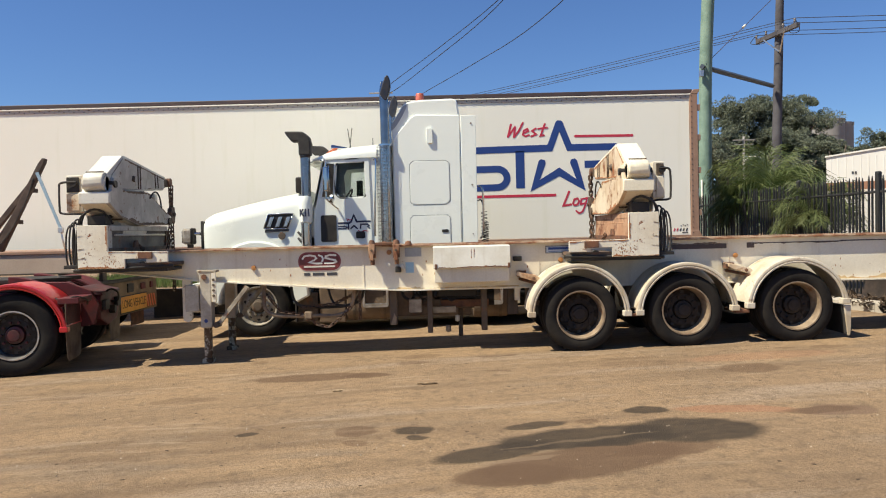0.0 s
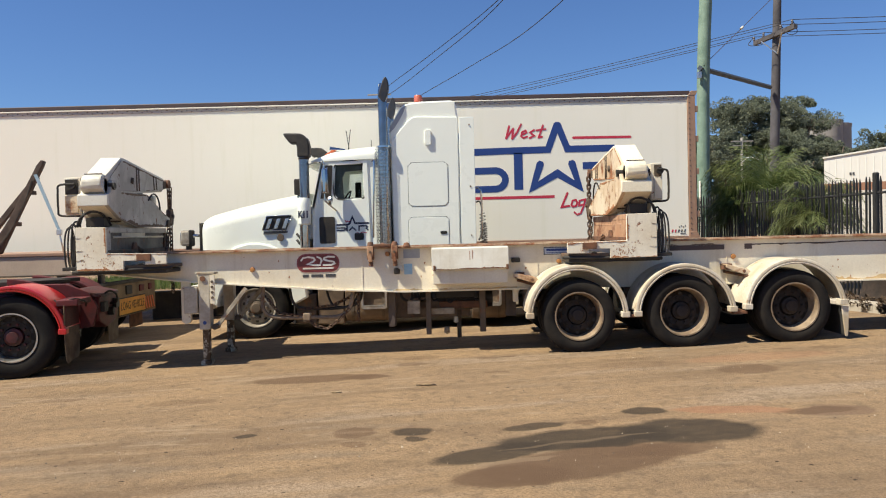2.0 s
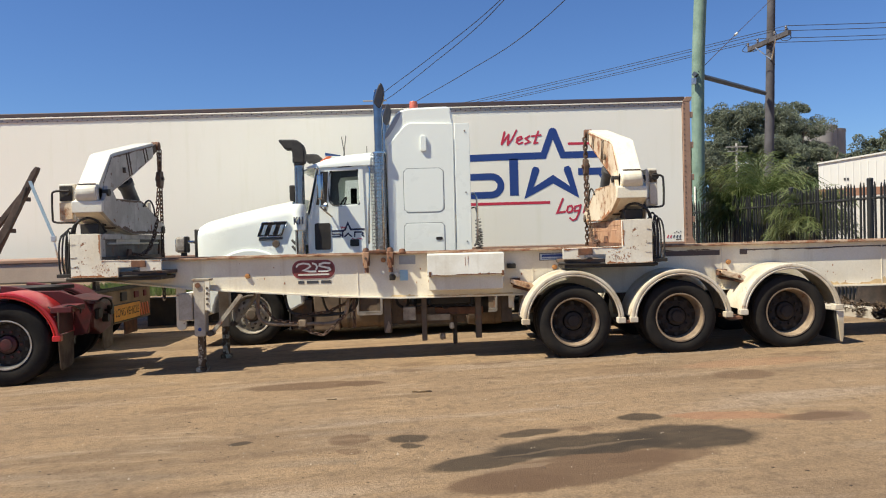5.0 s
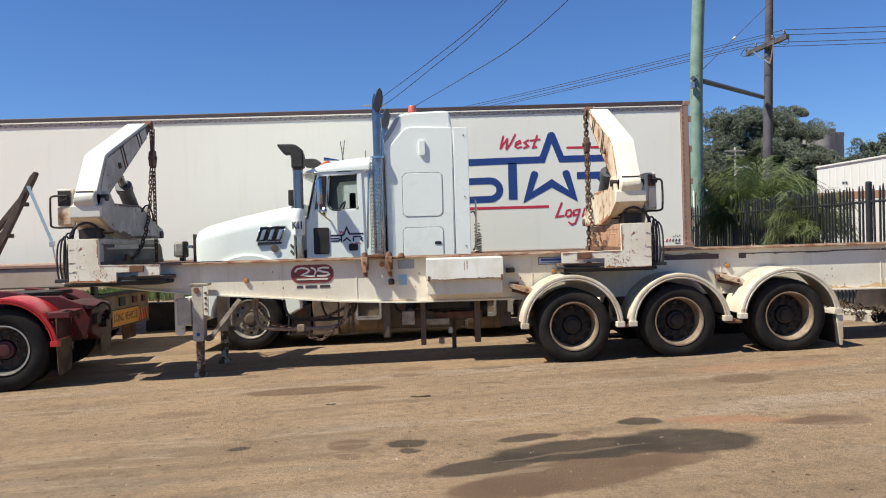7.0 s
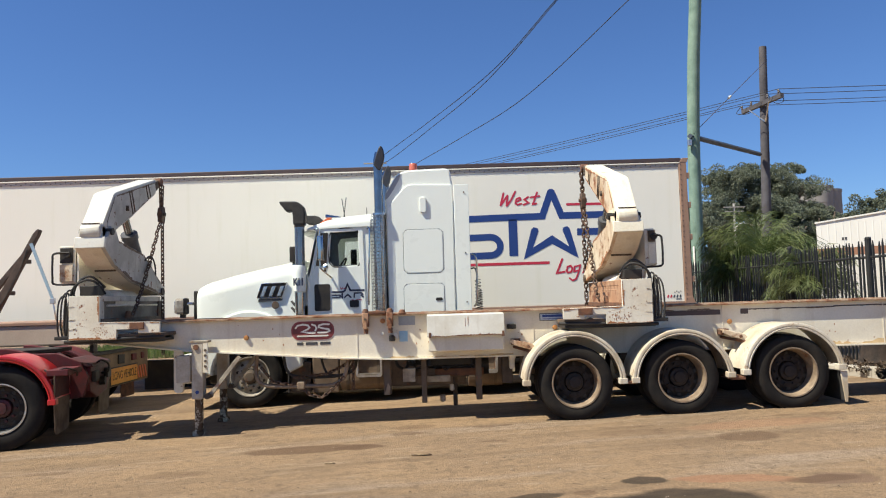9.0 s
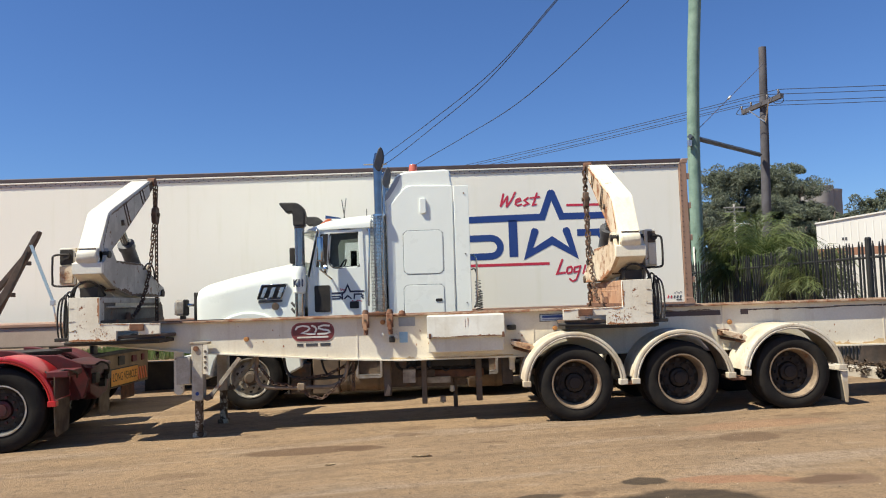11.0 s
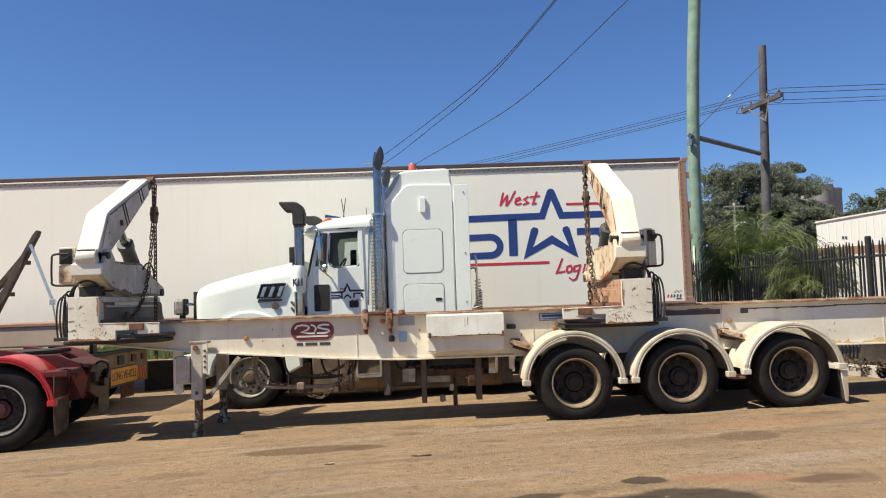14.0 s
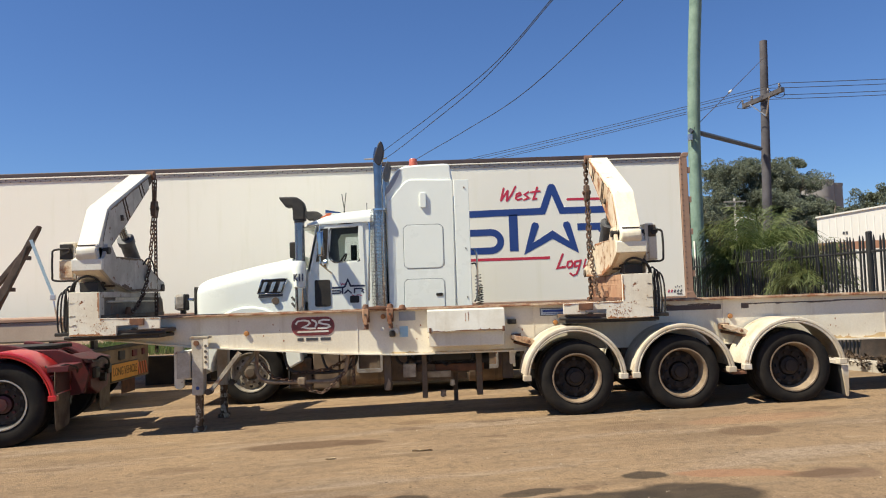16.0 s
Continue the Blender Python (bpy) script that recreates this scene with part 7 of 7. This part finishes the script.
def build_fence():
    f = thing("picket_fence", (fence_x(6.0), 6.0, 0.2), "black steel picket fence with spear tops", "fence")
    z0, z1 = 0.24, 2.33
    pick = B()
    prism(pick, [(-0.014, z0), (0.014, z0), (0.016, z1 - 0.10), (0.0, z1), (-0.016, z1 - 0.10)], "y", -0.012, 0.012)
    me = bpy.data.meshes.new("picket")
    pick.to_mesh(me)
    pick.free()
    me.materials.append(FENCE)
    y = 0.6
    i = 0
    while y < 13.0:
        ob = new("picket", me)
        ob.parent = f
        ob.matrix_basis = Matrix.Translation(-Vector(f.location)) @ pose(fence_x(y), y, 0.02 * math.sin(i * 2.1), 0.4 * math.sin(i * 3.7), 0.5 * math.sin(i * 1.3), 7)
        y += 0.104
        i += 1
    for z in (0.55, 2.05):
        part("fence_rail", rod(B(), (fence_x(0.5), 0.5, z), (fence_x(13.1), 13.1, z), 0.022, 6), FENCE, f)
    for y in (1.35, 3.55, 5.9, 8.2, 10.5, 12.8):
        ps = part("fence_post", box(B(), fence_x(y) - 0.04, fence_x(y) + 0.04, y - 0.04, y + 0.04, 0.1, 2.37, 0.006), FENCE, f, "square black fence post")
        part("post_cap", lathe(B(), [(0.0, 2.405), (0.04, 2.40), (0.052, 2.385), (0.052, 2.36), (0.0, 2.355)], (fence_x(y), y, 0), "z", 10), FENCE, ps)


build_fence()


def kerb_x(y):
    return 6.62 + (2.80 - y) * 0.32


def build_kerb():
    bm = B()
    prof = [(0.0, -0.1), (0.012, 0.255), (0.035, 0.275), (0.17, 0.285), (0.18, -0.1)]
    ys = [-3.0 + 0.6 * k for k in range(13)]
    for y, y1 in zip(ys, ys[1:]):
        a, b = y + 0.004, y1 - 0.004
        ends = [[bm.verts.new((kerb_x(q) + o, q, z)) for o, z in prof] for q in (a, b)]
        for k in range(5):
            bm.faces.new((ends[0][k], ends[0][(k + 1) % 5], ends[1][(k + 1) % 5], ends[1][k]))
        bm.faces.new(ends[0])
        bm.faces.new(ends[1])
    bmesh.ops.recalc_face_normals(bm, faces=bm.faces)
    tagged(part("kerb", bm, CONCRETE, None), "pale concrete garden kerb before the fence", "kerb", kind="structure")
    bed = B()
    prism(bed, [(kerb_x(4.2) + 0.185, 4.2), (kerb_x(-3) + 0.185, -3), (12.5, -3), (12.5, 14), (fence_x(14) - 0.3, 14), (fence_x(4.2) - 0.3, 4.2)], "z", -0.1, 0.25)
    tagged(part("garden_bed", bed, MULCH, None), "dark mulched garden bed behind the kerb", "garden bed", kind="structure")
    stump = thing("tree_stump", (7.35, 3.2, 0.25), "thick dark tree stump in the garden bed", "stump")
    part("trunk", lathe(B(), [(0.0, 0.24), (0.36, 0.24), (0.29, 0.36), (0.25, 0.60), (0.24, 1.05), (0.20, 1.10), (0.0, 1.11)], (7.35, 3.2, 0), "z", 16), surface("dark_damp_bark", (0.042, 0.027, 0.020), (0.020, 0.014, 0.011), 0.9, scale=8.0, bump=0.8), stump, "fissured bark")
    rng = np.random.RandomState(44)
    tagged(leaf_cloud("bark_litter", [(rng.uniform(6.6, 8.2), rng.uniform(1.0, 4.0), 0.26, 0.10) for k in range(60)], 30, 0.035, MULCH, seed=45), "loose bark chips on the garden bed", "bark chips", kind="stuff")
    lush = [(rng.uniform(7.9, 8.9), rng.uniform(2.0, 3.6), rng.uniform(0.4, 1.0), rng.uniform(0.15, 0.3)) for k in range(16)]
    tagged(leaf_cloud("low_shrubs", lush, 80, 0.06, PALM, seed=46), "green leafy shrub beside the stump", "shrubs", kind="stuff")
    clumps = []
    rng = np.random.RandomState(5)
    for k in range(34):
        y = rng.uniform(8.8, 12.5)
        clumps.append((fence_x(y) + rng.uniform(0.2, 1.2), y, rng.uniform(0.35, 0.85), rng.uniform(0.15, 0.30)))
    tagged(leaf_cloud("low_shrubs", clumps, 90, 0.035, SHRUB, seed=6), "dense dark green shrubs behind the fence", "shrubs", kind="stuff")


build_kerb()


def build_poles():
    g = thing("green_pole", (7.05, 10.87, 0.1), "green treated-timber power pole with white conduit", "power pole")
    bm = B()
    pipe(bm, [(7.05, 10.87, 0.0), (7.05, 10.87, 3.0), (7.09, 10.87, 5.5), (7.20, 10.87, 7.7), (7.34, 10.87, 9.5), (7.46, 10.87, 11.5)], 0.166, 20)
    part("shaft", bm, TREATED, g, "green-stained round shaft")
    part("conduit", rod(B(), (6.90, 10.74, 0.2), (6.90, 10.74, 2.75), 0.022, 8), CRANE_WHITE, g, "white conduit")
    part("brace_beam", rod(B(), (6.93, 10.67, 5.72), (10.75, 15.2, 5.98), 0.075, 4), surface("dark_steel_beam", (0.045, 0.062, 0.090), None, 0.6), g, "dark steel brace beam")
    part("beam_bracket", box(B(), 6.86, 6.96, 10.6, 10.72, 5.45, 5.62, 0.01), ALLOY, g)
    w = thing("timber_pole", (10.85, 15.37, 0.2), "old dark timber power pole with a crossarm", "power pole")
    part("shaft", rod(B(), (10.78, 15.37, 0.0), (11.12, 15.37, 9.62), 0.170, 18, 0.120), OLDWOOD, w, "cracked weathered shaft")
    a, b = Vector((10.80, 16.35, 7.58)), Vector((11.18, 14.2, 7.60))
    arm = part("crossarm", prism(B(), [(0, 0), (0.12, 0), (0.12, 0.14), (0, 0.14)], "x", 0, (b - a).length), OLDWOOD, w, "timber crossarm", pivot=(0, 0, 0))
    arm.matrix_basis = Matrix.Translation(a - Vector(w.location) + Vector((-0.15, -0.1, 0))) @ Matrix.Rotation(math.atan2((b - a).y, (b - a).x), 4, "Z")
    part("arm_stay", rod(B(), a.lerp(b, 0.25) + Vector((-0.18, -0.05, 0)), (10.98, 15.17, 7.05), 0.022, 6), ALLOY, w, "pale V-shaped arm stay")
    part("arm_stay", rod(B(), a.lerp(b, 0.75) + Vector((-0.18, -0.05, 0)), (10.98, 15.17, 7.05), 0.022, 6), ALLOY, w)
    ends = []
    for k in (0.03, 0.28, 0.70, 0.97):
        p = a.lerp(b, k) + Vector((-0.12, 0, 0.16))
        part("insulator", lathe(B(), [(0.0, 0.13), (0.028, 0.12), (0.04, 0.08), (0.022, 0.06), (0.04, 0.03), (0.015, -0.03), (0.0, -0.03)], p, "z", 12), PORCELAIN, w, "brown-grey porcelain insulator")
        ends.append(p + Vector((0, 0, 0.13)))
    part("jumper", pipe(B(), [ends[0], ends[0] + Vector((-0.15, 0.1, -0.25)), ends[1] + Vector((0, 0.1, -0.35)), ends[1]], 0.012, 5), RUBBER, w)
    part("jumper", pipe(B(), [ends[2], ends[2] + Vector((0.25, 0.0, -0.3)), ends[3] + Vector((0.2, 0.1, -0.35)), ends[3]], 0.012, 5), RUBBER, w)
    guy = thing("guy_wire", (9.0, 13.0, 7.0), "thin steel guy wire with a white insulator", "wire")
    p, q = Vector((11.08, 15.2, 9.05)), Vector((7.05, 10.7, 5.80))
    part("wire", rod(B(), p, q, 0.010, 5), DARKRAIL, guy)
    m = p.lerp(q, 0.53)
    part("strain_insulator", rod(B(), m, p.lerp(q, 0.56), 0.035, 8), CRANE_WHITE, guy)
    # lines to the right and to the far left
    for k, e in enumerate(ends):
        for far, nm in ((e + Vector((42.0, -5.0, 1.9)), "right"), (e + Vector((-46.0, 38.0, -0.5)), "left")):
            ln = thing("power_line", e, "thin black overhead power line", "wire", "overhead lines")
            sag = 0.8 if nm == "right" else 0.9
            part("wire", pipe(B(), [e.lerp(far, i / 12) - Vector((0, 0, sag * 4 * (i / 12) * (1 - i / 12))) for i in range(13)], 0.011 if nm == "right" else 0.010, 5), RUBBER, ln)
    # service lines that drop from overhead towards a far pole
    for a, b, c in OVERHEAD:
        a, b, c = Vector(a), Vector(b), Vector(c)
        ln = thing("power_line", b, "thin black overhead service line", "wire", "overhead lines")
        part("wire", pipe(B(), [a + (a - b) * 1.2, a, b, b.lerp(c, 0.5) - Vector((0, 0, 0.10)), c, Vector((-3.6, 38.28, 10.27)) if c.x < -2 else c + (c - b) * 0.6], 0.018, 5), RUBBER, ln)
    s = thing("service_pole", (-4.0, 38.35, 0.1), "distant grey service pole behind the box trailer", "power pole")
    part("shaft", rod(B(), (-3.6, 38.35, -0.2), (-3.6, 38.35, 10.9), 0.09, 10, 0.07), CONCRETE, s)
    part("crossarm", box(B(), -4.35, -2.9, 38.24, 38.30, 10.20, 10.28, 0.01), CONCRETE, s, "pale crossarm")
    d = thing("distant_pole", (16.6, 32.5, 0.2), "distant pale power pole with two crossarms", "power pole")
    part("shaft", rod(B(), (16.6, 32.5, 0.1), (16.6, 32.5, 6.35), 0.075, 8, 0.06), SILO, d)
    part("crossarm", box(B(), 16.0, 17.2, 32.4, 32.48, 6.12, 6.18), SILO, d)
    part("crossarm", box(B(), 16.1, 17.1, 32.4, 32.48, 5.88, 5.93), SILO, d)
    part("lamp_arm", pipe(B(), [(16.6, 32.4, 5.02), (16.85, 32.3, 5.22), (17.2, 32.3, 5.20), (17.5, 32.3, 5.08)], 0.035, 6), CRANE_WHITE, d, "curved pale lamp arm")


OVERHEAD = [((5.24, 20.22, 13.49), (2.83, 22.34, 11.33), (-2.64, 35.35, 10.36)), ((5.31, 20.22, 13.49), (2.45, 22.34, 10.78), (-2.66, 35.35, 9.82)), ((8.19, 20.22, 13.4), (4.22, 22.34, 10.17), (-0.81, 35.35, 9.71))]
build_poles()


def build_tree(x, y, h, w, name, label, seed, clumps=95, per=120, leaf=0.12, mat=None, trunk=0.35, low=0.32):
    rng = np.random.RandomState(seed)
    t = thing(name, (x, y, 0.2), label, "tree")
    bm = B()
    rod(bm, (x, y, 0), (x + 0.2, y, h * 0.38), trunk, 12, trunk * 0.7)
    tips = []
    for k in range(9):
        a = 6.28 * k / 9 + rng.uniform(-0.3, 0.3)
        s = Vector((x + 0.2, y, h * rng.uniform(0.25, 0.4)))
        e = Vector((x + math.cos(a) * w * rng.uniform(0.2, 0.4), y + math.sin(a) * w * rng.uniform(0.2, 0.4), h * rng.uniform(0.6, 0.9)))
        rod(bm, s, e, trunk * 0.45, 8, trunk * 0.12)
        tips.append(e)
        for j in range(3):
            f = s.lerp(e, rng.uniform(0.4, 0.9))
            rod(bm, f, f + Vector((rng.uniform(-1, 1), rng.uniform(-1, 1), rng.uniform(0.1, 0.9))) * w * 0.13, trunk * 0.16, 6, trunk * 0.05)
    part("trunk", bm, BARK, t, "grey branching trunk")
    cl = []
    boughs = []
    while len(boughs) < clumps // 5:
        a, r, z = rng.uniform(0, 6.28), rng.uniform(0, 1) ** 0.5, rng.uniform(low, 0.97)
        prof = math.sin(math.pi * min(1, max(0, (z - low) / (1.06 - low))) ** 0.75) ** 0.5
        boughs.append((x + math.cos(a) * r * prof * w / 2.15, y + math.sin(a) * r * prof * w / 2.15, z * h))
    for bx, by, bz in boughs:
        for k in range(6):
            d = rng.normal(size=3) * np.array([0.085, 0.085, 0.055]) * w
            cl.append((bx + d[0], by + d[1], min(bz + d[2], h * 0.985), rng.uniform(0.03, 0.12) * w))
    leaf_cloud("crown", cl, per, leaf, mat or GUM, t, seed + 1, droop=0.4)
    return t


build_tree(22.6, 40.0, 9.65, 5.6, "gum_tree", "large grey-green gum tree with an open crown", 3, 380, 330, 0.048, low=0.18)
build_tree(19.4, 39.5, 9.45, 5.4, "gum_tree", "gum tree with drooping grey foliage", 8, 380, 330, 0.048, low=0.12)
build_tree(17.0, 38.0, 7.9, 4.4, "gum_tree", "smaller gum tree beside a power pole", 9, 260, 330, 0.048, low=0.06)
build_tree(21.3, 37.5, 7.2, 5.0, "gum_tree", "bushy gum tree before larger ones", 14, 300, 330, 0.048, low=0.04)
build_tree(23.9, 37.5, 6.9, 4.0, "gum_tree", "bushy gum tree beside the silos", 12, 220, 330, 0.048, low=0.06)
build_tree(58.2, 88.0, 13.6, 9.5, "gum_tree", "distant round gum tree", 15, 240, 180, 0.12, low=0.2)
build_tree(54.6, 90.0, 11.6, 6.5, "gum_tree", "distant low gum tree", 19, 200, 160, 0.12, low=0.15)


def build_palm(px, py, pz, count, short, long, low, high, seed, hang=0.45, material=None, label="young green feather palm with arching fronds"):
    p = thing("palm", (px, py, 0.22), label, "palm")
    part("trunk", rod(B(), (px, py, 0.2), (px, py, pz), 0.12, 14, 0.09), BARK, p, "short fibrous trunk")
    rng = np.random.RandomState(seed)
    for k in range(count):
        a = 6.2832 * k * 0.381966 + rng.uniform(-0.2, 0.2)
        up = radians(rng.uniform(low, high))
        L = rng.uniform(short, long)
        d = Vector((math.cos(a) * math.cos(up), math.sin(a) * math.cos(up), math.sin(up)))
        c = Vector((px, py, pz))
        step = L / 20
        verts, faces = [], []
        for i in range(21):
            c = c + d * step
            d = (d + Vector((0, 0, -0.060 - 0.05 * (i / 20) - 0.02 * math.cos(up)))).normalized()
            side = d.cross(Vector((0, 0, 1))).normalized()
            ll = (0.42 * math.sin(math.pi * (0.16 + 0.74 * i / 20)) + 0.06) * (0.55 + 0.55 * L)
            for s in (-1, 1):
                for q in (0.0, 0.5):
                    o = c + d * step * q
                    reach = ll * rng.uniform(0.6, 1.5)
                    way = (side * s * rng.uniform(0.35, 0.8) + d * 0.8 + Vector((0, 0, rng.uniform(-0.45, 0.30)))).normalized()
                    m = o + way * reach * 0.55
                    tip = m + (way + Vector((0, 0, -hang * rng.uniform(1.0, 2.6)))).normalized() * reach * 0.5
                    n = len(verts)
                    wv = d * 0.009
                    verts += [o - wv * 0.6, o + wv * 0.6, m + wv, m - wv, tip]
                    faces += [(n, n + 1, n + 2, n + 3), (n + 3, n + 2, n + 4)]
            n = len(verts)
            wv = side * 0.012
            verts += [c - wv, c + wv, c + wv + d * step, c - wv + d * step]
            faces.append((n, n + 1, n + 2, n + 3))
        me = bpy.data.meshes.new("frond")
        me.from_pydata([tuple(v - Vector(p.location)) for v in verts], [], faces)
        me.materials.append(material or PALM)
        ob = new("frond", me)
        ob.parent = p


build_palm(7.15, 8.60, 1.92, 50, 0.55, 1.10, 5, 78, 4, 0.6)
build_palm(7.72, 8.50, 1.95, 20, 1.1, 1.75, 58, 86, 7, 0.5)
build_palm(7.50, 5.70, 1.55, 30, 0.6, 1.05, 25, 80, 9, 0.7, PALM_DRY, "low palm with yellowing drooping fronds by the fence")


def build_far():
    s = thing("storage_shed", (17.55, 25.4, 0.2), "cream metal-clad shed with a brown lower band", "shed")
    D, X = 25.4, 17.55
    ridge = [(X, 0.2), (X, 4.49), (X + 7.0, 5.30), (X + 14.0, 4.49), (X + 14.0, 0.2)]
    part("wall", prism(B(), ridge, "y", D, D + 0.15), SHED, s, "cream clad gable wall")
    part("wall", box(B(), X, X + 0.15, D + 0.15, D + 18.0, 0.2, 4.45), SHED, s)
    part("wall_band", box(B(), X - 0.02, X + 14.0, D - 0.03, D, 2.98, 3.33), BRICK, s, "red-brown cladding band")
    part("lower_panel", box(B(), X - 0.02, X + 14.0, D - 0.045, D - 0.004, 0.2, 2.97), PALE_WALL, s, "pale grey lower wall panels")
    part("gable_trim", prism(B(), [(X - 0.05, 4.48), (X + 7.0, 5.29), (X + 7.0, 5.36), (X - 0.05, 4.55)], "y", D - 0.06, D + 0.1), SHED, s)
    part("roof", prism(B(), [(X - 0.05, 4.50), (X + 7.0, 5.31), (X + 14.1, 4.5), (X + 14.1, 4.56), (X + 7.0, 5.38), (X - 0.05, 4.56)], "y", D + 0.1, D + 18.0), SHED, s)
    for k in range(46):
        x = X + 0.15 + 0.30 * k
        part("wall_rib", prism(B(), [(x, D - 0.001), (x + 0.02, D - 0.008), (x + 0.05, D - 0.008), (x + 0.07, D - 0.001)], "z", 3.34, 4.48), SHED, s)
    for k in (0, 1):
        part("number_bar", box(B(), X + 1.02 + 0.12 * k, X + 1.10 + 0.12 * k, D - 0.022, D - 0.016, 3.68, 3.80), GREYV, s)
    s.rotation_euler = (0, 0, radians(-30))
    for x, y, r, h in ((107.8, 200.0, 4.3, 27.6), (103.4, 197.0, 4.7, 28.2), (94.0, 202.0, 4.6, 25.0)):
        q = thing("grain_silo", (x, y, 0.2), "tall grey concrete grain silo", "silo", "silos")
        part("shaft", rod(B(), (x, y, 0), (x, y, h), r, 32), SILO, q)
        part("cap", rod(B(), (x, y, h), (x, y, h + 0.7), r * 1.03, 32), SILO, q)
        for k in range(4):
            part("hoop", rod(B(), (x, y, h * (0.35 + 0.17 * k)), (x, y, h * (0.35 + 0.17 * k) + 0.25), r * 1.012, 32), SILO, q)
    rng = np.random.RandomState(11)
    cl = [(rng.uniform(9, 26), rng.uniform(24, 33), rng.uniform(0.4, 2.3), rng.uniform(0.5, 0.9)) for k in range(110) ]
    cl = [c for c in cl if not (c[0] > 16.5 and c[1] > 24)]
    tagged(leaf_cloud("hedge", cl, 120, 0.07, GUM, seed=21), "grey-green hedge behind the yard fence", "hedge", kind="stuff")
    cl = [(x, rng.uniform(95, 130), rng.uniform(0.5, 3.2), rng.uniform(1.4, 2.6)) for x in rng.uniform(-120, 130, 240)]
    tagged(leaf_cloud("far_woods", cl, 260, 0.12, GUM, seed=22), "distant grey-green tree line", "woods", kind="stuff")
    n = 9000
    gx, gy = rng.uniform(-15.5, -9.5, n), rng.uniform(18, 34, n)
    v, f = [], []
    for i in range(n):
        z, h, a = ground_z(gx[i]), rng.uniform(0.10, 0.32), rng.uniform(0, 6.28)
        dx, dy = 0.03 * math.cos(a), 0.03 * math.sin(a)
        v += [(gx[i] - dx, gy[i] - dy, z), (gx[i] + dx, gy[i] + dy, z), (gx[i] + rng.uniform(-0.1, 0.1), gy[i], z + h)]
        f.append((3 * i, 3 * i + 1, 3 * i + 2))
    me = bpy.data.meshes.new("verge_grass")
    me.from_pydata(v, [], f)
    me.materials.append(GRASS)
    tagged(new("verge_grass", me), "rough green grass on the verge", "grass", kind="stuff")


build_far()


# ---- what moves ----
def slack_curve(y0, z0, y1, z1, length):
    """A hanging line of that length from the block to the deck, as a curve bent towards a low middle point."""
    lo, hi = -3.0, 0.0

    def line(drop):
        c = (y0 + (y1 - y0) * (0.42 + 0.30 * max(drop, -1.2)), (z0 + z1) / 2 + drop)
        return [((1 - t) ** 2 * y0 + 2 * t * (1 - t) * c[0] + t * t * y1, (1 - t) ** 2 * z0 + 2 * t * (1 - t) * c[1] + t * t * z1) for t in (i / 60 for i in range(61))]

    for _ in range(40):
        m = (lo + hi) / 2
        pts = line(m)
        if sum(math.dist(p, q) for p, q in zip(pts, pts[1:])) > length:
            lo = m
        else:
            hi = m
    return line((lo + hi) / 2)


def motions():
    for c, mid, xc, anchor_x in CRANES:
        ox, oy, oz = c.location
        inward = 0.065 if mid < 0 else -0.065
        mid, xc, anchor_x = mid + inward, xc + inward, anchor_x + inward
        kids = {}
        for o in c.children:
            kids.setdefault(o.name.split(".")[0], []).append(o)
        rows = {}

        def put(o, t, m):
            rows.setdefault(o, []).append((t, Matrix.Translation((-ox, -oy, -oz)) @ m))

        lift = 1.0 if mid < 0 else 1.9  # the cranes do not reach quite the same height
        for t, lo, ji in ARMS:
            ji += lift * (ji + 25.7) / 31
            py, pz = turn(PIN, PIVOT, lo)
            put(kids["lower_arm"][0], t, pose(mid, *PIVOT, lo))
            put(kids["jib"][0], t, pose(mid, py, pz, ji))
            foot = turn(RAM_FOOT, PIVOT, lo)
            head = turn((RAM_TOP[0] - PIN[0] + py, RAM_TOP[1] - PIN[1] + pz), (py, pz), ji)
            lean = math.degrees(math.atan2(head[1] - foot[1], head[0] - foot[0])) - 90
            put(kids["ram_barrel"][0], t, pose(mid, *foot, lean))
            put(kids["ram_rod"][0], t, pose(mid, *head, lean))
            ty, tz = turn((TIP[0] - PIN[0] + py, TIP[1] - PIN[1] + pz), (py, pz), ji)
            put(kids["chain_top"][0], t, pose(xc, ty + 0.02, tz - 0.05))
            bz = tz - 0.05 - HANG
            put(kids["chain_block"][0], t, pose(xc, ty + 0.02, bz))
            for k, o in enumerate(kids["chain_fall"]):
                put(o, t, pose(xc, ty + 0.06, max(1.40, bz - BLOCK - FAR_PIECE * k)))
            pts = slack_curve(ty - 0.03, bz - BLOCK, 0.62, 1.46, SLACK_LENGTH)
            step = [0.0]
            for p, q in zip(pts, pts[1:]):
                step.append(step[-1] + math.dist(p, q))

            def at(s):
                s = min(s, step[-1])
                i = max(j for j in range(60) if step[j] <= s + 1e-9)
                f = (s - step[i]) / max(1e-6, step[i + 1] - step[i])
                return pts[i][0] + f * (pts[i + 1][0] - pts[i][0]), pts[i][1] + f * (pts[i + 1][1] - pts[i][1])

            n = len(kids["chain_slack"])
            for k, o in enumerate(kids["chain_slack"]):
                p, q = at(step[-1] * k / n), at(step[-1] * (k + 1) / n)
                w = k / (n - 1)
                put(o, t, pose(xc + (anchor_x - xc) * w, *p, math.degrees(math.atan2(q[1] - p[1], q[0] - p[0])) + 90))
        for o, r in rows.items():
            walk(o, r)


motions()
